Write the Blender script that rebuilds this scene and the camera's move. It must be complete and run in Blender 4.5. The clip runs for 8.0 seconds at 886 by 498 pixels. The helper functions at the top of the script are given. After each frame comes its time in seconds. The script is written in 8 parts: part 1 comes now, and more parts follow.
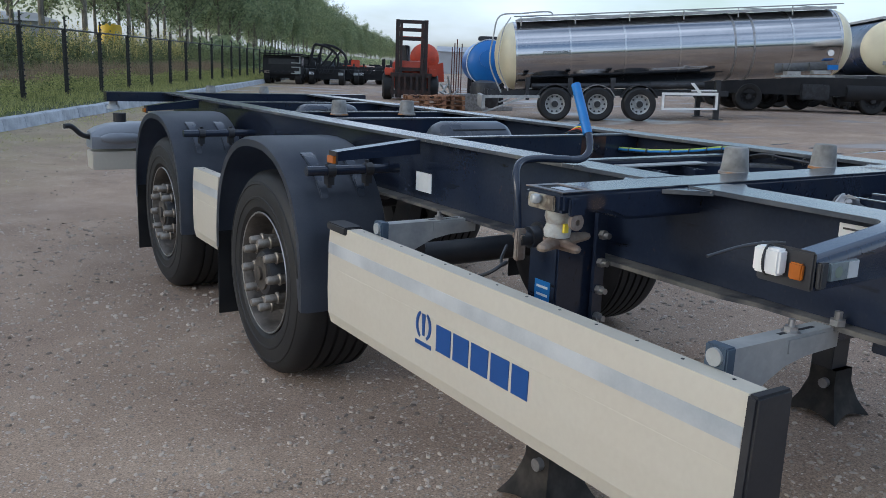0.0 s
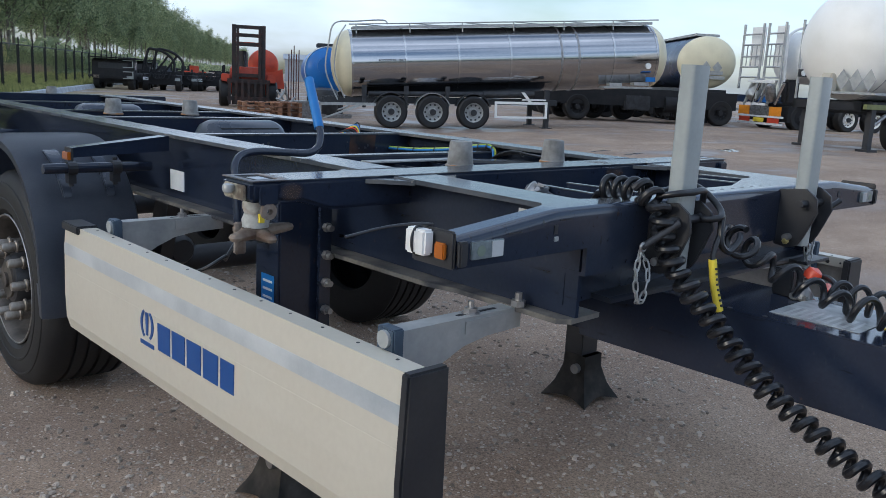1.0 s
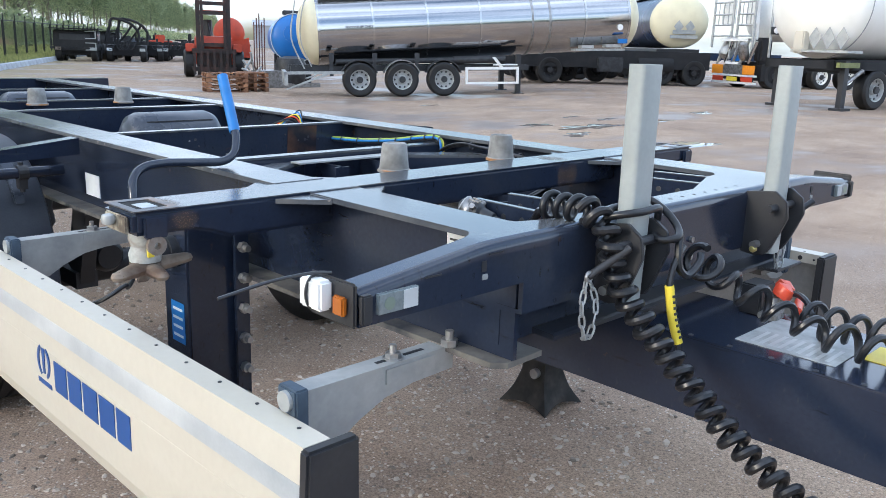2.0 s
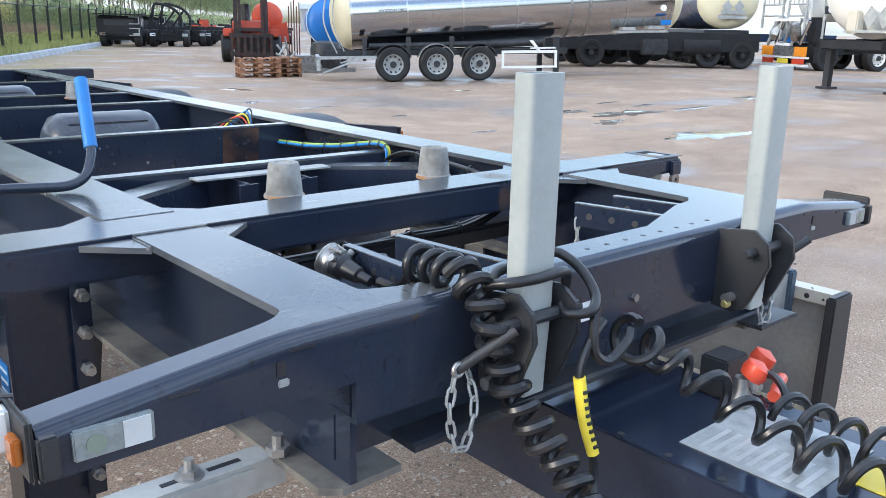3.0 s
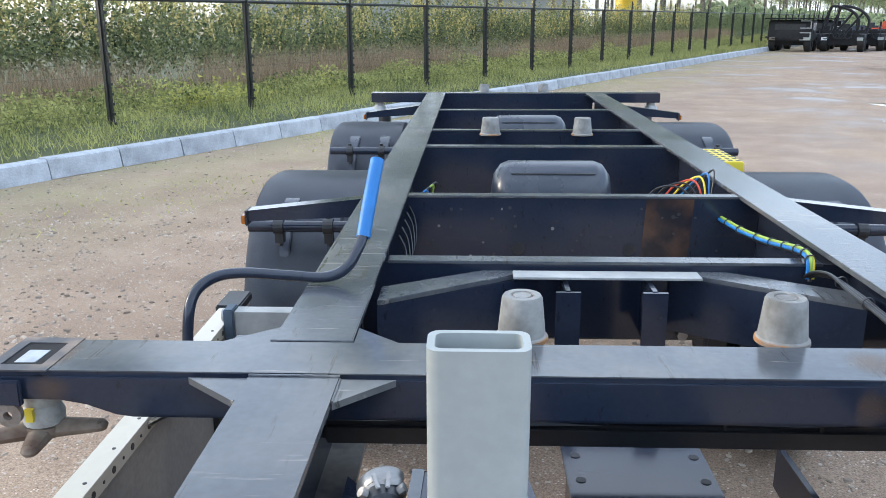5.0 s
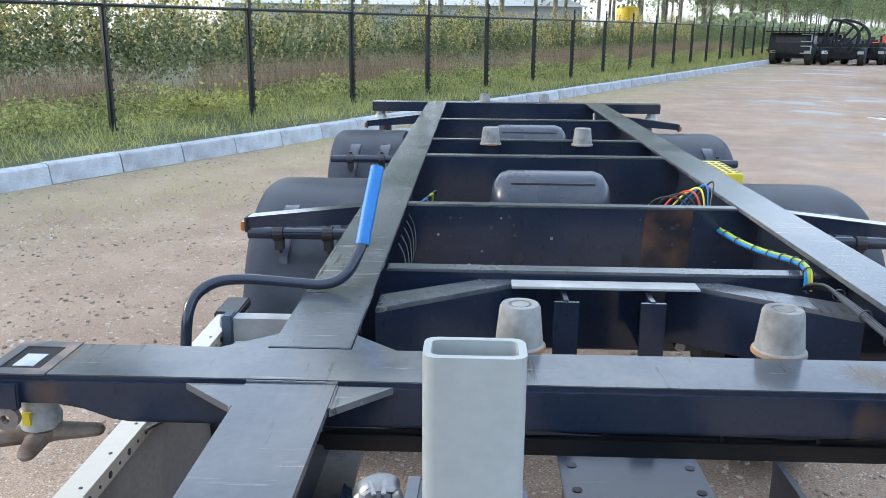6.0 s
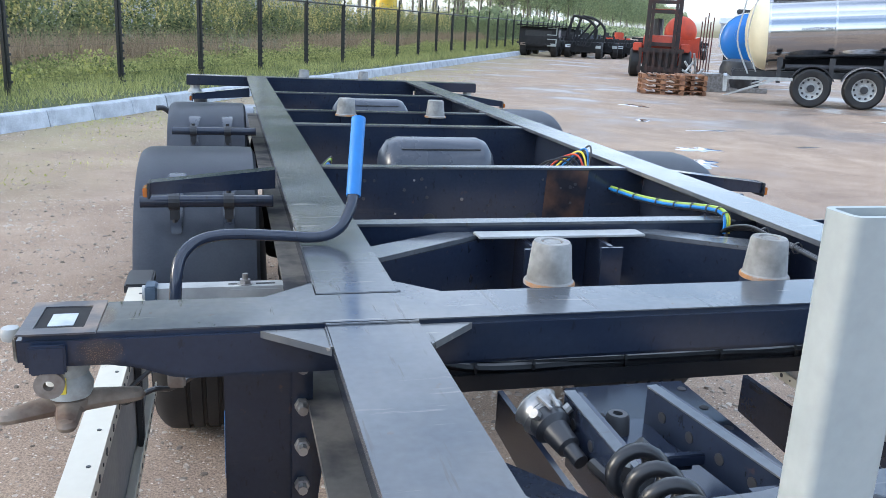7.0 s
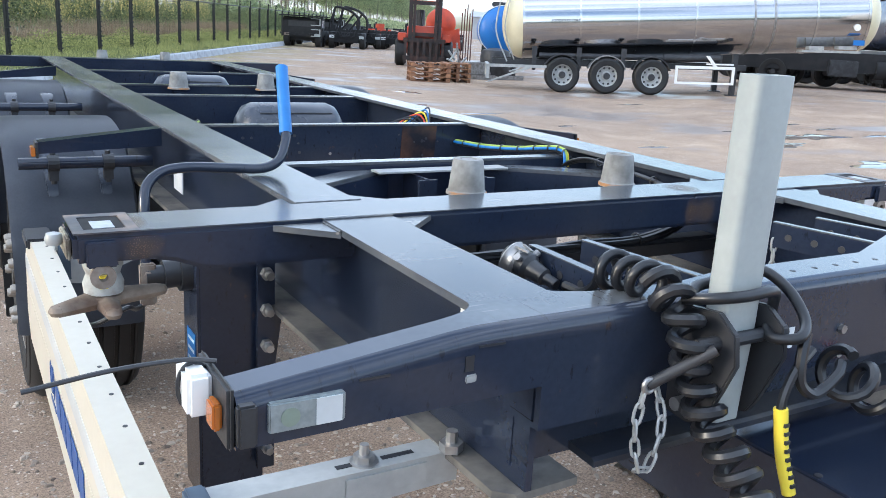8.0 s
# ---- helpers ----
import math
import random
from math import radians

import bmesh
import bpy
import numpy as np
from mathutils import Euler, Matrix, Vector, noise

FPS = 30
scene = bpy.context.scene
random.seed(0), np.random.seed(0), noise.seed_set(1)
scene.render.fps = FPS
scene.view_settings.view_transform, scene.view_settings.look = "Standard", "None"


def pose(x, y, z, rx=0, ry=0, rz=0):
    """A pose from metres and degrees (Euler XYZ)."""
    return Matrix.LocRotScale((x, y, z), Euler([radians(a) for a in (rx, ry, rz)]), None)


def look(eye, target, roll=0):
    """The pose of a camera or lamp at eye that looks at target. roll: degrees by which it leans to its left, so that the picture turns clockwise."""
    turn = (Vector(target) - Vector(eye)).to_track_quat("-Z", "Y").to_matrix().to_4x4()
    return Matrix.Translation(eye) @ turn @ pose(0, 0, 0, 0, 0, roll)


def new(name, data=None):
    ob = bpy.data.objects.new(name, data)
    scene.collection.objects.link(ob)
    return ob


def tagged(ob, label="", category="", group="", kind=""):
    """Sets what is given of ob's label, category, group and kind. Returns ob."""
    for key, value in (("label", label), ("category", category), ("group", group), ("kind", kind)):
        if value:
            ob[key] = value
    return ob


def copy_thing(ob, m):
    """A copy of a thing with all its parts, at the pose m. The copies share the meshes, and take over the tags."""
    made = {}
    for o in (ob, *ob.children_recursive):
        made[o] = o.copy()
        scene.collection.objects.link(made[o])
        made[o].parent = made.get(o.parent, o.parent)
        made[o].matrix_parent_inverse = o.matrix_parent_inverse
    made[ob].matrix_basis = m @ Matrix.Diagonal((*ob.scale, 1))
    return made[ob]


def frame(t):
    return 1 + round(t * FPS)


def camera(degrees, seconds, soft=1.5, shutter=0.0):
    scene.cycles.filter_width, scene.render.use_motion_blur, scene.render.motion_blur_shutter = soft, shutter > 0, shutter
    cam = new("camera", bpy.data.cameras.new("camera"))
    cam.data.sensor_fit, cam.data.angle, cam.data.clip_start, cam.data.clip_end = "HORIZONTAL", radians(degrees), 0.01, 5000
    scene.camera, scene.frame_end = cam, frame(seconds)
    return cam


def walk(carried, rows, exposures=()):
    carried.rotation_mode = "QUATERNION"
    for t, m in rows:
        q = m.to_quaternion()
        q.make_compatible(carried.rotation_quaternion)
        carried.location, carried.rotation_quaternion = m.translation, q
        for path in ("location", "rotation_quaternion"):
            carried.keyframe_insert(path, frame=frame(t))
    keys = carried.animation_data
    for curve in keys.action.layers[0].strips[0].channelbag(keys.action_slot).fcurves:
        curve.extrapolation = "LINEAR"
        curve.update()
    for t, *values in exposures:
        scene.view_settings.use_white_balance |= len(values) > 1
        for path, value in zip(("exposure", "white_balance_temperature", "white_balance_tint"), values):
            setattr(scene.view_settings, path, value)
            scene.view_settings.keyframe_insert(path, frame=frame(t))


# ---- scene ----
cam = camera(55.7, 8.0, soft=0.65)
PATH = [
    (0, (-2.567, -1.599, 1.519), (-1.502, 0.038, 1.089), 2.1),
    (0.5, (-2.49, -1.778, 1.532), (-1.289, -0.232, 1.126), 2.7),
    (1, (-2.245, -1.854, 1.486), (-0.903, -0.425, 1.092), 3.0),
    (1.5, (-2.07, -1.81, 1.51), (-0.72, -0.408, 1.051), 2.2),
    (2, (-1.939, -1.718, 1.584), (-0.57, -0.339, 1.109), 1.8),
    (2.2, (-1.839, -1.702, 1.578), (-0.462, -0.336, 1.092), 1.5),
    (3.3, (-1.111, -1.517, 1.649), (0.037, 0.029, 1.112), 1.1),
    (3.5, (-0.989, -1.464, 1.665), (0.026, 0.17, 1.12), 0.8),
    (4, (-0.673, -1.359, 1.686), (-0.011, 0.439, 1.114), 0.6),
    (4.5, (-0.497, -1.261, 1.733), (-0.202, 0.626, 1.14), 0.4),
    (5, (-0.341, -1.287, 1.785), (-0.409, 0.641, 1.256), -0.1),
    (5.2, (-0.306, -1.291, 1.787), (-0.429, 0.642, 1.289), -0.1),
    (6.3, (-0.392, -1.292, 1.782), (-0.38, 0.641, 1.266), 1.2),
    (6.5, (-0.509, -1.291, 1.761), (-0.407, 0.637, 1.241), 1.7),
    (7, (-0.859, -1.278, 1.69), (-0.367, 0.589, 1.169), 2.8),
    (7.5, (-1.075, -1.401, 1.609), (-0.213, 0.329, 1.096), 3.0),
    (8, (-1.338, -1.52, 1.593), (-0.346, 0.14, 1.083), 3.4),
]
EXPOSURES = [(t, e, k, 9) for t, e, k in ((0.0, 0.34, 5600), (0.5, 0.30, 5600), (1.0, 0.35, 5600), (1.5, 1.12, 5700), (2.0, 1.28, 5750), (3.5, 1.68, 5800), (4.0, 1.76, 5850), (4.5, 1.62, 5950), (5.2, 1.48, 5950), (6.5, 1.50, 5750), (7.0, 1.52, 5700), (7.5, 1.52, 5650), (8.0, 1.54, 5800))]
walk(cam, [(t, look(e, g, r)) for t, e, g, r in PATH], EXPOSURES)

# ---- sky, sun ----
SUN_EL, SUN_AZ = radians(16), radians(172)      # low sun behind thin cloud, beyond the hedge
world = bpy.data.worlds.new("sky")
scene.world = world
world.use_nodes = True
wn, wl = world.node_tree.nodes, world.node_tree.links
bgn = wn["Background"]
sky = wn.new("ShaderNodeTexSky")
sky.sky_type, sky.sun_disc = "NISHITA", False
sky.sun_elevation, sky.sun_rotation = SUN_EL, -SUN_AZ + radians(90)
sky.air_density, sky.dust_density = 1.0, 2.0
tcw = wn.new("ShaderNodeTexCoord")
mpw = wn.new("ShaderNodeMapping")
mpw.inputs["Scale"].default_value = (1.2, 1.2, 4.5)
nzw = wn.new("ShaderNodeTexNoise")
nzw.inputs["Scale"].default_value, nzw.inputs["Detail"].default_value = 1.6, 6
crw = wn.new("ShaderNodeValToRGB")
crw.color_ramp.elements[0].position, crw.color_ramp.elements[1].position = 0.36, 0.62
mxw = wn.new("ShaderNodeMix")
mxw.data_type = "RGBA"
mxw.inputs["B"].default_value = (5.9, 6.35, 7.0, 1)
wl.new(tcw.outputs["Generated"], mpw.inputs["Vector"])
wl.new(mpw.outputs["Vector"], nzw.inputs["Vector"])
wl.new(nzw.outputs["Fac"], crw.inputs["Fac"])
wl.new(crw.outputs["Color"], mxw.inputs["Factor"])
wl.new(sky.outputs["Color"], mxw.inputs["A"])
wl.new(mxw.outputs["Result"], bgn.inputs["Color"])
bgn.inputs["Strength"].default_value = 0.15
lamp = bpy.data.lights.new("sun", "SUN")
lamp.energy, lamp.angle, lamp.color = 0.65, radians(10), (1.0, 0.88, 0.70)
sun = new("sun", lamp)
sun.matrix_world = look((0, 0, 0), (-math.cos(SUN_AZ) * math.cos(SUN_EL), -math.sin(SUN_AZ) * math.cos(SUN_EL), -math.sin(SUN_EL)))


# ---- materials ----
def mat(name, color, rough=0.6, metal=0.0, var=0.25, scale=6.0, fine=60.0, bump=0.15, second=None, spread=(0.4, 0.65), rvar=0.15, coat=0.0, dist=0.002, per=0.0):
    """A surface with two scales of variation: broad patches towards the second colour and fine grain, both also in gloss and relief."""
    m = bpy.data.materials.new(name)
    m.use_nodes = True
    n, l = m.node_tree.nodes, m.node_tree.links
    b = n["Principled BSDF"]
    tc = n.new("ShaderNodeTexCoord")
    n1, n2 = n.new("ShaderNodeTexNoise"), n.new("ShaderNodeTexNoise")
    n1.inputs["Scale"].default_value, n1.inputs["Detail"].default_value = scale, 5
    n2.inputs["Scale"].default_value, n2.inputs["Detail"].default_value = fine, 4
    for k in (n1, n2):
        l.new(tc.outputs["Object"], k.inputs["Vector"])
    r = n.new("ShaderNodeValToRGB")
    r.color_ramp.elements[0].position, r.color_ramp.elements[1].position = spread
    c2 = second or tuple(c * (1 - var) for c in color)
    r.color_ramp.elements[0].color, r.color_ramp.elements[1].color = (*color, 1), (*c2, 1)
    l.new(n1.outputs["Fac"], r.inputs["Fac"])
    mx = n.new("ShaderNodeMix")
    mx.data_type, mx.blend_type = "RGBA", "OVERLAY"
    mx.inputs["Factor"].default_value = var
    l.new(r.outputs["Color"], mx.inputs["A"])
    l.new(n2.outputs["Color"], mx.inputs["B"])
    hs = n.new("ShaderNodeHueSaturation")
    hs.inputs["Saturation"].default_value = 1.0
    l.new(mx.outputs["Result"], hs.inputs["Color"])
    bw = n.new("ShaderNodeRGBToBW")
    l.new(n2.outputs["Color"], bw.inputs["Color"])
    mix2 = n.new("ShaderNodeMix")
    mix2.data_type, mix2.blend_type = "RGBA", "OVERLAY"
    mix2.inputs["Factor"].default_value = var
    l.new(r.outputs["Color"], mix2.inputs["A"])
    l.new(bw.outputs["Val"], mix2.inputs["B"])
    l.new(mix2.outputs["Result"], hs.inputs["Color"])
    if per:
        oi = n.new("ShaderNodeObjectInfo")
        mr = n.new("ShaderNodeMapRange")
        mr.inputs["To Min"].default_value, mr.inputs["To Max"].default_value = 1 - per, 1 + per
        l.new(oi.outputs["Random"], mr.inputs["Value"])
        l.new(mr.outputs["Result"], hs.inputs["Value"])
    l.new(hs.outputs["Color"], b.inputs["Base Color"])
    rr = n.new("ShaderNodeMapRange")
    rr.inputs["To Min"].default_value, rr.inputs["To Max"].default_value = max(0.03, rough - rvar), min(1, rough + rvar)
    l.new(n1.outputs["Fac"], rr.inputs["Value"])
    l.new(rr.outputs["Result"], b.inputs["Roughness"])
    b.inputs["Metallic"].default_value = metal
    b.inputs["Coat Weight"].default_value = coat
    if bump:
        bp = n.new("ShaderNodeBump")
        bp.inputs["Strength"].default_value, bp.inputs["Distance"].default_value = bump, dist
        l.new(n2.outputs["Fac"], bp.inputs["Height"])
        l.new(bp.outputs["Normal"], b.inputs["Normal"])
    return m


def leaf_mat(name, a, c, glow=0.35):
    """Leaves: colour varies from clump to clump, some light passes through."""
    m = bpy.data.materials.new(name)
    m.use_nodes = True
    n, l = m.node_tree.nodes, m.node_tree.links
    b = n["Principled BSDF"]
    g = n.new("ShaderNodeNewGeometry")
    tc = n.new("ShaderNodeTexCoord")
    nz = n.new("ShaderNodeTexNoise")
    nz.inputs["Scale"].default_value = 1.1
    l.new(tc.outputs["Object"], nz.inputs["Vector"])
    ad = n.new("ShaderNodeMath")
    ad.operation = "MULTIPLY_ADD"
    ad.inputs[1].default_value = 0.5
    l.new(g.outputs["Random Per Island"], ad.inputs[0])
    sb = n.new("ShaderNodeMath")
    sb.operation = "MULTIPLY"
    sb.inputs[1].default_value = 0.75
    l.new(nz.outputs["Fac"], sb.inputs[0])
    l.new(sb.outputs[0], ad.inputs[2])
    r = n.new("ShaderNodeValToRGB")
    r.color_ramp.elements[0].position, r.color_ramp.elements[1].position = 0.3, 0.82
    r.color_ramp.elements[0].color, r.color_ramp.elements[1].color = (*a, 1), (*c, 1)
    l.new(ad.outputs[0], r.inputs["Fac"])
    l.new(r.outputs["Color"], b.inputs["Base Color"])
    b.inputs["Roughness"].default_value = 0.7
    b.inputs["Specular IOR Level"].default_value = 0.15
    tr = n.new("ShaderNodeBsdfTranslucent")
    l.new(r.outputs["Color"], tr.inputs["Color"])
    ms = n.new("ShaderNodeMixShader")
    ms.inputs[0].default_value = glow
    l.new(b.outputs[0], ms.inputs[1])
    l.new(tr.outputs[0], ms.inputs[2])
    l.new(ms.outputs[0], n["Material Output"].inputs["Surface"])
    return m


def ground_mat():
    """Packed reddish-brown dirt with pale gravel, dark damp patches and shallow puddles."""
    m = bpy.data.materials.new("packed_dirt")
    m.use_nodes = True
    n, l = m.node_tree.nodes, m.node_tree.links
    b = n["Principled BSDF"]
    tc = n.new("ShaderNodeTexCoord")

    def noise_node(s, d=6, rough=0.6):
        k = n.new("ShaderNodeTexNoise")
        k.inputs["Scale"].default_value, k.inputs["Detail"].default_value, k.inputs["Roughness"].default_value = s, d, rough
        l.new(tc.outputs["Object"], k.inputs["Vector"])
        return k

    def ramp(src, stops):
        r = n.new("ShaderNodeValToRGB")
        while len(r.color_ramp.elements) < len(stops):
            r.color_ramp.elements.new(0.5)
        for e, (p, c) in zip(r.color_ramp.elements, stops):
            e.position, e.color = p, (*c, 1)
        l.new(src, r.inputs["Fac"])
        return r

    def mix(f, a, c, kind="MIX"):
        x = n.new("ShaderNodeMix")
        x.data_type, x.blend_type = "RGBA", kind
        if isinstance(f, float):
            x.inputs["Factor"].default_value = f
        else:
            l.new(f, x.inputs["Factor"])
        l.new(a, x.inputs["A"])
        l.new(c, x.inputs["B"])
        return x

    big, mid, fine = noise_node(0.22, 5), noise_node(1.3, 9, 0.68), noise_node(120, 6, 0.7)
    base = ramp(mid.outputs["Fac"], [(0.30, (0.275, 0.200, 0.147)), (0.5, (0.355, 0.264, 0.195)), (0.70, (0.445, 0.343, 0.258))])
    dark = ramp(big.outputs["Fac"], [(0.38, (0.86, 0.84, 0.84)), (0.6, (1.06, 1.04, 1.0))])
    c1 = mix(1.0, base.outputs["Color"], dark.outputs["Color"], "MULTIPLY")
    gr = ramp(fine.outputs["Fac"], [(0.36, (0.08, 0.08, 0.08)), (0.5, (0.5, 0.5, 0.5)), (0.64, (0.92, 0.92, 0.92))])
    c2 = mix(0.52, c1.outputs["Result"], gr.outputs["Color"], "OVERLAY")
    vo = n.new("ShaderNodeTexVoronoi")
    vo.inputs["Scale"].default_value = 62
    l.new(tc.outputs["Object"], vo.inputs["Vector"])
    peb = ramp(vo.outputs["Distance"], [(0.24, (1, 1, 1)), (0.34, (0, 0, 0))])
    sel = ramp(vo.outputs["Color"], [(0.50, (0, 0, 0)), (0.54, (1, 1, 1))])
    pm = n.new("ShaderNodeMath")
    pm.operation = "MULTIPLY"
    l.new(peb.outputs["Color"], pm.inputs[0])
    l.new(sel.outputs["Color"], pm.inputs[1])
    stone = ramp(vo.outputs["Color"], [(0.52, (0.15, 0.115, 0.09)), (0.64, (0.36, 0.28, 0.22)), (0.82, (0.66, 0.58, 0.50))])
    # mossy olive stain along the kerb
    vd = n.new("ShaderNodeVectorMath")
    vd.operation = "DOT_PRODUCT"
    vd.inputs[1].default_value = (0.880, -0.475, 0)
    l.new(tc.outputs["Object"], vd.inputs[0])
    md = n.new("ShaderNodeMapRange")
    md.inputs["From Min"].default_value, md.inputs["From Max"].default_value = -8.2, -4.6
    md.inputs["To Min"].default_value, md.inputs["To Max"].default_value = 0.85, 0.0
    l.new(vd.outputs["Value"], md.inputs["Value"])
    mossn = ramp(noise_node(0.9, 7, 0.65).outputs["Fac"], [(0.36, (0.25, 0.25, 0.25)), (0.62, (1, 1, 1))])
    mm = n.new("ShaderNodeMath")
    mm.operation = "MULTIPLY"
    l.new(md.outputs["Result"], mm.inputs[0])
    l.new(mossn.outputs["Color"], mm.inputs[1])
    olive = n.new("ShaderNodeRGB")
    olive.outputs[0].default_value = (0.30, 0.265, 0.140, 1)
    c25 = mix(mm.outputs[0], c2.outputs["Result"], olive.outputs[0])
    c3 = mix(pm.outputs[0], c25.outputs["Result"], stone.outputs["Color"])
    wet = noise_node(0.34, 5, 0.55)
    # damp patches lie out on the open yard
    sx = n.new("ShaderNodeSeparateXYZ")
    l.new(tc.outputs["Object"], sx.inputs[0])
    far = n.new("ShaderNodeMapRange")
    far.inputs["From Min"].default_value, far.inputs["From Max"].default_value = 2.5, 7.0
    l.new(sx.outputs["X"], far.inputs["Value"])
    wm = ramp(wet.outputs["Fac"], [(0.50, (0, 0, 0)), (0.62, (1, 1, 1))])
    wf = n.new("ShaderNodeMath")
    wf.operation = "MULTIPLY"
    l.new(wm.outputs["Color"], wf.inputs[0])
    l.new(far.outputs["Result"], wf.inputs[1])
    damp = n.new("ShaderNodeRGB")
    damp.outputs[0].default_value = (0.24, 0.185, 0.15, 1)
    c4 = mix(wf.outputs[0], c3.outputs["Result"], damp.outputs[0])
    l.new(c4.outputs["Result"], b.inputs["Base Color"])
    rr = n.new("ShaderNodeMapRange")
    rr.inputs["To Min"].default_value, rr.inputs["To Max"].default_value = 0.92, 0.34
    l.new(wf.outputs[0], rr.inputs["Value"])
    l.new(rr.outputs["Result"], b.inputs["Roughness"])
    b.inputs["Specular IOR Level"].default_value = 0.35
    hs = n.new("ShaderNodeMath")
    hs.operation = "MULTIPLY_ADD"
    hs.inputs[1].default_value = 0.8
    l.new(pm.outputs[0], hs.inputs[0])
    l.new(fine.outputs["Fac"], hs.inputs[2])
    bp = n.new("ShaderNodeBump")
    bp.inputs["Distance"].default_value = 0.007
    st = n.new("ShaderNodeMapRange")
    st.inputs["To Min"].default_value, st.inputs["To Max"].default_value = 0.8, 0.0
    l.new(wf.outputs[0], st.inputs["Value"])
    l.new(st.outputs["Result"], bp.inputs["Strength"])
    l.new(hs.outputs[0], bp.inputs["Height"])
    l.new(bp.outputs["Normal"], b.inputs["Normal"])
    return m


def scuff(m, dust=(0.20, 0.185, 0.16), amount=0.35, tip_shade=None):
    """Scratches along the frame and dusty smears over a paint; colour darkened towards the arm tips for their lost sky
    reflection.
    """
    n, l = m.node_tree.nodes, m.node_tree.links
    b = n["Principled BSDF"]
    src = b.inputs["Base Color"].links[0].from_socket
    tc = n.new("ShaderNodeTexCoord")

    def layer(stretch, lo, hi, colour, k, src):
        mp, nz, mr, mx = n.new("ShaderNodeMapping"), n.new("ShaderNodeTexNoise"), n.new("ShaderNodeMapRange"), n.new("ShaderNodeMix")
        mp.inputs["Scale"].default_value = stretch
        nz.inputs["Scale"].default_value, nz.inputs["Detail"].default_value, nz.inputs["Roughness"].default_value = 1.0, 5, 0.6
        mr.inputs["From Min"].default_value, mr.inputs["From Max"].default_value, mr.inputs["To Max"].default_value = lo, hi, k
        mx.data_type = "RGBA"
        mx.inputs["B"].default_value = (*colour, 1)
        l.new(tc.outputs["Object"], mp.inputs["Vector"])
        l.new(mp.outputs["Vector"], nz.inputs["Vector"])
        l.new(nz.outputs["Fac"], mr.inputs["Value"])
        l.new(mr.outputs["Result"], mx.inputs["Factor"])
        l.new(src, mx.inputs["A"])
        return mx.outputs["Result"]

    src = layer((3, 2, 3), 0.5, 0.72, dust, amount, src)
    src = layer((70, 5, 30), 0.62, 0.68, tuple(c * 0.25 for c in dust), amount * 1.6, src)
    src = layer((5, 60, 30), 0.63, 0.69, tuple(c * 1.4 for c in dust), amount, src)
    src = layer((26, 22, 24), 0.67, 0.73, (0.10, 0.055, 0.03), amount, src)
    # darker tip colour stands in for the sloped arms' duller reflection
    if tip_shade:
        sx, ab, mr, mx = n.new("ShaderNodeSeparateXYZ"), n.new("ShaderNodeMath"), n.new("ShaderNodeMapRange"), n.new("ShaderNodeMix")
        ab.operation, mx.data_type = "ABSOLUTE", "RGBA"
        mr.inputs["From Min"].default_value, mr.inputs["From Max"].default_value = 0.70, 0.98
        mx.inputs["B"].default_value = (*tip_shade, 1)
        l.new(tc.outputs["Object"], sx.inputs[0])
        l.new(sx.outputs["X"], ab.inputs[0])
        l.new(ab.outputs[0], mr.inputs["Value"])
        l.new(mr.outputs["Result"], mx.inputs["Factor"])
        l.new(src, mx.inputs["A"])
        src = mx.outputs["Result"]
    l.new(src, b.inputs["Base Color"])
    return m


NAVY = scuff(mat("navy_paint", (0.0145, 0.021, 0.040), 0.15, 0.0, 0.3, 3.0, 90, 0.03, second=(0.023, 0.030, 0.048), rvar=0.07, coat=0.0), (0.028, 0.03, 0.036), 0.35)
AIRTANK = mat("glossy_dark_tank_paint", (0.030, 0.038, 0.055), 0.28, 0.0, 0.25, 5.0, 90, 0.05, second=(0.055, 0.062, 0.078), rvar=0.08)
# worn paint, base lightened past NAVY for the sky its top faces reflect
TOPS = scuff(mat("worn_navy_paint_skylit", (0.058, 0.066, 0.078), 0.20, 0.0, 0.3, 4.0, 70, 0.04, second=(0.095, 0.102, 0.112), rvar=0.10), amount=0.55)
FRONTTOP = scuff(mat("worn_navy_paint_shaded_tips", (0.058, 0.066, 0.078), 0.20, 0.0, 0.3, 4.0, 70, 0.04, second=(0.095, 0.102, 0.112), rvar=0.08), tip_shade=(0.036, 0.046, 0.07))
BLACK = mat("black_paint", (0.018, 0.020, 0.025), 0.45, 0.0, 0.3, 5.0, 80, 0.08, second=(0.03, 0.03, 0.032))
PLASTIC = mat("black_plastic", (0.020, 0.021, 0.024), 0.5, 0.0, 0.3, 7.0, 150, 0.15, second=(0.04, 0.042, 0.047))
GUARD = mat("weathered_mudguard_plastic", (0.070, 0.081, 0.106), 0.38, 0.0, 0.2, 5.0, 140, 0.1, second=(0.10, 0.112, 0.138))
RUBBER = mat("tyre_rubber", (0.007, 0.0075, 0.009), 0.62, 0.0, 0.3, 6.0, 90, 0.3, second=(0.017, 0.0165, 0.016))
HOSE = mat("hose_rubber", (0.008, 0.009, 0.012), 0.34, 0.0, 0.2, 8.0, 120, 0.05, second=(0.018, 0.019, 0.022))
CREAM = mat("cream_paint", (0.55, 0.515, 0.43), 0.35, 0.0, 0.08, 2.5, 50, 0.03, second=(0.54, 0.50, 0.415), rvar=0.08)
GALV = mat("galvanised_steel", (0.42, 0.43, 0.42), 0.5, 0.35, 0.18, 9.0, 60, 0.08, second=(0.33, 0.34, 0.34))
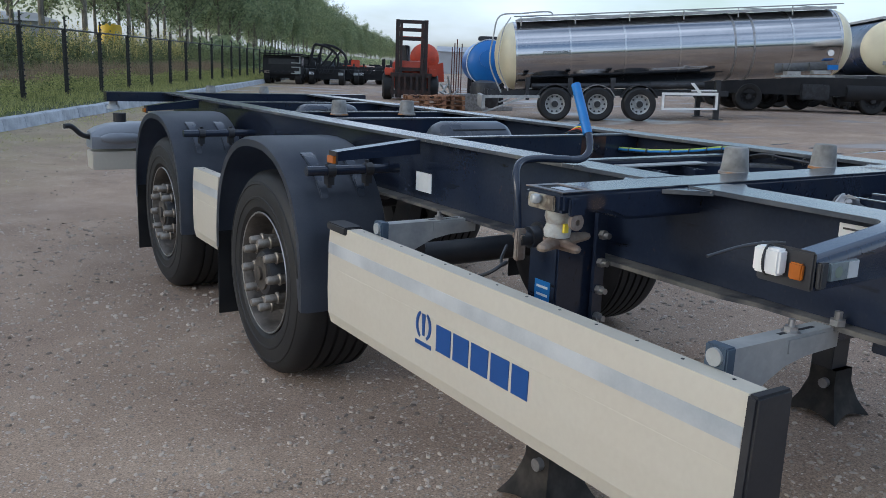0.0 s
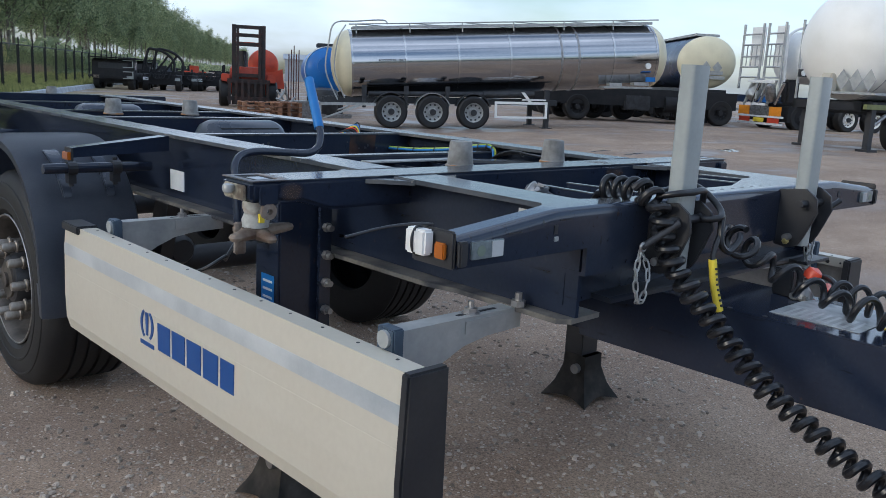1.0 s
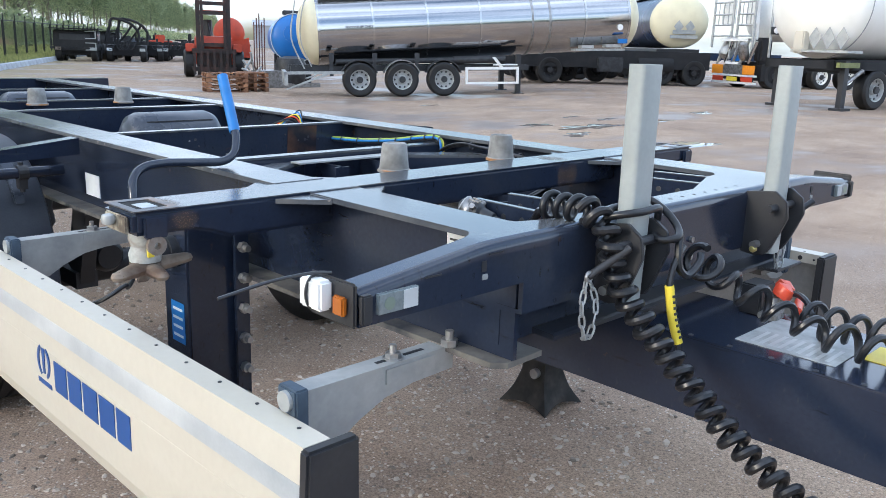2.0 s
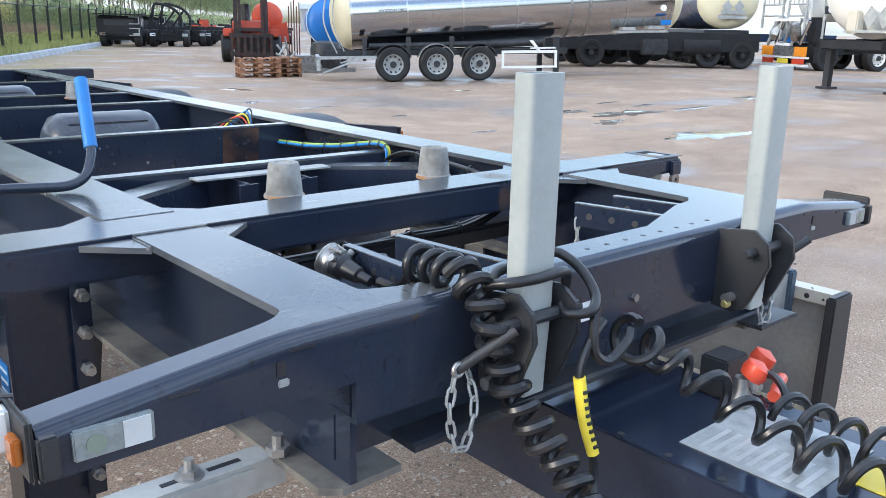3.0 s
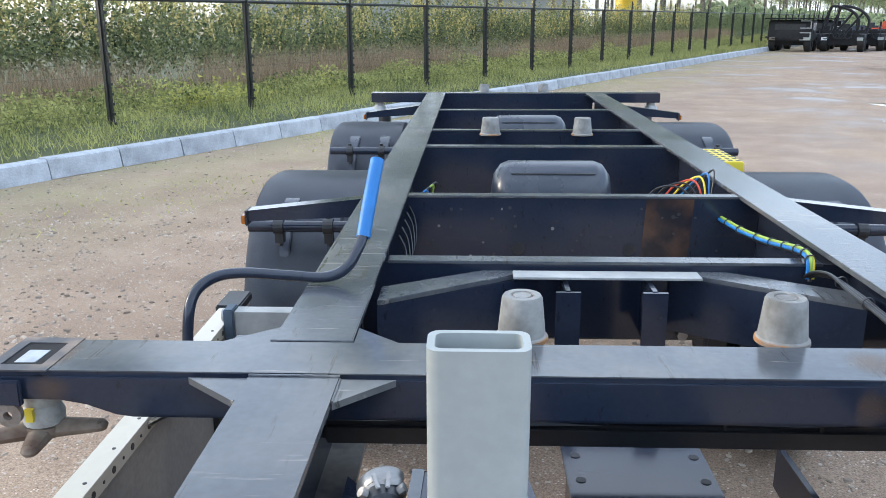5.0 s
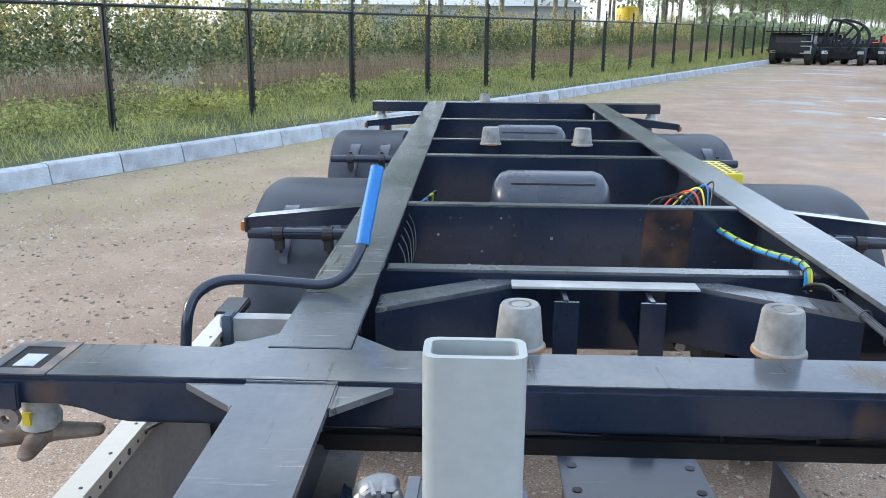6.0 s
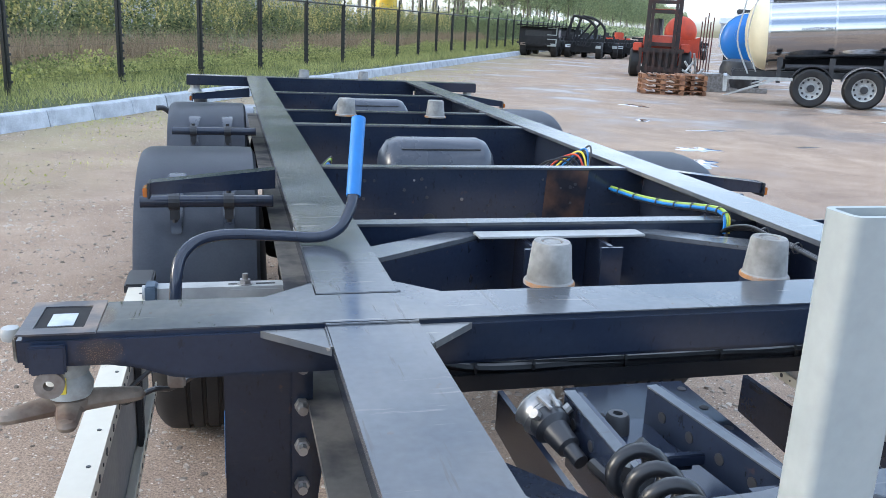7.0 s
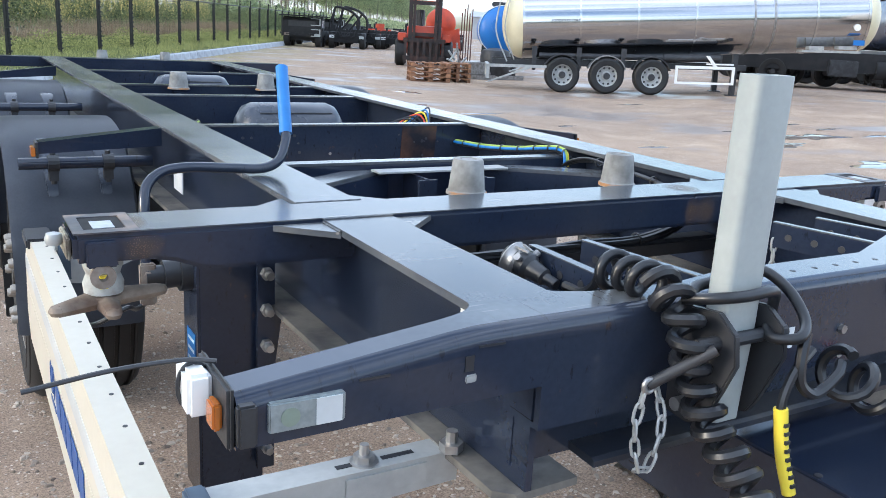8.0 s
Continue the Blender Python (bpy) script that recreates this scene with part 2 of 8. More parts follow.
GREYP = mat("light_grey_paint", (0.36, 0.385, 0.375), 0.36, 0.0, 0.14, 5.0, 80, 0.05, second=(0.30, 0.325, 0.32))
CONE = mat("weathered_grey_casting", (0.25, 0.25, 0.24), 0.75, 0.0, 0.35, 16.0, 80, 0.3, second=(0.15, 0.145, 0.135))
RUST = mat("rusty_steel", (0.17, 0.125, 0.095), 0.75, 0.2, 0.4, 20.0, 90, 0.4, second=(0.28, 0.25, 0.22))
STEEL = mat("dull_steel", (0.40, 0.40, 0.40), 0.4, 0.8, 0.2, 12.0, 80, 0.08, second=(0.25, 0.24, 0.23))
CHROME = mat("bright_steel", (0.58, 0.58, 0.58), 0.22, 1.0, 0.08, 10.0, 60, 0.02)
BLUE = mat("blue_grip", (0.015, 0.16, 0.46), 0.45, 0.0, 0.12, 12.0, 60, 0.05)
LOGO = mat("blue_print", (0.012, 0.07, 0.26), 0.4, 0.0, 0.05, 6.0, 60, 0.0)
STRIPE = mat("silver_tape", (0.37, 0.40, 0.42), 0.35, 0.1, 0.08, 3.0, 120, 0.02, second=(0.56, 0.58, 0.585))
AMBER = mat("amber_lens", (0.40, 0.115, 0.012), 0.2, 0.0, 0.1, 30.0, 120, 0.05, coat=0.5)
WHITE = mat("white_plastic", (0.80, 0.80, 0.78), 0.4, 0.0, 0.05, 10.0, 60, 0.02)
LENS = mat("clear_lens", (0.25, 0.29, 0.30), 0.12, 0.2, 0.2, 60.0, 220, 0.2, coat=0.6)
RED = mat("red_plastic", (0.62, 0.07, 0.03), 0.4, 0.0, 0.1, 20.0, 60, 0.03)
BRASS = mat("yellow_plated_steel", (0.42, 0.36, 0.14), 0.45, 0.5, 0.2, 15.0, 60, 0.03)
YELLOW = mat("yellow_plastic", (0.78, 0.62, 0.05), 0.45, 0.0, 0.1, 15.0, 60, 0.03)
GREENW = mat("green_wire", (0.30, 0.42, 0.06), 0.45, 0.0, 0.1, 15.0, 60, 0.0)
DULL = mat("faded_label", (0.36, 0.385, 0.40), 0.45, 0.0, 0.25, 25.0, 120, 0.02, second=(0.26, 0.28, 0.29))
LABEL = mat("printed_label", (0.72, 0.74, 0.75), 0.4, 0.0, 0.1, 20.0, 90, 0.02)
TANKSTEEL = mat("polished_stainless", (0.50, 0.50, 0.51), 0.13, 1.0, 0.04, 1.2, 12, 0.02, rvar=0.03)
TANKCREAM = mat("cream_tank_end", (0.72, 0.66, 0.46), 0.4, 0.0, 0.1, 1.5, 30, 0.03, second=(0.64, 0.58, 0.40))
TANKWHITE = mat("white_tank_paint", (0.84, 0.83, 0.78), 0.4, 0.0, 0.1, 1.0, 30, 0.03, second=(0.76, 0.75, 0.69))
TANKBLUE = mat("blue_tank_paint", (0.02, 0.16, 0.50), 0.35, 0.0, 0.1, 1.5, 30, 0.03)
ORANGE = mat("orange_red_paint", (0.55, 0.07, 0.025), 0.5, 0.0, 0.25, 3.0, 40, 0.05, second=(0.40, 0.06, 0.03))
WOOD = mat("pallet_wood", (0.30, 0.15, 0.075), 0.75, 0.0, 0.3, 6.0, 60, 0.2, second=(0.17, 0.08, 0.045), per=0.35)
CONCRETE = mat("pale_concrete", (0.43, 0.455, 0.49), 0.8, 0.0, 0.4, 3.0, 50, 0.25, second=(0.25, 0.265, 0.285), per=0.08)
FENCE = mat("black_fence_coating", (0.012, 0.014, 0.013), 0.5, 0.0, 0.2, 5.0, 60, 0.05)
WALLGREY = mat("grey_cladding", (0.42, 0.43, 0.45), 0.6, 0.0, 0.12, 0.5, 10, 0.05)
GLASS = mat("cab_glass", (0.42, 0.40, 0.42), 0.25, 0.3, 0.1, 2.0, 20, 0.0)
BARK = mat("pale_bark", (0.22, 0.20, 0.16), 0.85, 0.0, 0.4, 3.0, 30, 0.4, second=(0.12, 0.11, 0.09))
LEAF = leaf_mat("poplar_leaves", (0.12, 0.17, 0.10), (0.45, 0.50, 0.29), 0.45)
HEDGE = leaf_mat("hedge_leaves", (0.05, 0.075, 0.045), (0.30, 0.33, 0.16), 0.45)
DEADGRASS = leaf_mat("dead_grass", (0.17, 0.125, 0.08), (0.44, 0.33, 0.22), 0.2)
GRASS = leaf_mat("grass_blades", (0.075, 0.11, 0.04), (0.50, 0.49, 0.19))
YLEAF = leaf_mat("yellow_green_leaves", (0.24, 0.27, 0.06), (0.60, 0.56, 0.18))
# golden tone carries the sunlight on the upper hedge leaves
SUNLEAF = leaf_mat("sunlit_hedge_leaves", (0.20, 0.21, 0.07), (0.72, 0.62, 0.28), 0.5)
DUSTY = mat("dusty_navy_paint", (0.14, 0.13, 0.115), 0.65, 0.0, 0.4, 7.0, 60, 0.2, second=(0.025, 0.027, 0.034), spread=(0.46, 0.64))
DIRT = ground_mat()
SOIL = mat("overgrown_soil", (0.06, 0.075, 0.03), 0.95, 0.0, 0.4, 1.2, 20, 0.4, second=(0.11, 0.12, 0.05), dist=0.02)


# ---- builders ----
def part(name, bm, material, parent=None, label="", m=None, smooth=False, bevel=0.0):
    """Links a bmesh as one mesh object under a thing or a part."""
    if bevel:
        bmesh.ops.remove_doubles(bm, verts=bm.verts, dist=1e-5)
        es = [e for e in bm.edges if len(e.link_faces) == 2 and e.calc_face_angle(0) > 0.6]
        bmesh.ops.bevel(bm, geom=es, offset=bevel, segments=2, affect="EDGES", clamp_overlap=True)
    bmesh.ops.recalc_face_normals(bm, faces=bm.faces)
    me = bpy.data.meshes.new(name)
    for f in bm.faces:
        f.smooth = smooth or bool(bevel)
    bm.to_mesh(me)
    bm.free()
    if smooth or bevel:
        me.set_sharp_from_angle(angle=radians(38))
    me.materials.append(material)
    ob = new(name, me)
    if parent:
        ob.parent = parent
    if m is not None:
        ob.matrix_basis = m
    if label:
        tagged(ob, label)
    return ob


def thing(name, label, category, m=None, group="", kind=""):
    ob = new(name)
    ob.empty_display_size = 0.2
    if m is not None:
        ob.matrix_basis = m
    return tagged(ob, label, category, group, kind)


def box(bm, x0, x1, y0, y1, z0, z1):
    v = [bm.verts.new((x, y, z)) for z in (z0, z1) for x, y in ((x0, y0), (x1, y0), (x1, y1), (x0, y1))]
    for f in ((3, 2, 1, 0), (4, 5, 6, 7), (0, 1, 5, 4), (1, 2, 6, 5), (2, 3, 7, 6), (3, 0, 4, 7)):
        bm.faces.new([v[i] for i in f])
    return bm


def boxes(*bs):
    bm = bmesh.new()
    for b in bs:
        box(bm, *b)
    return bm


def prism(bm, poly, axis, a, b):
    """A 2D outline drawn out along an axis: x takes (y, z), y takes (x, z), z takes (x, y)."""
    def p(u, v, w):
        return {"x": (w, u, v), "y": (u, w, v), "z": (u, v, w)}[axis]
    lo, hi = [bm.verts.new(p(u, v, a)) for u, v in poly], [bm.verts.new(p(u, v, b)) for u, v in poly]
    bm.faces.new(lo[::-1]), bm.faces.new(hi)
    k = len(poly)
    for i in range(k):
        bm.faces.new((lo[i], lo[(i + 1) % k], hi[(i + 1) % k], hi[i]))
    return bm


def frame_of(way):
    way = Vector(way).normalized()
    side = way.cross(Vector((0, 0, 1)) if abs(way.z) < 0.95 else Vector((1, 0, 0))).normalized()
    return way, side, side.cross(way)


def rod(bm, p0, p1, r0, r1=None, seg=16, caps=True):
    p0, p1 = Vector(p0), Vector(p1)
    r1 = r0 if r1 is None else r1
    _, s, u = frame_of(p1 - p0)
    rings = []
    for p, r in ((p0, r0), (p1, r1)):
        rings.append([bm.verts.new(p + (s * math.cos(a) + u * math.sin(a)) * r) for a in (2 * math.pi * i / seg for i in range(seg))])
    for i in range(seg):
        bm.faces.new((rings[0][i], rings[0][(i + 1) % seg], rings[1][(i + 1) % seg], rings[1][i]))
    if caps:
        bm.faces.new(rings[0][::-1]), bm.faces.new(rings[1])
    return bm


def rods(seg, *rs):
    bm = bmesh.new()
    for r in rs:
        rod(bm, *r, seg=seg)
    return bm


def sweep(bm, pts, r, seg=10, closed=False):
    """A round bar along a smooth line of points."""
    pts = [Vector(p) for p in pts]
    n = len(pts)
    rings, up = [], None
    for i, p in enumerate(pts):
        if closed:
            way = pts[(i + 1) % n] - pts[i - 1]
        else:
            way = pts[min(i + 1, n - 1)] - pts[max(i - 1, 0)]
        way.normalize()
        if up is None:
            up = frame_of(way)[2]
        up = (up - way * up.dot(way)).normalized()
        side = way.cross(up)
        rings.append([bm.verts.new(p + (side * math.cos(a) + up * math.sin(a)) * r) for a in (2 * math.pi * k / seg for k in range(seg))])
    for i in range(n if closed else n - 1):
        a, b = rings[i], rings[(i + 1) % n]
        for k in range(seg):
            bm.faces.new((a[k], a[(k + 1) % seg], b[(k + 1) % seg], b[k]))
    if not closed:
        bm.faces.new(rings[0][::-1]), bm.faces.new(rings[-1])
    return bm


def spline(ctrl, n=8):
    """Points along a smooth curve through the control points."""
    c = [Vector(p) for p in ctrl]
    c = [2 * c[0] - c[1], *c, 2 * c[-1] - c[-2]]
    out = []
    for i in range(1, len(c) - 2):
        for k in range(n):
            t = k / n
            a, b, d, e = c[i - 1:i + 3]
            out.append(0.5 * (2 * b + (d - a) * t + (2 * a - 5 * b + 4 * d - e) * t * t + (3 * b - a - 3 * d + e) * t ** 3))
    return out + [c[-2]]


def lathe(bm, prof, m, seg=32, close=False):
    """A turned shape: (radius, along) pairs round the local z axis of m."""
    rings = []
    for r, z in prof:
        if r < 1e-5:
            rings.append([bm.verts.new(m @ Vector((0, 0, z)))])
        else:
            rings.append([bm.verts.new(m @ Vector((r * math.cos(a), r * math.sin(a), z))) for a in (2 * math.pi * k / seg for k in range(seg))])
    for a, b in zip(rings, rings[1:]):
        for k in range(seg):
            j = (k + 1) % seg
            q = (a[k % len(a)], a[j % len(a)], b[j % len(b)], b[k % len(b)])
            q = tuple(dict.fromkeys(q))
            if len(q) > 2:
                bm.faces.new(q)
    if close:
        for k in range(seg):
            j = (k + 1) % seg
            bm.faces.new((rings[-1][k], rings[-1][j], rings[0][j], rings[0][k]))
    return bm


def plate_hole(bm, cx, cy, z, w, d, hw, hd, t):
    """A flat plate with a rectangular hole, thickness t below z."""
    box(bm, cx - w, cx - hw, cy - d, cy + d, z - t, z), box(bm, cx + hw, cx + w, cy - d, cy + d, z - t, z)
    box(bm, cx - hw, cx + hw, cy - d, cy - hd, z - t, z), box(bm, cx - hw, cx + hw, cy + hd, cy + d, z - t, z)
    return bm


AX = Matrix.Rotation(radians(-90), 4, "Y")      # turns a lathe's axis towards -x
AXR = Matrix.Rotation(radians(90), 4, "Y")


# ---- setting: yard, kerb, fence ----
def lie(x, y):
    """Height of the yard: level by the wheels, rising a little under the drawbar and towards the parked tankers."""
    u = min(1.0, max(0.0, (0.85 * x - 0.53 * y - 1.5) / 9.5))
    v = min(1.0, max(0.0, (1.75 - y) / 1.1)) * min(1.0, max(0.0, (7 - abs(x)) / 4))
    return 0.30 * u * u * (3 - 2 * u) + 0.07 * v * v * (3 - 2 * v)


def yard():
    bm = bmesh.new()
    bmesh.ops.create_grid(bm, x_segments=160, y_segments=160, size=600)
    for v in bm.verts:
        x, y = math.copysign(abs(v.co.x / 600) ** 2.6 * 600, v.co.x), math.copysign(abs(v.co.y / 600) ** 2.6 * 600, v.co.y)
        v.co = Vector((x, y, lie(x, y)))
    return tagged(part("ground", bm, DIRT), "packed brown dirt yard with gravel and shallow puddles", "ground", kind="structure")


yard()
FD = Vector((0.475, 0.880, 0)).normalized()   # along the fence
F0 = Vector((-4.18, 13.25, 0))
YAW_F = math.degrees(math.atan2(FD.y, FD.x))
FENCE_M = Matrix.Translation(F0) @ Matrix.Rotation(radians(YAW_F), 4, "Z")   # x along the fence, -y to the yard

# verge behind the kerb, rising gently to the hedge
bm = bmesh.new()
prof = [(-1.32, 0.02), (-1.30, 0.16), (-0.6, 0.24), (0.6, 0.30), (4, 0.30), (12, 0.2), (40, 0.1), (90, -0.1)]
xs = [-26 + i * 2.0 for i in range(90)] + [160 + i * 15.0 for i in range(42)]
rows_v = [[bm.verts.new((x, y, z + 0.06 * noise.noise((x * 0.4, y * 0.6, 3)))) for y, z in prof] for x in xs]
for a, b in zip(rows_v, rows_v[1:]):
    for k in range(len(prof) - 1):
        bm.faces.new((a[k], b[k], b[k + 1], a[k + 1]))
tagged(part("verge", bm, SOIL, m=FENCE_M, smooth=True), "overgrown soil verge behind the concrete kerb", "verge", kind="structure")

kerb = thing("kerb", "pale concrete kerb stones along the grass verge", "kerb", FENCE_M, kind="structure")
bm = bmesh.new()
prism(bm, [(-1.55, 0.0), (-1.505, 0.215), (-1.475, 0.238), (-1.34, 0.238), (-1.32, 0.218), (-1.32, 0.0)], "x", 0.008, 0.992)
kme = part("kerb_stone", bm, CONCRETE, kerb, m=pose(-24, 0, 0))
for i in range(1, 100):
    o = new("kerb_stone", kme.data)
    o.parent = kerb
    o.matrix_basis = pose(-24 + i, random.uniform(-0.008, 0.008), random.uniform(-0.006, 0.006), 0, 0, random.uniform(-0.3, 0.3))


def fence():
    f = thing("fence", "black mesh security fence with tension wires on steel posts", "fence", FENCE_M, kind="structure")
    bm = boxes((-0.03, 0.03, -0.03, 0.03, 0.05, 2.08))
    box(bm, -0.014, 0.014, -0.075, -0.03, 0.2, 2.4)
    for k in range(15):
        box(bm, -0.018, 0.018, -0.105, -0.075, 0.32 + k * 0.14, 0.36 + k * 0.14)
    post = part("post", bm, FENCE, f, m=pose(-17.4, 0, 0))
    for i in range(1, 34):
        o = new("post", post.data)
        o.parent = f
        o.matrix_basis = pose(-17.4 + 2.9 * i, 0, 0)
    part("top_rail", rods(8, ((-18, 0, 2.07), (80, 0, 2.07), 0.024)), FENCE, f)
    bm = bmesh.new()
    for k in range(11):
        z = 0.34 + k * 0.17
        box(bm, -18, 80, -0.0965, -0.0915, z - 0.0013, z + 0.0013)
    tagged(part("tension_wires", bm, FENCE, f), kind="stuff")


fence()

# ---- the trailer ----
H = 1.21                       # top of the frame over the ground
AXLES = (2.19, 4.00)
BD = 0.155                     # depth of the bolster along the trailer
trailer = thing("container_trailer", "dark navy steel container chassis trailer with cream side skirts", "trailer")


def main_rail(s):
    bm = bmesh.new()
    x0, x1 = 0.56 * s, 0.71 * s
    xa, xb = min(x0, x1), max(x0, x1)
    c = 0.635 * s
    box(bm, c - 0.006, c + 0.006, -0.632, 5.54, 0.93, H - 0.014)
    r = part("main_rail", bm, NAVY, trailer)
    bm = bmesh.new()
    prism(bm, [(c - s * 0.098, -0.628), (c + s * 0.02, -0.632), (c + s * 0.048, -0.607), (c + s * 0.052, -0.25), (c + s * 0.075, -0.15), (c + s * 0.075, 5.54), (c - s * 0.075, 5.54), (c - s * 0.075, -0.45), (c - s * 0.098, -0.50)], "z", 0.916, 0.929)
    part("bottom_flange", bm, DUSTY, r, "dusty bottom flange")
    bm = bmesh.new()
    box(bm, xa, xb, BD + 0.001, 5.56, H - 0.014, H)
    part("top_flange", bm, TOPS, r, "worn steel top flange, colour lightened for sky sheen", bevel=0.002)
    return r


[main_rail(-1), main_rail(1)]


def weld_gusset(pts, z):
    bm = bmesh.new()
    prism(bm, pts, "z", z - 0.012, z)
    part("corner_gusset", bm, TOPS, trailer)


for s in (-1, 1):
    for e in (0.71, 0.56):
        d = 0.105 if e == 0.71 else -0.095
        weld_gusset([(s * (e + math.copysign(0.002, d)), -0.092), (s * (e + d), -0.001), (s * (e + math.copysign(0.002, d)), -0.001)], H - 0.005)
        weld_gusset([(s * (e + math.copysign(0.002, d)), BD + 0.085), (s * (e + d), BD + 0.001), (s * (e + math.copysign(0.002, d)), BD + 0.001)], H - 0.005)


LOCKPL = mat("rust_stained_navy", (0.050, 0.050, 0.058), 0.4, 0, 0.4, 10, 70, 0.2, second=(0.26, 0.19, 0.14), spread=(0.5, 0.7))


def bolster():
    bm = bmesh.new()
    pr = [(-1.172, H - 0.053), (-1.045, H - 0.054), (-1.00, H - 0.062), (-0.95, H - 0.080), (-0.92, H - 0.084), (0.92, H - 0.084), (0.95, H - 0.080), (1.00, H - 0.062), (1.045, H - 0.054), (1.172, H - 0.053),
          (1.172, H), (-1.172, H)]
    prism(bm, pr, "y", 0.0, BD)
    b = part("bolster", bm, NAVY, trailer, bevel=0.009)
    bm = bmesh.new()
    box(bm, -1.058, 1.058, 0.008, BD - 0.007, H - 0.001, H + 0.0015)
    part("top_plate", bm, TOPS, b, "worn steel upper face, colour lightened for sky sheen")
    for s in (-1, 1):
        bm = plate_hole(bmesh.new(), s * 1.115, BD / 2, H + 0.003, 0.0555, BD / 2 - 0.002, 0.036, 0.050, 0.0028)
        part("lock_plate", bm, LOCKPL, b, "rusted plate with a slot for the lock")
    return b


bolst = bolster()


def stain_mat(name, colour, flat, strength):
    """A thin stain that fades out to its edges; flat is the axis it is thin along."""
    m = bpy.data.materials.new(name)
    m.use_nodes = True
    n, l = m.node_tree.nodes, m.node_tree.links
    tc, mp, gr, nz, mu, mr = (n.new("ShaderNode" + k) for k in ("TexCoord", "Mapping", "TexGradient", "TexNoise", "Math", "MapRange"))
    mp.inputs["Location"].default_value = [0.0 if i == flat else -1.0 for i in range(3)]
    mp.inputs["Scale"].default_value = [0.0 if i == flat else 2.0 for i in range(3)]
    l.new(tc.outputs["Generated"], mp.inputs["Vector"])
    gr.gradient_type = "SPHERICAL"
    l.new(mp.outputs["Vector"], gr.inputs["Vector"])
    nz.inputs["Scale"].default_value, nz.inputs["Detail"].default_value = 70, 5
    l.new(tc.outputs["Object"], nz.inputs["Vector"])
    mu.operation = "MULTIPLY"
    l.new(gr.outputs["Fac"], mu.inputs[0])
    l.new(nz.outputs["Fac"], mu.inputs[1])
    mr.inputs["From Max"].default_value, mr.inputs["To Max"].default_value = 0.35, strength
    l.new(mu.outputs[0], mr.inputs["Value"])
    b = n["Principled BSDF"]
    b.inputs["Base Color"].default_value, b.inputs["Roughness"].default_value = (*colour, 1), 0.6
    l.new(mr.outputs["Result"], b.inputs["Alpha"])
    return m


STAIN_F = stain_mat("rust_stain_front", (0.20, 0.12, 0.065), 1, 0.17)
STAIN_T = stain_mat("rust_stain_top", (0.24, 0.17, 0.11), 2, 0.20)
for xa, xb in ((0.290, 0.345), (0.325, 0.410), (-1.095, -1.015)):
    part("rust_stain", boxes((xa, xb, -0.0012 - 0.0006 * (xa > 0.3), -0.0008 - 0.0006 * (xa > 0.3), H - 0.088 if xa > 0 else H - 0.056, H - 0.002)), STAIN_F, bolst, "orange-brown rust stain")
for xa, xb in ((0.30, 0.41), (-1.075, -1.035)):
    part("rust_stain", boxes((xa, xb, 0.012, 0.140, H + 0.0018, H + 0.0021)), STAIN_T, bolst, "brown rust stain")


ENDBLOCK = mat("stained_cream_casting", (0.34, 0.31, 0.24), 0.7, 0, 0.4, 25, 90, 0.3, second=(0.10, 0.08, 0.06), spread=(0.45, 0.62))
SLOTHOLE = mat("slot_shade_black", (0.006, 0.006, 0.007), 0.85, 0.0, 0.2, 30, 90, 0.1)
LOCKHEAD = mat("worn_zinc", (0.46, 0.49, 0.53), 0.45, 0.3, 0.2, 20, 90, 0.1, second=(0.36, 0.38, 0.40))
COLLAR = mat("chipped_pale_paint", (0.42, 0.43, 0.41), 0.6, 0, 0.4, 22, 90, 0.3, second=(0.26, 0.21, 0.17), spread=(0.5, 0.7))
TANRUST = mat("tan_rusty_casting", (0.22, 0.175, 0.135), 0.8, 0, 0.4, 18, 90, 0.4, second=(0.13, 0.085, 0.06))


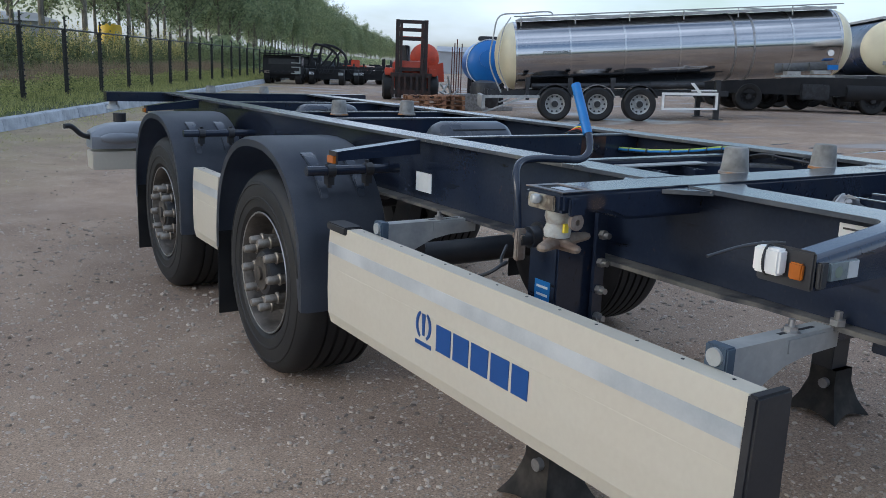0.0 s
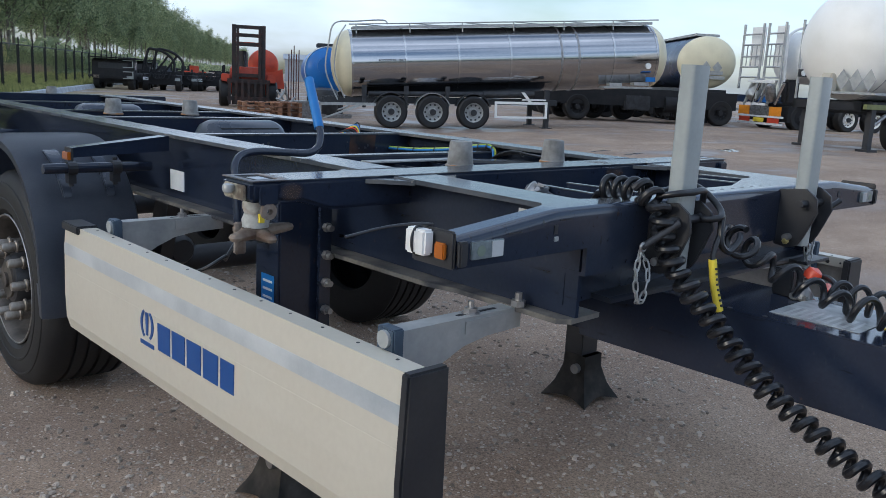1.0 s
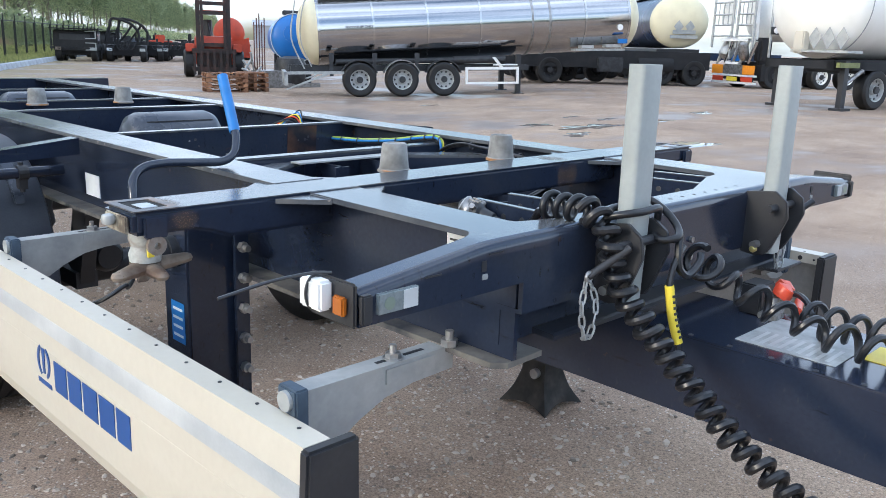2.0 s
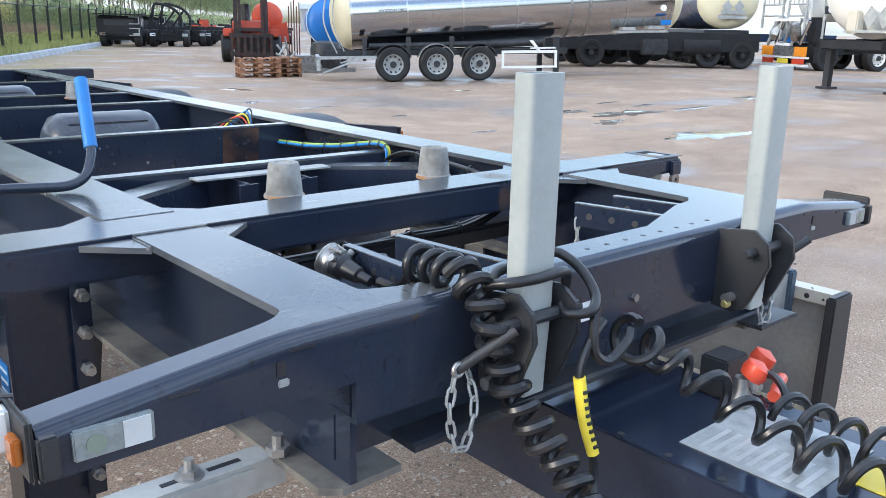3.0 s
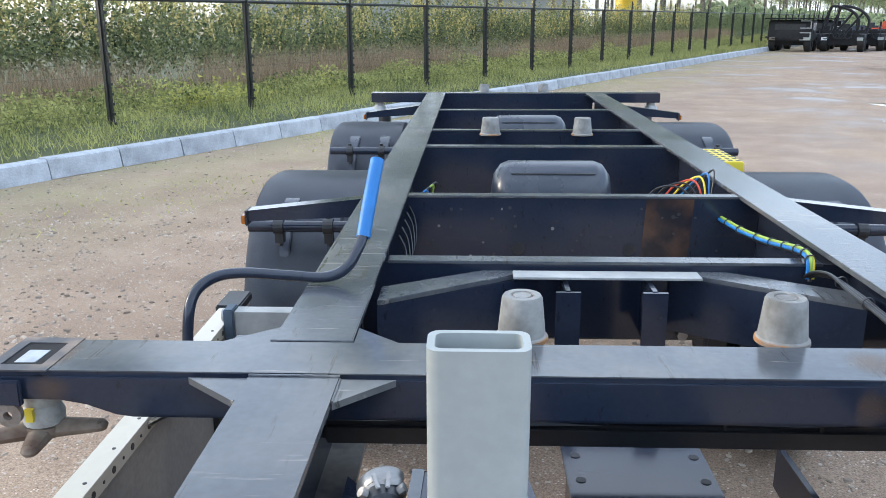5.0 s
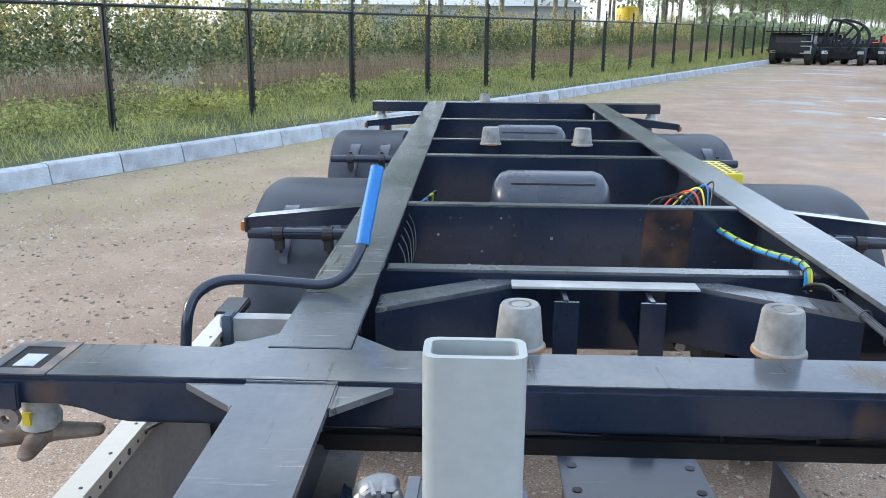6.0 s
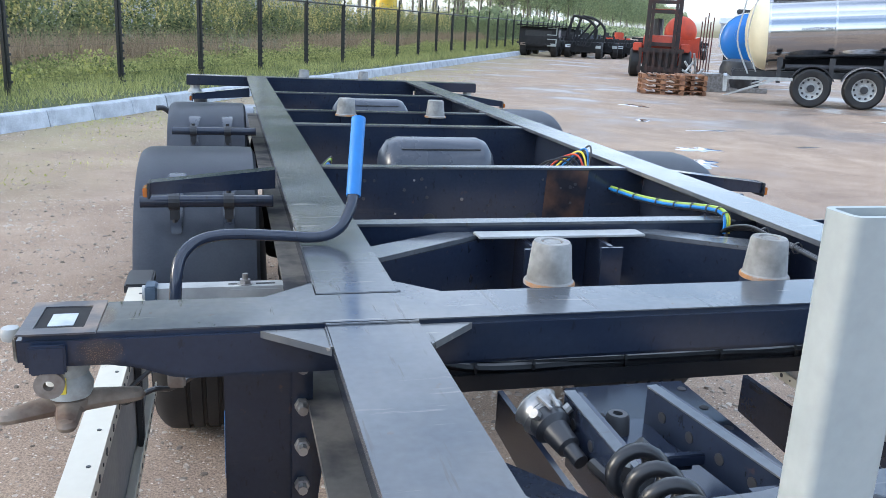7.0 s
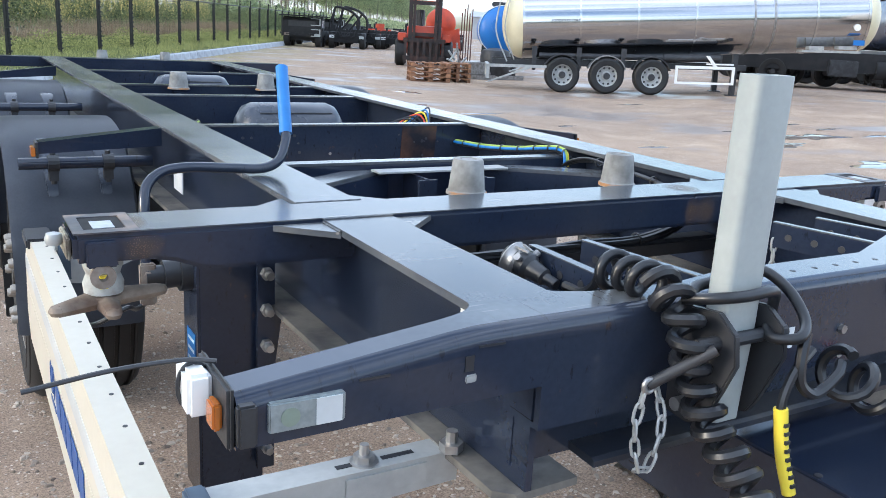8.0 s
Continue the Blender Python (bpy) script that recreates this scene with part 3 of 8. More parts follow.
def twist_lock(s, y):
    """A lock with its head in the slot, a cast body under the beam and a wing handle."""
    x = s * 1.115
    bm = bmesh.new()
    box(bm, x - 0.024, x + 0.024, y - 0.044, y + 0.022, H - 0.010, H + 0.0022)
    k = part("twist_lock", bm, LOCKHEAD, trailer, "pale worn lock head in a black-rimmed slot", bevel=0.0055)
    # flat dark sheet on the closed top stands for the slot's shaded depth
    part("slot_shadow", boxes((x - 0.0355, x + 0.0355, y - 0.0495, y + 0.0495, H - 0.001, H + 0.0010)), SLOTHOLE, k)
    bm = bmesh.new()
    lathe(bm, [(0.0, H - 0.058), (0.034, H - 0.058), (0.036, H - 0.075), (0.030, H - 0.092), (0.037, H - 0.110), (0.035, H - 0.128), (0.0, H - 0.128)], pose(x, y, 0), 18)
    part("collar", bm, COLLAR, k, "pale chipped collar with yellow paint mark", smooth=True)
    zc = H - 0.142
    bm = bmesh.new()
    for (px, py, pz), r in (((x + s * 0.085, y - 0.045, zc - 0.002), 0.016), ((x - s * 0.100, y + 0.000, zc + 0.008), 0.016), ((x - s * 0.005, y - 0.070, zc - 0.012), 0.016)):
        rod(bm, (x, y, zc), (px, py, pz), 0.026, r, 10)
        lathe(bm, [(0, -r), (r * 0.75, -r * 0.66), (r, 0), (r * 0.75, r * 0.66), (0, r)], pose(px, py, pz), 10)
    lathe(bm, [(0, 0.014), (0.036, 0.014), (0.037, 0.0), (0.030, -0.016), (0, -0.018)], pose(x, y, zc), 18)
    for v in bm.verts:
        v.co.z = zc + (v.co.z - zc) * 0.75
    part("wing_handle", bm, TANRUST, k, "rusty cast wing handle", smooth=True)
    part("end_block", boxes((*sorted((s * 1.173, s * 1.181)), 0.022, 0.128, H - 0.050, H - 0.010)), ENDBLOCK, k, "chipped cream block in the open beam end", bevel=0.003)
    part("locking_tab", boxes((x + s * 0.012 - 0.026, x + s * 0.012 + 0.026, y - BD / 2 - 0.014, y - BD / 2 - 0.001, H - 0.058, H - 0.012)), NAVY, k, bevel=0.003)
    bm = lathe(bmesh.new(), [(0.007, -0.006), (0.021, -0.007), (0.022, 0.006), (0.008, 0.008)], pose(x + s * 0.012, y - BD / 2 - 0.006, H - 0.075, 90, 0, 0), 20, close=True)
    part("spring_ring", bm, RUST, k, smooth=True)
    part("paint_mark", boxes((x + s * 0.005 - 0.007, x + s * 0.005 + 0.007, y - 0.042, y - 0.034, H - 0.112, H - 0.088)), YELLOW, k, "yellow paint mark")
    bm = rods(12, ((x + s * 0.055, y, H - 0.022), (x + s * 0.078, y, H - 0.022), 0.008))
    lathe(bm, [(0, -0.014), (0.013, -0.010), (0.016, 0), (0.013, 0.010), (0, 0.014)], pose(x + s * 0.080, y, H - 0.022), 12)
    part("side_knob", bm, GALV, k, smooth=True)


for s in (-1, 1):
    twist_lock(s, BD / 2)


RUSTEDGE = mat("rusty_grey_edge", (0.22, 0.20, 0.18), 0.8, 0, 0.4, 18, 80, 0.3, second=(0.30, 0.15, 0.06), spread=(0.45, 0.6))


def guide_cone(x, y, base, r0=0.047, h=0.088):
    bm = bmesh.new()
    lathe(bm, [(0, h - 0.003), (r0 * 0.46, h - 0.003), (r0 * 0.48, h), (r0 * 0.75, h), (r0 * 0.82, h - 0.006), (r0 * 0.97, 0.012), (r0 * 1.06, 0.008), (r0 * 1.08, 0), (0, 0)], pose(x, y, base), 28)
    c = part("guide_cone", bm, CONE, trailer, "weathered grey cast container guide cone", smooth=True)
    part("plug", lathe(bmesh.new(), [(0, h - 0.001), (r0 * 0.36, h - 0.001), (r0 * 0.38, h - 0.004)], pose(x, y, base), 20), CONE, c, smooth=True)
    part("plug_ring", lathe(bmesh.new(), [(r0 * 0.38, h - 0.0035), (r0 * 0.43, h - 0.0035), (r0 * 0.43, h - 0.0020), (r0 * 0.38, h - 0.0020)], pose(x, y, base), 24, close=True), RUST, c)
    part("rust_edge", lathe(bmesh.new(), [(r0 * 1.00, 0.0105), (r0 * 1.075, 0.0075), (r0 * 1.095, 0.001), (r0 * 1.07, 0.0)], pose(x, y, base), 28), RUSTEDGE, c, "rust-stained lower edge", smooth=True)
    return c


for x in (-0.245, 0.245):
    guide_cone(x, 0.213, H - 0.012)
    c = guide_cone(x, 3.22, H - 0.024, 0.053, 0.092)
    part("cone_stem", boxes((x - 0.03, x + 0.03, 3.19, 3.25, H - 0.15, H - 0.024)), NAVY, c)
    guide_cone(x, 5.80, H - 0.035)
    part("cone_bracket", boxes((x - 0.06, x + 0.06, 5.62, 5.86, H - 0.05, H - 0.035), (x - 0.03, x + 0.03, 5.6, 5.85, H - 0.11, H - 0.05)), NAVY, trailer)
    part("cone_bracket", boxes((x - 0.030, x + 0.030, BD + 0.001, 0.255, H - 0.035, H - 0.0125)), NAVY, trailer)


# --- front beam with its two tapered arms ---
DUSTLIP = mat("dusty_dark_navy", (0.020, 0.024, 0.034), 0.4, 0.0, 0.4, 7.0, 60, 0.1, second=(0.065, 0.062, 0.058), spread=(0.45, 0.68))
BULB = mat("dull_green_glass", (0.22, 0.27, 0.22), 0.2)


def droop(x):
    """How far the arm's upper face falls towards its tip."""
    return 0.0 if x < 0.73 else 0.908 * (x - 0.73) ** 2 if x < 0.79 else 0.109 * (x - 0.76)


def front_beam():
    bm = bmesh.new()
    prism(bm, [(-0.652, H - 0.020), (-0.652, 1.040), (-0.591, 1.036), (-0.591, 0.955), (-0.579, 0.955), (-0.579, 1.048), (-0.640, 1.048), (-0.640, H - 0.020)], "x", -0.643, 0.643)
    b = part("front_beam", bm, NAVY, trailer)
    part("lip_shelf", boxes((0.45, 0.62, -0.715, -0.652, 0.957, 0.966)), DUSTLIP, b, bevel=0.002)
    bm = bmesh.new()
    prism(bm, [(-0.5905, 0.972), (-0.646, 0.970), (-0.654, 0.966), (-0.654, 0.956), (-0.5905, 0.958)], "x", -0.53, 0.62)
    part("bottom_lip", bm, DUSTLIP, b, "dusty folded lower lip")
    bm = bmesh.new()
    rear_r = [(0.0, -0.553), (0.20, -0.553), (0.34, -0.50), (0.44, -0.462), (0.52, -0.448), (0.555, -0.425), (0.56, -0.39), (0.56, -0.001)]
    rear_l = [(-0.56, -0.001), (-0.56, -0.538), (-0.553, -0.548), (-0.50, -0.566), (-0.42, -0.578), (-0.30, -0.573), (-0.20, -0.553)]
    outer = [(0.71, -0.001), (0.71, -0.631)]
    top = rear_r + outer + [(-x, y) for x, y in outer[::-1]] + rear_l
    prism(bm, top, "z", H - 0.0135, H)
    part("top_plate", bm, FRONTTOP, b, "worn steel top plate and rail ends, colour lightened for sky sheen")
    bm = bmesh.new()
    rims = []
    xr = (0.643, 0.73, 0.76, 0.79, 0.86, 0.97, 1.083)
    for x in [-x for x in xr[::-1]] + list(xr):
        dz, dy = -droop(abs(x)), -0.0205 * (abs(x) - 0.643)
        rims.append([bm.verts.new((x, y + dy, z + dz)) for y, z in ((-0.6528, H - 0.030), (-0.6526, H - 0.022), (-0.6510, H - 0.0135), (-0.6470, H - 0.0065), (-0.6405, H - 0.0016), (-0.631, H), (-0.631, H - 0.012))])
    for p, q in zip(rims, rims[1:]):
        for i in range(7):
            bm.faces.new((p[i], p[(i + 1) % 7], q[(i + 1) % 7], q[i]))
    bm.faces.new(rims[0][::-1]), bm.faces.new(rims[-1])
    part("bent_edge", bm, NAVY, b, smooth=True)
    for k in range(9):
        x = -0.12 + k * 0.06
        part("bolt_hole", rods(10, ((x, -0.60, H - 0.0005), (x, -0.60, H + 0.0005), 0.0055)), BLACK, b)
    bm = bmesh.new()
    box(bm, -0.30, 0.30, -0.565, -0.553, H - 0.05, H - 0.008)
    part("rear_lip", bm, NAVY, b)
    for s in (-1, 1):
        bm = bmesh.new()
        ring = []
        for x in (0.643, 0.73, 0.76, 0.79, 0.86, 0.97, 1.085):
            zt, zb, y0, y1 = H - 0.011 - droop(x), H - 0.100, -0.6523 - 0.0205 * (x - 0.643), -0.593
            ring.append([bm.verts.new((s * x, y, z)) for y, z in ((y0, zb), (y0, zt - 0.018), (y0 + 0.006, zt - 0.009), (y0 + 0.022, zt), (y1, zt), (y1, zb))])
        for p, q in zip(ring, ring[1:]):
            for i in range(6):
                bm.faces.new((p[i], p[(i + 1) % 6], q[(i + 1) % 6], q[i]))
        bm.faces.new(ring[0][::-1]), bm.faces.new(ring[-1])
        a = part("side_arm", bm, NAVY, trailer)
        bm = bmesh.new()
        ring = []
        for x, yr in ((0.7101, -0.548), (0.714, -0.559), (0.728, -0.573), (0.742, -0.581), (0.76, -0.587), (0.79, -0.591), (0.86, -0.593), (0.97, -0.5945), (1.083, -0.5955)):
            yf, z = -0.631 - 0.0205 * (x - 0.643), H - droop(x)
            ring.append([bm.verts.new(p) for p in ((s * x, yf, z), (s * x, yr, z), (s * x, yr, z - 0.0105), (s * x, yf, z - 0.0105))])
        for p, q in zip(ring, ring[1:]):
            for i in range(4):
                bm.faces.new((p[i], p[(i + 1) % 4], q[(i + 1) % 4], q[i]))
        bm.faces.new(ring[0][::-1]), bm.faces.new(ring[-1])
        part("arm_top", bm, FRONTTOP, a, "worn upper face, colour darkened to the tip for duller reflection", smooth=True)
        # lamp on the front face, and end cap with the side marker
        bm = boxes((*sorted((s * 1.048, s * 0.952)), -0.668, -0.657, H - 0.084, H - 0.046))
        lamp_f = part("front_lamp", bm, LENS, a, "clear rectangular front marker lamp", bevel=0.002)
        part("lamp_bulb", rods(16, ((s * 1.022, -0.669, H - 0.066), (s * 1.022, -0.665, H - 0.066), 0.012)), BULB, lamp_f, "dull green bulb seen through the lens")
        xs_ = sorted((s * 0.957, s * 0.990))
        part("reflector", boxes((*xs_, -0.6695, -0.667, H - 0.082, H - 0.048)), STRIPE, lamp_f, "white reflector field")
        xs_ = sorted((s * 1.062, s * 1.085))
        part("lamp_end", boxes((*xs_, -0.672, -0.656, H - 0.095, H - 0.042)), PLASTIC, a, bevel=0.003)
        xs_ = sorted((s * 1.0855, s * 1.094))
        part("end_cap", boxes((*xs_, -0.66, -0.53, H - 0.102, H - 0.022)), PLASTIC, a, bevel=0.004)
        xs_ = sorted((s * 1.0945, s * 1.106))
        part("side_marker", boxes((*xs_, -0.642, -0.612, H - 0.082, H - 0.048)), AMBER, a, "amber side marker lens", bevel=0.003)
        if s < 0:
            part("lamp_module", boxes((-1.124, -1.0945, -0.602, -0.540, H - 0.080, H - 0.026)), WHITE, a, "white plastic lamp module tied on", bevel=0.005)
            part("cable_tie", sweep(bmesh.new(), [(-1.109 + 0.019 * math.cos(q), -0.568, H - 0.053 + 0.031 * math.sin(q)) for q in (2 * math.pi * i / 20 for i in range(20))], 0.003, 6, True), BLACK, a)
            part("loose_wire", sweep(bmesh.new(), spline([(-1.085, -0.585, H - 0.018), (-1.12, -0.572, H - 0.016), (-1.20, -0.568, H - 0.018), (-1.295, -0.565, H - 0.03)]), 0.003, 6), BLACK, a, "loose black tie end sticking out")
        for q in (0.91, 0.735):
            part("slot_mark", boxes((*sorted((s * (q + 0.024), s * (q - 0.024))), -0.6545 - 0.0205 * (q - 0.643), -0.650, H - 0.027 - droop(q), H - 0.018 - droop(q))), BLACK, a, bevel=0.003)
    # oval slots cut in the front face
    for x in (-0.77, 0.77):
        part("face_slot", boxes((x - 0.010, x + 0.010, -0.6565, -0.650, H - 0.058, H - 0.030)), BLACK, b, bevel=0.004)
        part("slot_edge", boxes((x - 0.005, x + 0.013, -0.6570, -0.650, H - 0.072, H - 0.060)), GALV, b, bevel=0.002)
    return b


front_beam()


def stanchion(x):
    """An upright of rectangular tube, open on top, held to the front beam by two lugs."""
    w, d, z1 = 0.0385, 0.0215, 1.555
    bm = bmesh.new()
    t = 0.006
    y = -0.705
    def ring(z, w_, d_, c):
        pts = []
        for sx, sy in ((1, 1), (-1, 1), (-1, -1), (1, -1)):
            for k in range(4):
                a = {(1, 1): 0, (-1, 1): 90, (-1, -1): 180, (1, -1): 270}[(sx, sy)] + k * 30
                pts.append((x + sx * (w_ - c) + c * math.cos(radians(a)), y + sy * (d_ - c) + c * math.sin(radians(a)), z))
        return [bm.verts.new(p) for p in pts]
    rings = [ring(1.03, w * 0.72, d, 0.008), ring(1.08, w * 0.80, d, 0.009), ring(1.19, w, d, 0.010), ring(z1, w, d, 0.010), ring(z1, w - t, d - t, 0.006), ring(z1 - 0.3, w - t, d - t, 0.006)]
    for a, b in zip(rings, rings[1:]):
        for i in range(16):
            bm.faces.new((a[i], a[(i + 1) % 16], b[(i + 1) % 16], b[i]))
    bm.faces.new(rings[0][::-1]), bm.faces.new(rings[-1])
    p = part("stanchion", bm, GREYP, trailer, "light grey painted rectangular steel tube upright, open on top", smooth=True)
    for sx in (-1, 1):
        bm = bmesh.new()
        xa = x + sx * 0.052
        prism(bm, [(-0.646, 1.03), (-0.695, 1.025), (-0.722, 1.034), (-0.738, 1.06), (-0.755, 1.10), (-0.773, 1.145), (-0.765, 1.19), (-0.73, 1.215), (-0.646, 1.205)], "x", xa - 0.006, xa + 0.006)
        part("lug_plate", bm, BLACK, trailer, bevel=0.002)
    part("pivot_bolt", rods(10, ((x - 0.085, -0.695, 1.06), (x + 0.075, -0.695, 1.06), 0.011)), STEEL, trailer)
    part("locking_pin", rods(10, ((x - 0.10, -0.735, 1.17), (x + 0.09, -0.735, 1.17), 0.011)), BLACK, trailer)
    return p


post_l, post_r = stanchion(-0.335), stanchion(0.39)


def chain(parent, pts, pitch=0.026, r=0.0026):
    """Steel links, one by one, along a hanging line."""
    line = spline(pts, 24)
    acc, last, k = 0.0, line[0], 0
    bm0 = bmesh.new()
    sweep(bm0, [(0.0062 * math.cos(q), 0, 0.011 * math.sin(q) + math.copysign(0.006, math.sin(q)) if abs(math.sin(q)) > 0.01 else 0.0) for q in (2 * math.pi * i / 12 for i in range(12))], r, 6, True)
    first = None
    for p, q in zip(line, line[1:]):
        acc += (q - p).length
        if acc >= pitch:
            acc = 0
            way = (q - last).normalized()
            rot = way.to_track_quat("Z", "Y").to_matrix().to_4x4() @ Matrix.Rotation(radians(90 * (k % 2) + 30), 4, "Z")
            m = Matrix.Translation((last + q) / 2) @ rot
            last, k = q, k + 1
            if first is None:
                first = part("chain_link", bm0, GALV, parent, "small galvanised chain link", m=m, smooth=True)
            else:
                o = new("chain_link", first.data)
                o.parent = parent
                o.matrix_basis = m


for x in (-0.335, 0.39):
    s = -1 if x < 0 else 1
    a = x - 0.13 if x < 0 else x + 0.10
    part("pin_handle", rods(10, ((a - 0.02, -0.70, 1.105), (a + 0.05, -0.755, 1.17), 0.009)), BLACK, trailer, "short black locking pin", smooth=True)
    chain(trailer, [(a - 0.025, -0.70, 1.10), (a - 0.035, -0.70, 1.03), (a - 0.01, -0.70, 0.955), (a + 0.02, -0.70, 1.03), (a + 0.03, -0.66, 1.10)])


# --- drawbar ---
def drawbar():
    bm = boxes((-0.17, 0.20, -2.75, -0.29, 0.72, 0.92))
    d = part("drawbar", bm, NAVY, trailer, "dark navy steel box drawbar", bevel=0.004)
    for i in range(9):
        for x in (-0.155, 0.185):
            part("bolt_hole", rods(10, ((x, -0.78 - i * 0.1, 0.9185), (x, -0.78 - i * 0.1, 0.9215), 0.007)), BLACK, d)
    bm = boxes((-0.10, 0.14, -1.10, -0.865, 0.9205, 0.9222))
    lab = part("instruction_label", bm, DULL, d, "pale printed instruction labels on the drawbar")
    for k in range(9):
        part("text_bar", boxes((-0.085, 0.01, -1.08 + k * 0.022, -1.07 + k * 0.022, 0.9222, 0.9228)), STRIPE, lab)
    part("yellow_label", boxes((0.0, 0.12, -1.35, -1.12, 0.9205, 0.922)), YELLOW, d)
    bm = boxes((-0.152, 0.136, -0.285, 0.305, 0.914, 0.925))
    sl = part("bed_plate", bm, NAVY, trailer, "dark steel plate with bolt holes between the rails", bevel=0.002)
    for i in range(6):
        for x in (-0.126, 0.113):
            part("bolt_hole", rods(10, ((x, -0.21 + i * 0.094, 0.9245), (x, -0.21 + i * 0.094, 0.9265), 0.010)), BLACK, sl)
    part("drawbar_head", boxes((-0.14, 0.125, -0.285, 0.29, 0.74, 0.913)), NAVY, trailer, bevel=0.004)
    # web plates from the frame down to the drawbar
    bm = bmesh.new()
    for x in (-0.30, 0.30):
        bm = bmesh.new()
        prism(bm, [(-0.34, 0.93), (0.3, 0.93), (0.3, 0.84), (-0.3, 0.80)], "x", x - 0.006, x + 0.006)
        part("drawbar_web", bm, NAVY, trailer)
    for x in (-0.42, 0.40):
        bm = bmesh.new()
        prism(bm, [(x - 0.15, 0.9), (x + 0.15, 0.9), (x + 0.12, 0.94), (x - 0.12, 0.94)], "y", -0.36, -0.2)
        part("tie_plate", bm, NAVY, trailer)
    return d


drawbar()


def channel_bar(x0, y0, x1, y1, z, h=0.07):
    """A short channel between the beams, with holes along its web."""
    way = Vector((x1 - x0, y1 - y0, 0))
    L = way.length
    m = Matrix.Translation((x0, y0, z)) @ Matrix.Rotation(math.atan2(way.y, way.x), 4, "Z")
    bm = boxes((0, L, -0.003, 0.003, -h, 0), (0, L, 0.003, 0.022, -0.005, 0), (0, L, 0.003, 0.022, -h, -h + 0.005))
    c = part("channel_bar", bm, NAVY, trailer, m=m, bevel=0.001)
    # lighter strip stands for the bar's lit upper edge
    part("bar_edge", boxes((0, L, -0.004, 0.012, 0.0005, 0.003)), TOPS, c)
    for k in range(4):
        part("bolt_hole", rods(10, ((L * (0.15 + 0.22 * k), -0.0045, -h / 2), (L * (0.15 + 0.22 * k), -0.003, -h / 2), 0.008)), BLACK, c)


for x0, x1, y1 in ((-0.413, -0.420, -0.566), (-0.288, -0.252, -0.560), (0.270, 0.335, -0.552), (0.420, 0.490, -0.552)):
    channel_bar(x0, -0.292, x1, y1, H - 0.004, 0.055)
bm = boxes((-0.412, -0.286, -0.42, -0.285, 1.148, 1.154))
sp = part("stop_bracket", bm, NAVY, trailer, bevel=0.001)
part("bracket_bar", boxes((-0.408, -0.262, -0.425, -0.412, 1.156, 1.172)), NAVY, sp, bevel=0.002)
bm = lathe(bmesh.new(), [(0, 0.020), (0.0065, 0.020), (0.007, 0.027), (0.0135, 0.027), (0.0165, 0.021), (0.0185, 0.0), (0, 0)], pose(-0.344, -0.315, 1.154), 20)
part("rubber_stop", bm, PLASTIC, trailer, "black rubber buffer", smooth=True)
chain(trailer, [(0.272, -0.30, 1.17), (0.272, -0.305, 1.09), (0.274, -0.31, 1.02)])


# --- landing legs ---
FOOT = mat("dusty_black_steel", (0.028, 0.026, 0.025), 0.6, 0.0, 0.4, 9.0, 60, 0.2, second=(0.10, 0.088, 0.075), spread=(0.45, 0.7))


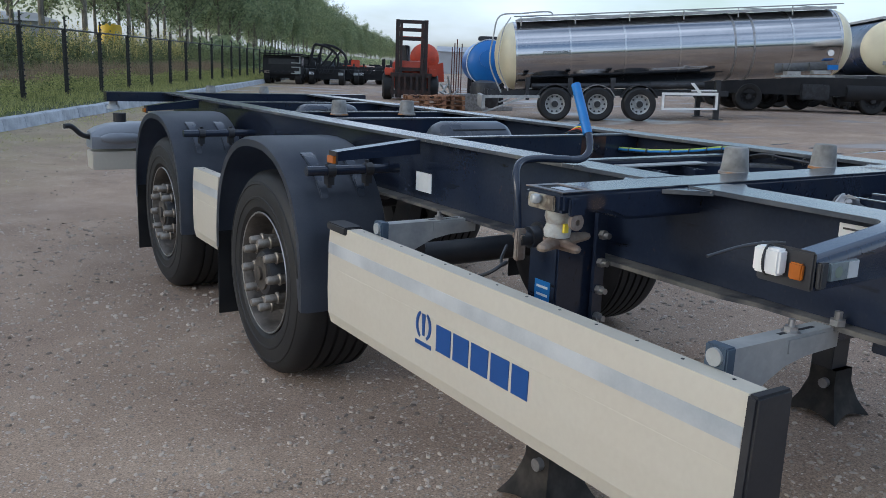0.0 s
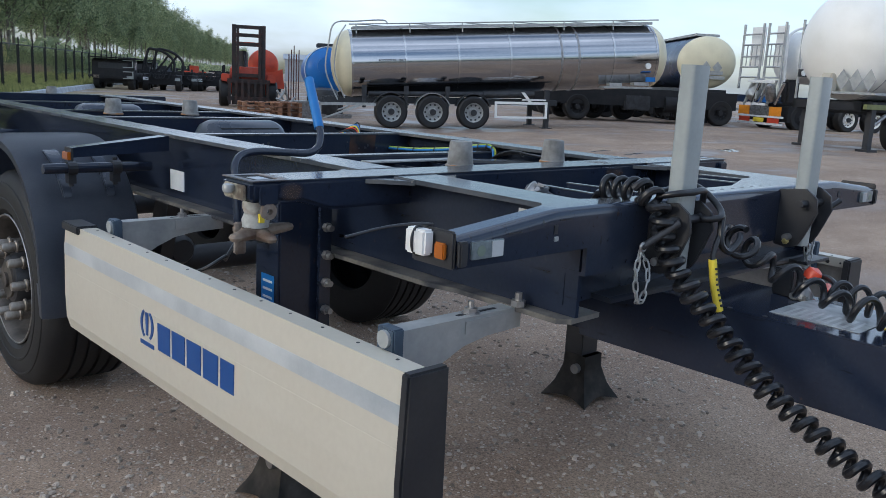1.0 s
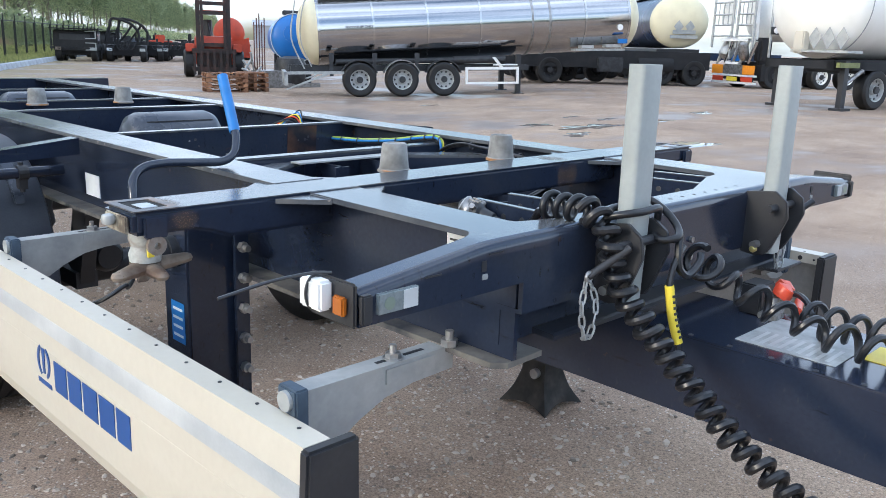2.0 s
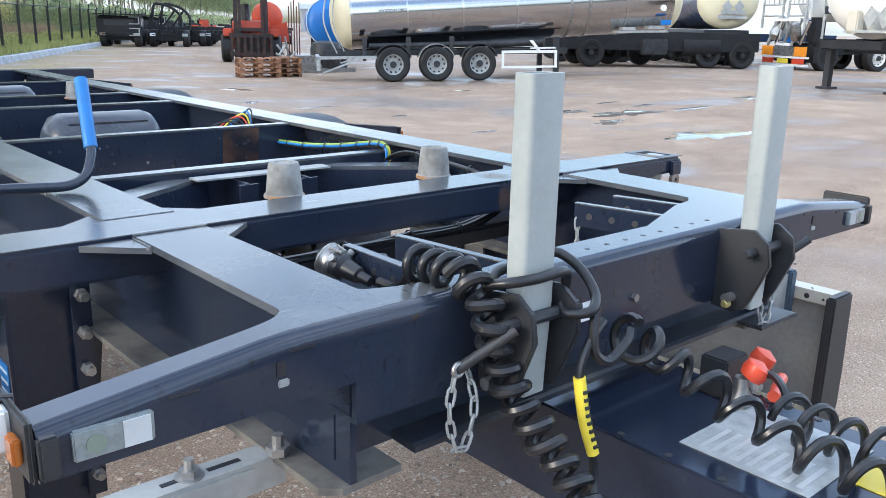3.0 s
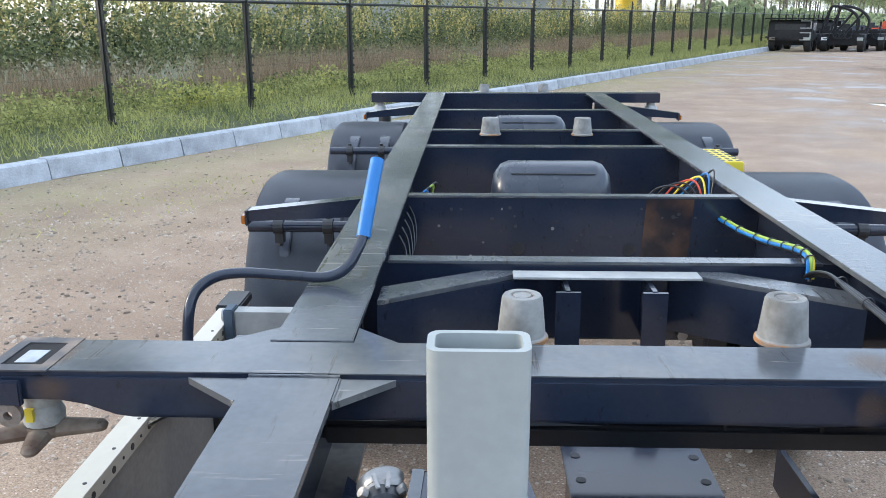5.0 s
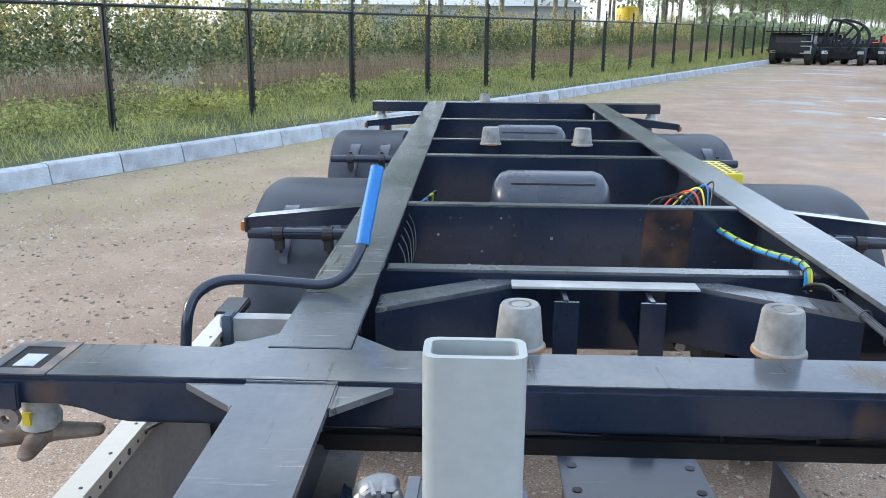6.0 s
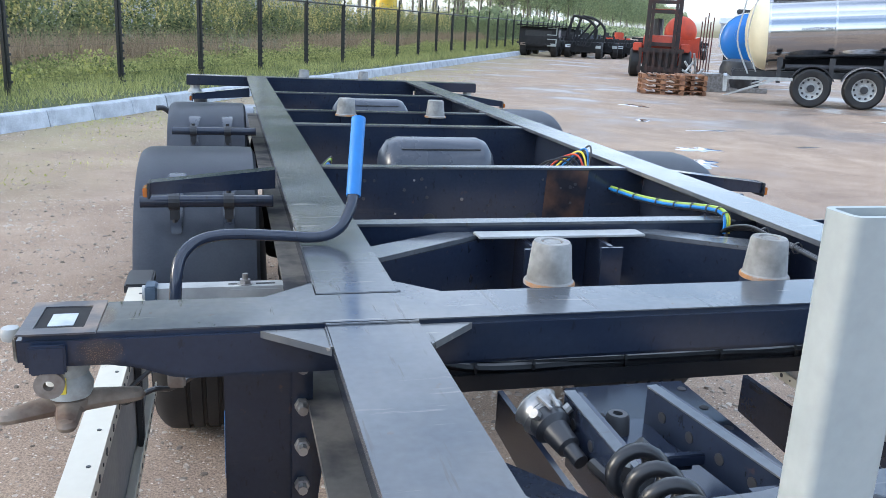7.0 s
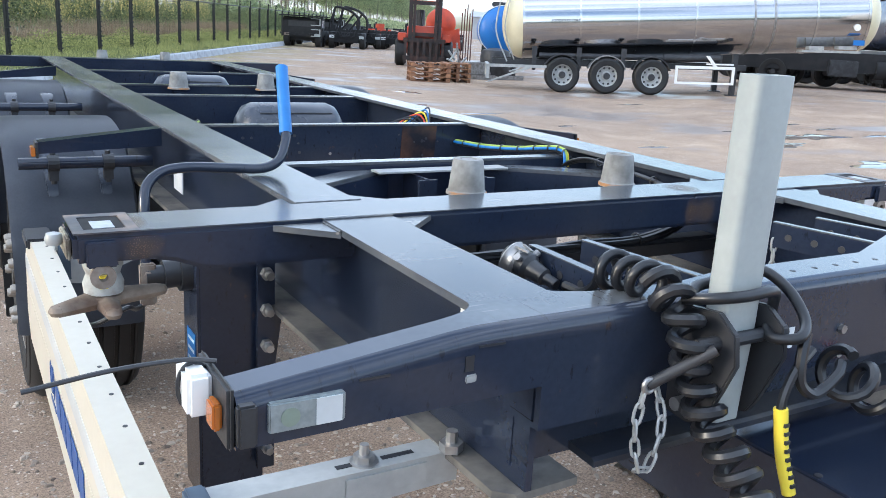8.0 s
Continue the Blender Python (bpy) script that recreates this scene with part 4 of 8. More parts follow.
def landing_leg(s):
    x, y0, y1 = s * 0.797, 0.345, 0.485
    yc, zg = 0.40, 0.072
    bm = boxes((x - 0.079, x + 0.079, y0, y1, 0.42, H - 0.115))
    leg = part("landing_leg", bm, NAVY, trailer, bevel=0.006)
    part("inner_tube", boxes((x - 0.058, x + 0.058, y0 + 0.02, y1 - 0.02, 0.20, 0.42)), BLACK, leg, bevel=0.004)
    bm = bmesh.new()
    rings = []
    for z, w, bow in ((0.215, 0.060, 0), (0.155, 0.062, 0), (0.112, 0.074, 0), (0.075, 0.086, 0.002), (0.042, 0.103, 0.006), (0.018, 0.118, 0.014), (0.0, 0.128, 0.024)):
        ring = []
        for k in range(32):
            q = 2 * math.pi * k / 32
            c_, s_ = math.cos(q), math.sin(q)
            m_ = max(abs(c_), abs(s_))
            side = 1 - (min(abs(c_), abs(s_)) / m_) ** 2        # 1 in the middle of a side, 0 at a corner
            ring.append(bm.verts.new((x + w * (1 - 0.18 * bow / 0.024 * side) * c_ / m_, yc + w * (1 - 0.18 * bow / 0.024 * side) * s_ / m_, zg + z + bow * side)))
        rings.append(ring)
    for p, q in zip(rings, rings[1:]):
        for k in range(32):
            bm.faces.new((p[k], p[(k + 1) % 32], q[(k + 1) % 32], q[k]))
    bm.faces.new(rings[0])
    bmesh.ops.solidify(bm, geom=bm.faces[:], thickness=0.006)
    part("foot", bm, FOOT, leg, "dirty black pressed-steel foot", smooth=True)
    part("foot_pin", rods(12, ((x - 0.085, yc - 0.02, 0.225), (x + 0.085, yc - 0.02, 0.225), 0.022)), STEEL, leg)
    xa, xb = sorted((s * 0.70, s * 0.742))
    bm = boxes((xa, xb, y0 - 0.028, y0 - 0.014, 0.50, H - 0.125))
    part("mounting_plate", bm, NAVY, leg)
    bm = bmesh.new()
    prism(bm, [(s * 0.645, 0.915), (s * 0.70, 0.915), (s * 0.70, 0.55), (s * 0.69, 0.55)], "y", y0 + 0.06, y0 + 0.07)
    part("gusset_plate", bm, NAVY, leg)
    for k in range(6):
        z = 0.56 + k * 0.09
        bm = bmesh.new()
        rod(bm, (s * 0.722, y0 - 0.028, z), (s * 0.722, y0 - 0.046, z), 0.0155, seg=6)
        rod(bm, (s * 0.722, y0 - 0.046, z), (s * 0.722, y0 - 0.064, z), 0.010, seg=8)
        part("bolt", bm, STEEL, leg)
    if s < 0:
        xo = x - 0.079
        bm = boxes((xo - 0.0016, xo - 0.0006, 0.370, 0.445, 0.735, 0.855))
        lb = part("blue_label", bm, BLUE, leg, "blue printed sticker")
        for k in range(4):
            part("text_bar", boxes((xo - 0.0022, xo - 0.0017, 0.380, 0.435, 0.752 + k * 0.026, 0.760 + k * 0.026)), LABEL, lb)
        rodm = rods(16, ((xo, 0.42, 1.0), (xo - 0.025, 0.42, 1.0), 0.045), ((xo - 0.02, 0.42, 1.0), (xo - 0.06, 0.42, 0.998), 0.034), ((xo - 0.05, 0.42, 0.998), (xo - 0.10, 0.42, 0.996), 0.024))
        part("gear_shaft", rodm, BLACK, leg, "dark gearbox shaft on the leg", smooth=True)
    return leg


[landing_leg(-1), landing_leg(1)]

CR = spline([(-0.972, 0.42, 0.955), (-0.972, 0.43, 1.04), (-0.968, 0.45, 1.15), (-0.955, 0.475, 1.20), (-0.915, 0.50, 1.226), (-0.85, 0.505, 1.234), (-0.75, 0.505, 1.229),
             (-0.668, 0.505, 1.226), (-0.622, 0.515, 1.245), (-0.597, 0.54, 1.285), (-0.588, 0.562, 1.31)], 6)
crank = part("winding_crank", sweep(bmesh.new(), CR, 0.0125, 12), NAVY, trailer, "bent dark steel winding crank with a blue grip", smooth=True)
bm = sweep(bmesh.new(), spline([(-0.5885, 0.561, 1.304), (-0.577, 0.612, 1.384), (-0.564, 0.667, 1.466)], 5), 0.0165, 14)
part("grip", bm, BLUE, crank, "bright blue plastic grip", smooth=True)
bm = boxes((-0.990, -0.954, 0.405, 0.425, 0.93, 1.03))
rod(bm, (-0.972, 0.40, 1.005), (-0.972, 0.445, 1.005), 0.013, seg=6)
part("crank_joint", bm, RUST, crank, "rusty flat crank joint with a hex bolt", bevel=0.004)
part("slack_cable", sweep(bmesh.new(), spline([(-0.88, 0.60, 0.93), (-0.93, 0.56, 0.90), (-0.985, 0.48, 0.90), (-1.02, 0.42, 0.925), (-1.08, 0.45, 0.885), (-1.10, 0.62, 0.83), (-1.05, 0.85, 0.80)], 6), 0.006, 8), HOSE, trailer, "black slack air line below the rail", smooth=True)


# --- cross members ---
def cross_member(y, z0, z1, t=0.01, lip=0.05, top=TOPS):
    bm = boxes((-0.628, 0.628, y, y + t, z0, z1 - 0.006))
    c = part("cross_member", bm, NAVY, trailer)
    bm = boxes((-0.559, 0.559, y - 0.004, y + lip, z1 - 0.008, z1))
    part("top_lip", bm, top, c, bevel=0.002)
    return c


DEEP_Y = 1.515
cross_member(0.805, 0.97, H - 0.03, lip=0.05)
deep = cross_member(DEEP_Y, 0.93, H - 0.004, lip=0.045)
cross_member(2.66, 0.96, H - 0.004, lip=0.06)
cross_member(3.28, 1.02, H - 0.006, lip=0.05)
cross_member(4.33, 0.98, H - 0.006, lip=0.06)
rnd = random.Random(4)
for k in range(26):
    x, z = rnd.uniform(-0.5, 0.5), rnd.uniform(0.98, H - 0.04)
    part("bolt_hole", rods(8, ((x, DEEP_Y - 0.0025, z), (x, DEEP_Y - 0.0005, z), rnd.choice((0.004, 0.005, 0.006)))), rnd.choice((BLACK, BLACK, STEEL)), deep)
for x in (-0.18, 0.2):
    part("cable_hole", rods(16, ((x, DEEP_Y - 0.0025, 1.02), (x, DEEP_Y - 0.0005, 1.02), 0.022)), BLACK, deep)
bm = bmesh.new()
prism(bm, [(0.24, 0.99), (0.40, 0.97), (0.41, H - 0.014), (0.25, H - 0.014)], "y", DEEP_Y - 0.0015, DEEP_Y - 0.0005)
part("brown_patch", bm, mat("brown_patch_tone", (0.080, 0.045, 0.032), 0.22, 0, 0.4, 9, 60, 0.05, second=(0.016, 0.016, 0.022), spread=(0.35, 0.6)), deep, "brown patch on the cross member")
# sloping braces and centre bracket in front of the first cross member
for s in (-1, 1):
    bm = bmesh.new()
    prism(bm, [(s * 0.559, 0.545), (s * 0.559, 0.655), (s * 0.31, 0.804), (s * 0.17, 0.804)], "z", H - 0.066, H - 0.054)
    b = part("corner_brace", bm, TOPS, trailer, bevel=0.002)
    bm = bmesh.new()
    prism(bm, [(s * 0.559, 0.545), (s * 0.555, 0.557), (s * 0.175, 0.799), (s * 0.17, 0.792)], "z", 1.0, H - 0.066)
    part("brace_web", bm, NAVY, b)
    part("stiffener", boxes((s * 0.105 - 0.006, s * 0.105 + 0.006, 0.66, 0.803, 0.99, H - 0.062)), NAVY, trailer)
    part("stiffener_lip", boxes((s * 0.105 - 0.03, s * 0.105 + 0.03, 0.65, 0.66, 0.99, H - 0.064)), NAVY, trailer)
    for k in range(3):
        part("bolt", rods(8, ((s * 0.212, 0.786, 0.985 + k * 0.062), (s * 0.212, 0.804, 0.985 + k * 0.062), 0.014)), STEEL, trailer)
bm = boxes((-0.235, 0.235, 0.725, 0.785, H - 0.055, H - 0.049))
part("bright_strip", bm, GALV, trailer, "bare metal strip on the bracket", bevel=0.001)
part("underbeam", boxes((-0.628, 0.628, 0.165, 0.235, 0.992, 1.040)), BLACK, trailer, bevel=0.010)

# rear beam
bm = boxes((-1.16, 1.16, 5.56, 5.68, H - 0.075, H - 0.004))
rb = part("rear_beam", bm, NAVY, trailer, bevel=0.004)
part("top_plate", boxes((-1.158, 1.158, 5.562, 5.678, H - 0.004, H)), TOPS, rb)
part("rear_member", boxes((-0.62, 0.62, 5.54, 5.558, 0.95, H - 0.03)), NAVY, trailer)
for s in (-1, 1):
    bm = bmesh.new()
    lathe(bm, [(0, H - 0.075), (0.035, H - 0.075), (0.035, H - 0.10), (0.05, H - 0.115), (0.055, H - 0.135), (0.0, H - 0.14)], pose(s * 1.10, 5.62, 0), 14)
    k = part("rear_twist_lock", bm, GALV, trailer, smooth=True)
    bm = bmesh.new()
    rod(bm, (s * 1.06, 5.60, H - 0.24), (s * 1.06, 5.60, H - 0.17), 0.05)
    part("rubber_buffer", bm, PLASTIC, trailer)


def outrigger(s, y, tip, z_tip):
    """A tapered arm from the rail with an amber marker on its end."""
    bm = bmesh.new()
    prism(bm, [(s * 0.712, H - 0.012), (s * tip, z_tip), (s * tip, z_tip - 0.032), (s * 0.712, H - 0.068)], "y", y, y + 0.006)
    prism(bm, [(s * 0.712, H - 0.006), (s * tip, z_tip + 0.006), (s * tip, z_tip), (s * 0.712, H - 0.012)], "y", y - 0.002, y + 0.06)
    o = part("outrigger", bm, NAVY, trailer)
    xa, xb = sorted((s * (tip + 0.0085), s * (tip + 0.022)))
    part("side_marker", boxes((xa, xb, y - 0.008, y + 0.05, z_tip - 0.040, z_tip - 0.010)), AMBER, o, "amber side marker lens", bevel=0.002)
    bm = boxes((*sorted((s * tip, s * (tip + 0.008))), y - 0.012, y + 0.062, z_tip - 0.045, z_tip + 0.007))
    part("end_plate", bm, PLASTIC, o, bevel=0.002)


for s in (-1, 1):
    outrigger(s, 1.46, 1.10, H - 0.055)
    outrigger(s, 4.60, 1.08, H - 0.06)


# --- axles, wheels, mudguards ---
HUBGREY = mat("greasy_grey_brown", (0.10, 0.085, 0.07), 0.6, 0.3, 0.4, 12, 60, 0.2, second=(0.04, 0.035, 0.03))
NUT = mat("dirty_nut_steel", (0.36, 0.33, 0.29), 0.5, 0.6, 0.3, 25, 90, 0.1, second=(0.20, 0.17, 0.14))


def wheel():
    """Built with its outer face towards -x at the origin of its own axes."""
    R = 0.50
    bm = bmesh.new()
    prof = [(0.292, -0.02), (0.30, 0.0), (0.318, 0.012), (0.322, 0.017), (0.335, 0.018), (0.36, 0.021), (0.363, 0.025), (0.372, 0.025), (0.375, 0.022), (0.40, 0.024), (0.43, 0.019), (0.433, 0.022), (0.442, 0.020), (0.445, 0.015), (0.455, 0.012), (0.478, -0.006), (0.495, -0.03), (R, -0.06)]
    for k in range(5):
        z = -0.06 - k * 0.058
        prof += [(R, z - 0.04), (R - 0.012, z - 0.043), (R - 0.012, z - 0.055), (R, z - 0.058)]
    prof += [(R, -0.36), (0.478, -0.385), (0.40, -0.405), (0.30, -0.39), (0.288, -0.36)]
    lathe(bm, prof, AX, 72)
    ty = part("wheel", bm, RUBBER, trailer, "worn black truck tyre on a steel rim", smooth=True)
    bm = bmesh.new()
    lathe(bm, [(0.293, -0.004), (0.298, 0.006), (0.290, 0.010), (0.280, 0.0), (0.272, -0.04), (0.262, -0.085), (0.25, -0.11), (0.215, -0.118), (0.205, -0.10), (0.12, -0.085), (0.118, -0.12), (0.0, -0.12)], AX, 56)
    rim = part("rim", bm, mat("dirty_rim", (0.13, 0.115, 0.10), 0.6, 0.4, 0.4, 8, 60, 0.2, second=(0.05, 0.045, 0.04)), ty, "dirty steel rim", smooth=True)
    bm = bmesh.new()
    lathe(bm, [(0.292, 0.007), (0.299, 0.009), (0.296, 0.013), (0.290, 0.011)], AX, 56, close=True)
    part("rim_edge", bm, STEEL, ty, "bright scuffed rim edge", smooth=True)
    bm = bmesh.new()
    lathe(bm, [(0.125, -0.085), (0.120, -0.02), (0.105, 0.012), (0.07, 0.02), (0.0, 0.02)], AX, 32)
    part("hub", bm, BLACK, ty, "dark greasy hub", smooth=True)
    for r, d in ((0.085, 0.026), (0.035, 0.038)):
        bm = bmesh.new()
        lathe(bm, [(r, 0.01), (r * 0.97, d), (0, d)], AX, 20)
        part("hub_cap", bm, HUBGREY, ty, smooth=True)
    nut = None
    for i in range(10):
        a = 2 * math.pi * (i + 0.3) / 10
        m = pose(0, 0.165 * math.cos(a), 0.165 * math.sin(a))
        if nut is None:
            bm = bmesh.new()
            lathe(bm, [(0.022, -0.10), (0.022, -0.015), (0.029, -0.012), (0.029, -0.004), (0.021, 0.0), (0.0205, 0.047), (0.016, 0.056), (0.0, 0.056)], AX, 12)
            nut = part("wheel_nut", bm, NUT, ty, "capped steel wheel nut", m=m, smooth=True)
        else:
            o = new("wheel_nut", nut.data)
            o.parent = ty
            o.matrix_basis = m
            tagged(o, "capped steel wheel nut")
    return ty


w0 = wheel()
spots = [(-1, AXLES[0]), (-1, AXLES[1]), (1, AXLES[0]), (1, AXLES[1])]
for i, (s, y) in enumerate(spots):
    m = pose(s * 1.13, y, 0.497, 24 + 31 * i, 0, 0 if s < 0 else 180)
    if i == 0:
        w0.matrix_basis = m
    else:
        copy_thing(w0, m)


def mudguard(s, yc):
    """A bent plastic shell over one wheel, with turned edges, a front apron and a rubber flap behind."""
    bm = bmesh.new()
    R, zc = 0.635, 0.52
    prof, xo, xi = [], 1.185, 0.755
    for k in range(27):
        a = radians(-4 + k * 184 / 26)
        c_, s_ = math.cos(a), math.sin(a)
        prof.append((yc - 0.58 * math.copysign(abs(c_) ** 0.84, c_), zc + R * math.copysign(abs(s_) ** 0.84, s_)))
    prof = [(prof[0][0] + 0.02, 0.60), *prof, (prof[-1][0] - 0.0, 0.55)]
    cols = [(xo + 0.0, -0.045), (xo + 0.002, -0.012), (xo - 0.022, 0.0), (xo - 0.08, 0.002), (xi + 0.05, 0.002), (xi + 0.012, 0.0), (xi, -0.02)]
    grid = []
    for i, (y, z) in enumerate(prof):
        n = Vector((0, y - yc, (z - zc))).normalized()
        grid.append([bm.verts.new((s * x, y + n.y * d, z + n.z * d)) for x, d in cols])
    for a, b in zip(grid, grid[1:]):
        for k in range(len(cols) - 1):
            bm.faces.new((a[k], a[k + 1], b[k + 1], b[k]))
    bmesh.ops.solidify(bm, geom=bm.faces[:], thickness=0.006)
    g = part("mudguard", bm, GUARD, trailer, "weathered grey-black plastic mudguard over the wheel", smooth=True)
    yb = prof[-1][0]
    xa, xb = sorted((s * 0.80, s * 1.18))
    part("mud_flap", boxes((xa, xb, yb - 0.012, yb + 0.0, 0.14, 0.60)), RUBBER, g, "black rubber mud flap", bevel=0.004)
    yf = prof[0][0]
    for x in (0.86, 1.04):
        bm = bmesh.new()
        ring = []
        for z, w, d in ((0.93, 0.018, -0.003), (0.96, 0.020, -0.016), (1.02, 0.022, -0.022), (1.07, 0.026, -0.026), (1.103, 0.032, -0.026), (1.110, 0.032, -0.003)):
            yy = yc - 0.58 * max(0.0, 1 - ((z - 0.52) / 0.635) ** 2.38) ** 0.42 - 0.004
            ring.append([bm.verts.new((s * x - w, yy + d, z)), bm.verts.new((s * x + w, yy + d, z)), bm.verts.new((s * x + w, yy + 0.02, z)), bm.verts.new((s * x - w, yy + 0.02, z))])
        for p, q in zip(ring, ring[1:]):
            for k in range(4):
                bm.faces.new((p[k], p[(k + 1) % 4], q[(k + 1) % 4], q[k]))
        bm.faces.new(ring[0][::-1]), bm.faces.new(ring[-1])
        part("guard_pocket", bm, AIRTANK, g, bevel=0.004)
    # tube that carries it, with clamps
    yt, zt = yc - 0.54, 1.060
    xa, xb = (s * 0.71, s * 1.15)
    tb = part("guard_tube", rods(18, ((xa, yt, zt), (xb, yt, zt), 0.021)), NAVY, trailer, "round steel tube carrying the mudguard", smooth=True)
    for x in (0.86, 1.04):
        bm = rods(14, ((s * x - 0.018, yt, zt), (s * x + 0.018, yt, zt), 0.029))
        box(bm, s * x - 0.015, s * x + 0.015, yt - 0.010, yt + 0.030, zt - 0.062, zt - 0.02)
        rod(bm, (s * x, yt + 0.01, zt - 0.075), (s * x, yt + 0.01, zt - 0.06), 0.010, seg=6)
        rod(bm, (s * x, yt + 0.01, zt + 0.022), (s * x, yt + 0.01, zt + 0.04), 0.010, seg=6)
        part("tube_clamp", bm, BLACK, tb)


for s in (-1, 1):
    for y in AXLES:
        mudguard(s, y)
for y in AXLES:
    part("axle", rods(16, ((-0.95, y, 0.5), (0.95, y, 0.5), 0.07)), BLACK, trailer, smooth=True)
    for s in (-1, 1):
        bm = bmesh.new()
        prism(bm, [(y - 0.55, 0.93), (y - 0.42, 0.93), (y - 0.30, 0.62), (y - 0.42, 0.55)], "x", s * 0.60 - 0.03, s * 0.60 + 0.03)
        box(bm, s * 0.60 - 0.045, s * 0.60 + 0.045, y - 0.42, y + 0.35, 0.53, 0.60)
        part("suspension_arm", bm, BLACK, trailer)
        bm = bmesh.new()
        lathe(bm, [(0.0, 0.0), (0.10, 0.0), (0.13, 0.05), (0.12, 0.12), (0.13, 0.2), (0.11, 0.27), (0.0, 0.28)], pose(s * 0.60, y + 0.28, 0.64), 20)
        part("air_bag", bm, RUBBER, trailer, smooth=True)
        bm = bmesh.new()
        lathe(bm, [(0.0, -0.09), (0.06, -0.09), (0.075, -0.06), (0.075, 0.05), (0.055, 0.08), (0.0, 0.08)], pose(s * 0.42, y - 0.16, 0.6, 90, 0, 0), 18)
        part("brake_chamber", bm, BLACK, trailer, smooth=True)


def air_tank(y, x0, x1, r, z):
    bm = bmesh.new()
    L = x1 - x0
    lathe(bm, [(0, 0), (r * 0.6, 0.012), (r * 0.9, 0.04), (r, 0.075), (r, L - 0.075), (r * 0.9, L - 0.04), (r * 0.6, L - 0.012), (0, L)], pose(x0, y, z) @ AXR, 36)
    t = part("air_tank", bm, AIRTANK, trailer, "black painted steel air tank", smooth=True)
    for q in (0.25, 0.75):
        bm = bmesh.new()
        lathe(bm, [(r + 0.001, -0.012), (r + 0.005, -0.012), (r + 0.005, 0.012), (r + 0.001, 0.012)], pose(x0 + L * q, y, z) @ AXR, 30, close=True)
    part("weld_seam", boxes((x0 + 0.08, x1 - 0.08, y - r * 0.7 - 0.004, y - r * 0.7 + 0.002, z + r * 0.7, z + r * 0.7 + 0.006)), PLASTIC, t)
    bm.free()


air_tank(2.10, -0.265, 0.225, 0.135, H - 0.115)
air_tank(3.92, -0.24, 0.24, 0.13, H - 0.125)


# --- side skirts ---
def skirt_profile():
    """Across section: outer face, chamfered bottom, inward top lip."""
    return [(1.155, 0.885), (1.162, 0.80), (1.166, 0.62), (1.163, 0.52), (1.150, 0.475), (1.140, 0.475), (1.148, 0.53), (1.150, 0.62), (1.146, 0.80), (1.140, 0.879), (1.100, 0.879), (1.100, 0.848), (1.096, 0.848), (1.096, 0.885)]


LINING = mat("dusty_grey_lining", (0.24, 0.24, 0.24), 0.6, 0.0, 0.3, 5.0, 60, 0.1, second=(0.31, 0.30, 0.28))


def skirt(s, y0, y1, front=True):
    bm = bmesh.new()
    pr = skirt_profile()
    prism(bm, [(s * x, z) for x, z in pr], "y", y0, y1)
    k = part("side_skirt", bm, CREAM, trailer, "cream painted aluminium side skirt panel with a silver reflective stripe")
    bm = bmesh.new()
    prism(bm, [(s * 1.1608, 0.812), (s * 1.1618, 0.800), (s * 1.1625, 0.766), (s * 1.1638, 0.766), (s * 1.1632, 0.800), (s * 1.1622, 0.812)], "y", y0 + 0.001, y1 - 0.001)
    part("reflective_stripe", bm, STRIPE, k, "silver-blue reflective stripe")
    # joint line between the two extrusions
    bm = bmesh.new()
    prism(bm, [(s * 1.1640, 0.712), (s * 1.1644, 0.709), (s * 1.1652, 0.709), (s * 1.1648, 0.712)], "y", y0 + 0.001, y1 - 0.001)
    part("panel_joint", bm, CREAM, k)
    part("inner_lining", boxes((*sorted((s * 1.126, s * 1.137)), y0 + 0.002, y1 - 0.002, 0.50, 0.870)), LINING, k, "dusty grey inner lining")
    bm = bmesh.new()
    prism(bm, [(s * 1.139, 0.478), (s * 1.100, 0.478), (s * 1.100, 0.512), (s * 1.104, 0.512), (s * 1.104, 0.482), (s * 1.139, 0.482)], "y", y0 + 0.002, y1 - 0.002)
    part("bottom_lip", bm, CREAM, k, "pale lower lip punched with holes")
    for zz in (0.864, 0.496):
        hx = s * (1.0945 if zz > 0.6 else 1.0985)
        for i in range(int((y1 - y0) / 0.05)):
            y = y0 + 0.025 + i * 0.05
            part("punched_hole", rods(8, ((hx, y, zz), (hx + s * 0.003, y, zz), 0.0085 if i % 2 else 0.004)), BLACK, k)
    n = int((y1 - y0) / 0.14)
    for i in range(n):
        y = y0 + 0.07 + i * (y1 - y0 - 0.14) / max(1, n - 1)
        part("rivet_hole", rods(8, ((s * 1.115, y, 0.8845), (s * 1.115, y, 0.8862), 0.0045)), BLACK, k)
    if front:
        bm = bmesh.new()
        xa = [(s * 1.166, 0.888), (s * 1.05, 0.888), (s * 1.045, 0.47), (s * 1.155, 0.455), (s * 1.174, 0.53), (s * 1.176, 0.64)]
        prism(bm, xa, "y", y0 - 0.03, y0 - 0.001)
        part("end_cap", bm, BLACK, k, "black plastic end cap", bevel=0.006)
        part("rear_cap", boxes((*sorted((s * 1.088, s * 1.168)), y1 - 0.15, y1 + 0.008, 0.862, 0.893)), BLACK, k, "black plastic cap on the rear corner", bevel=0.005)
    return k


SK_L = skirt(-1, -0.595, 1.40)
SK_R = skirt(1, -0.595, 1.40)
[skirt(s, 2.80, 3.25, False) for s in (-1, 1)]


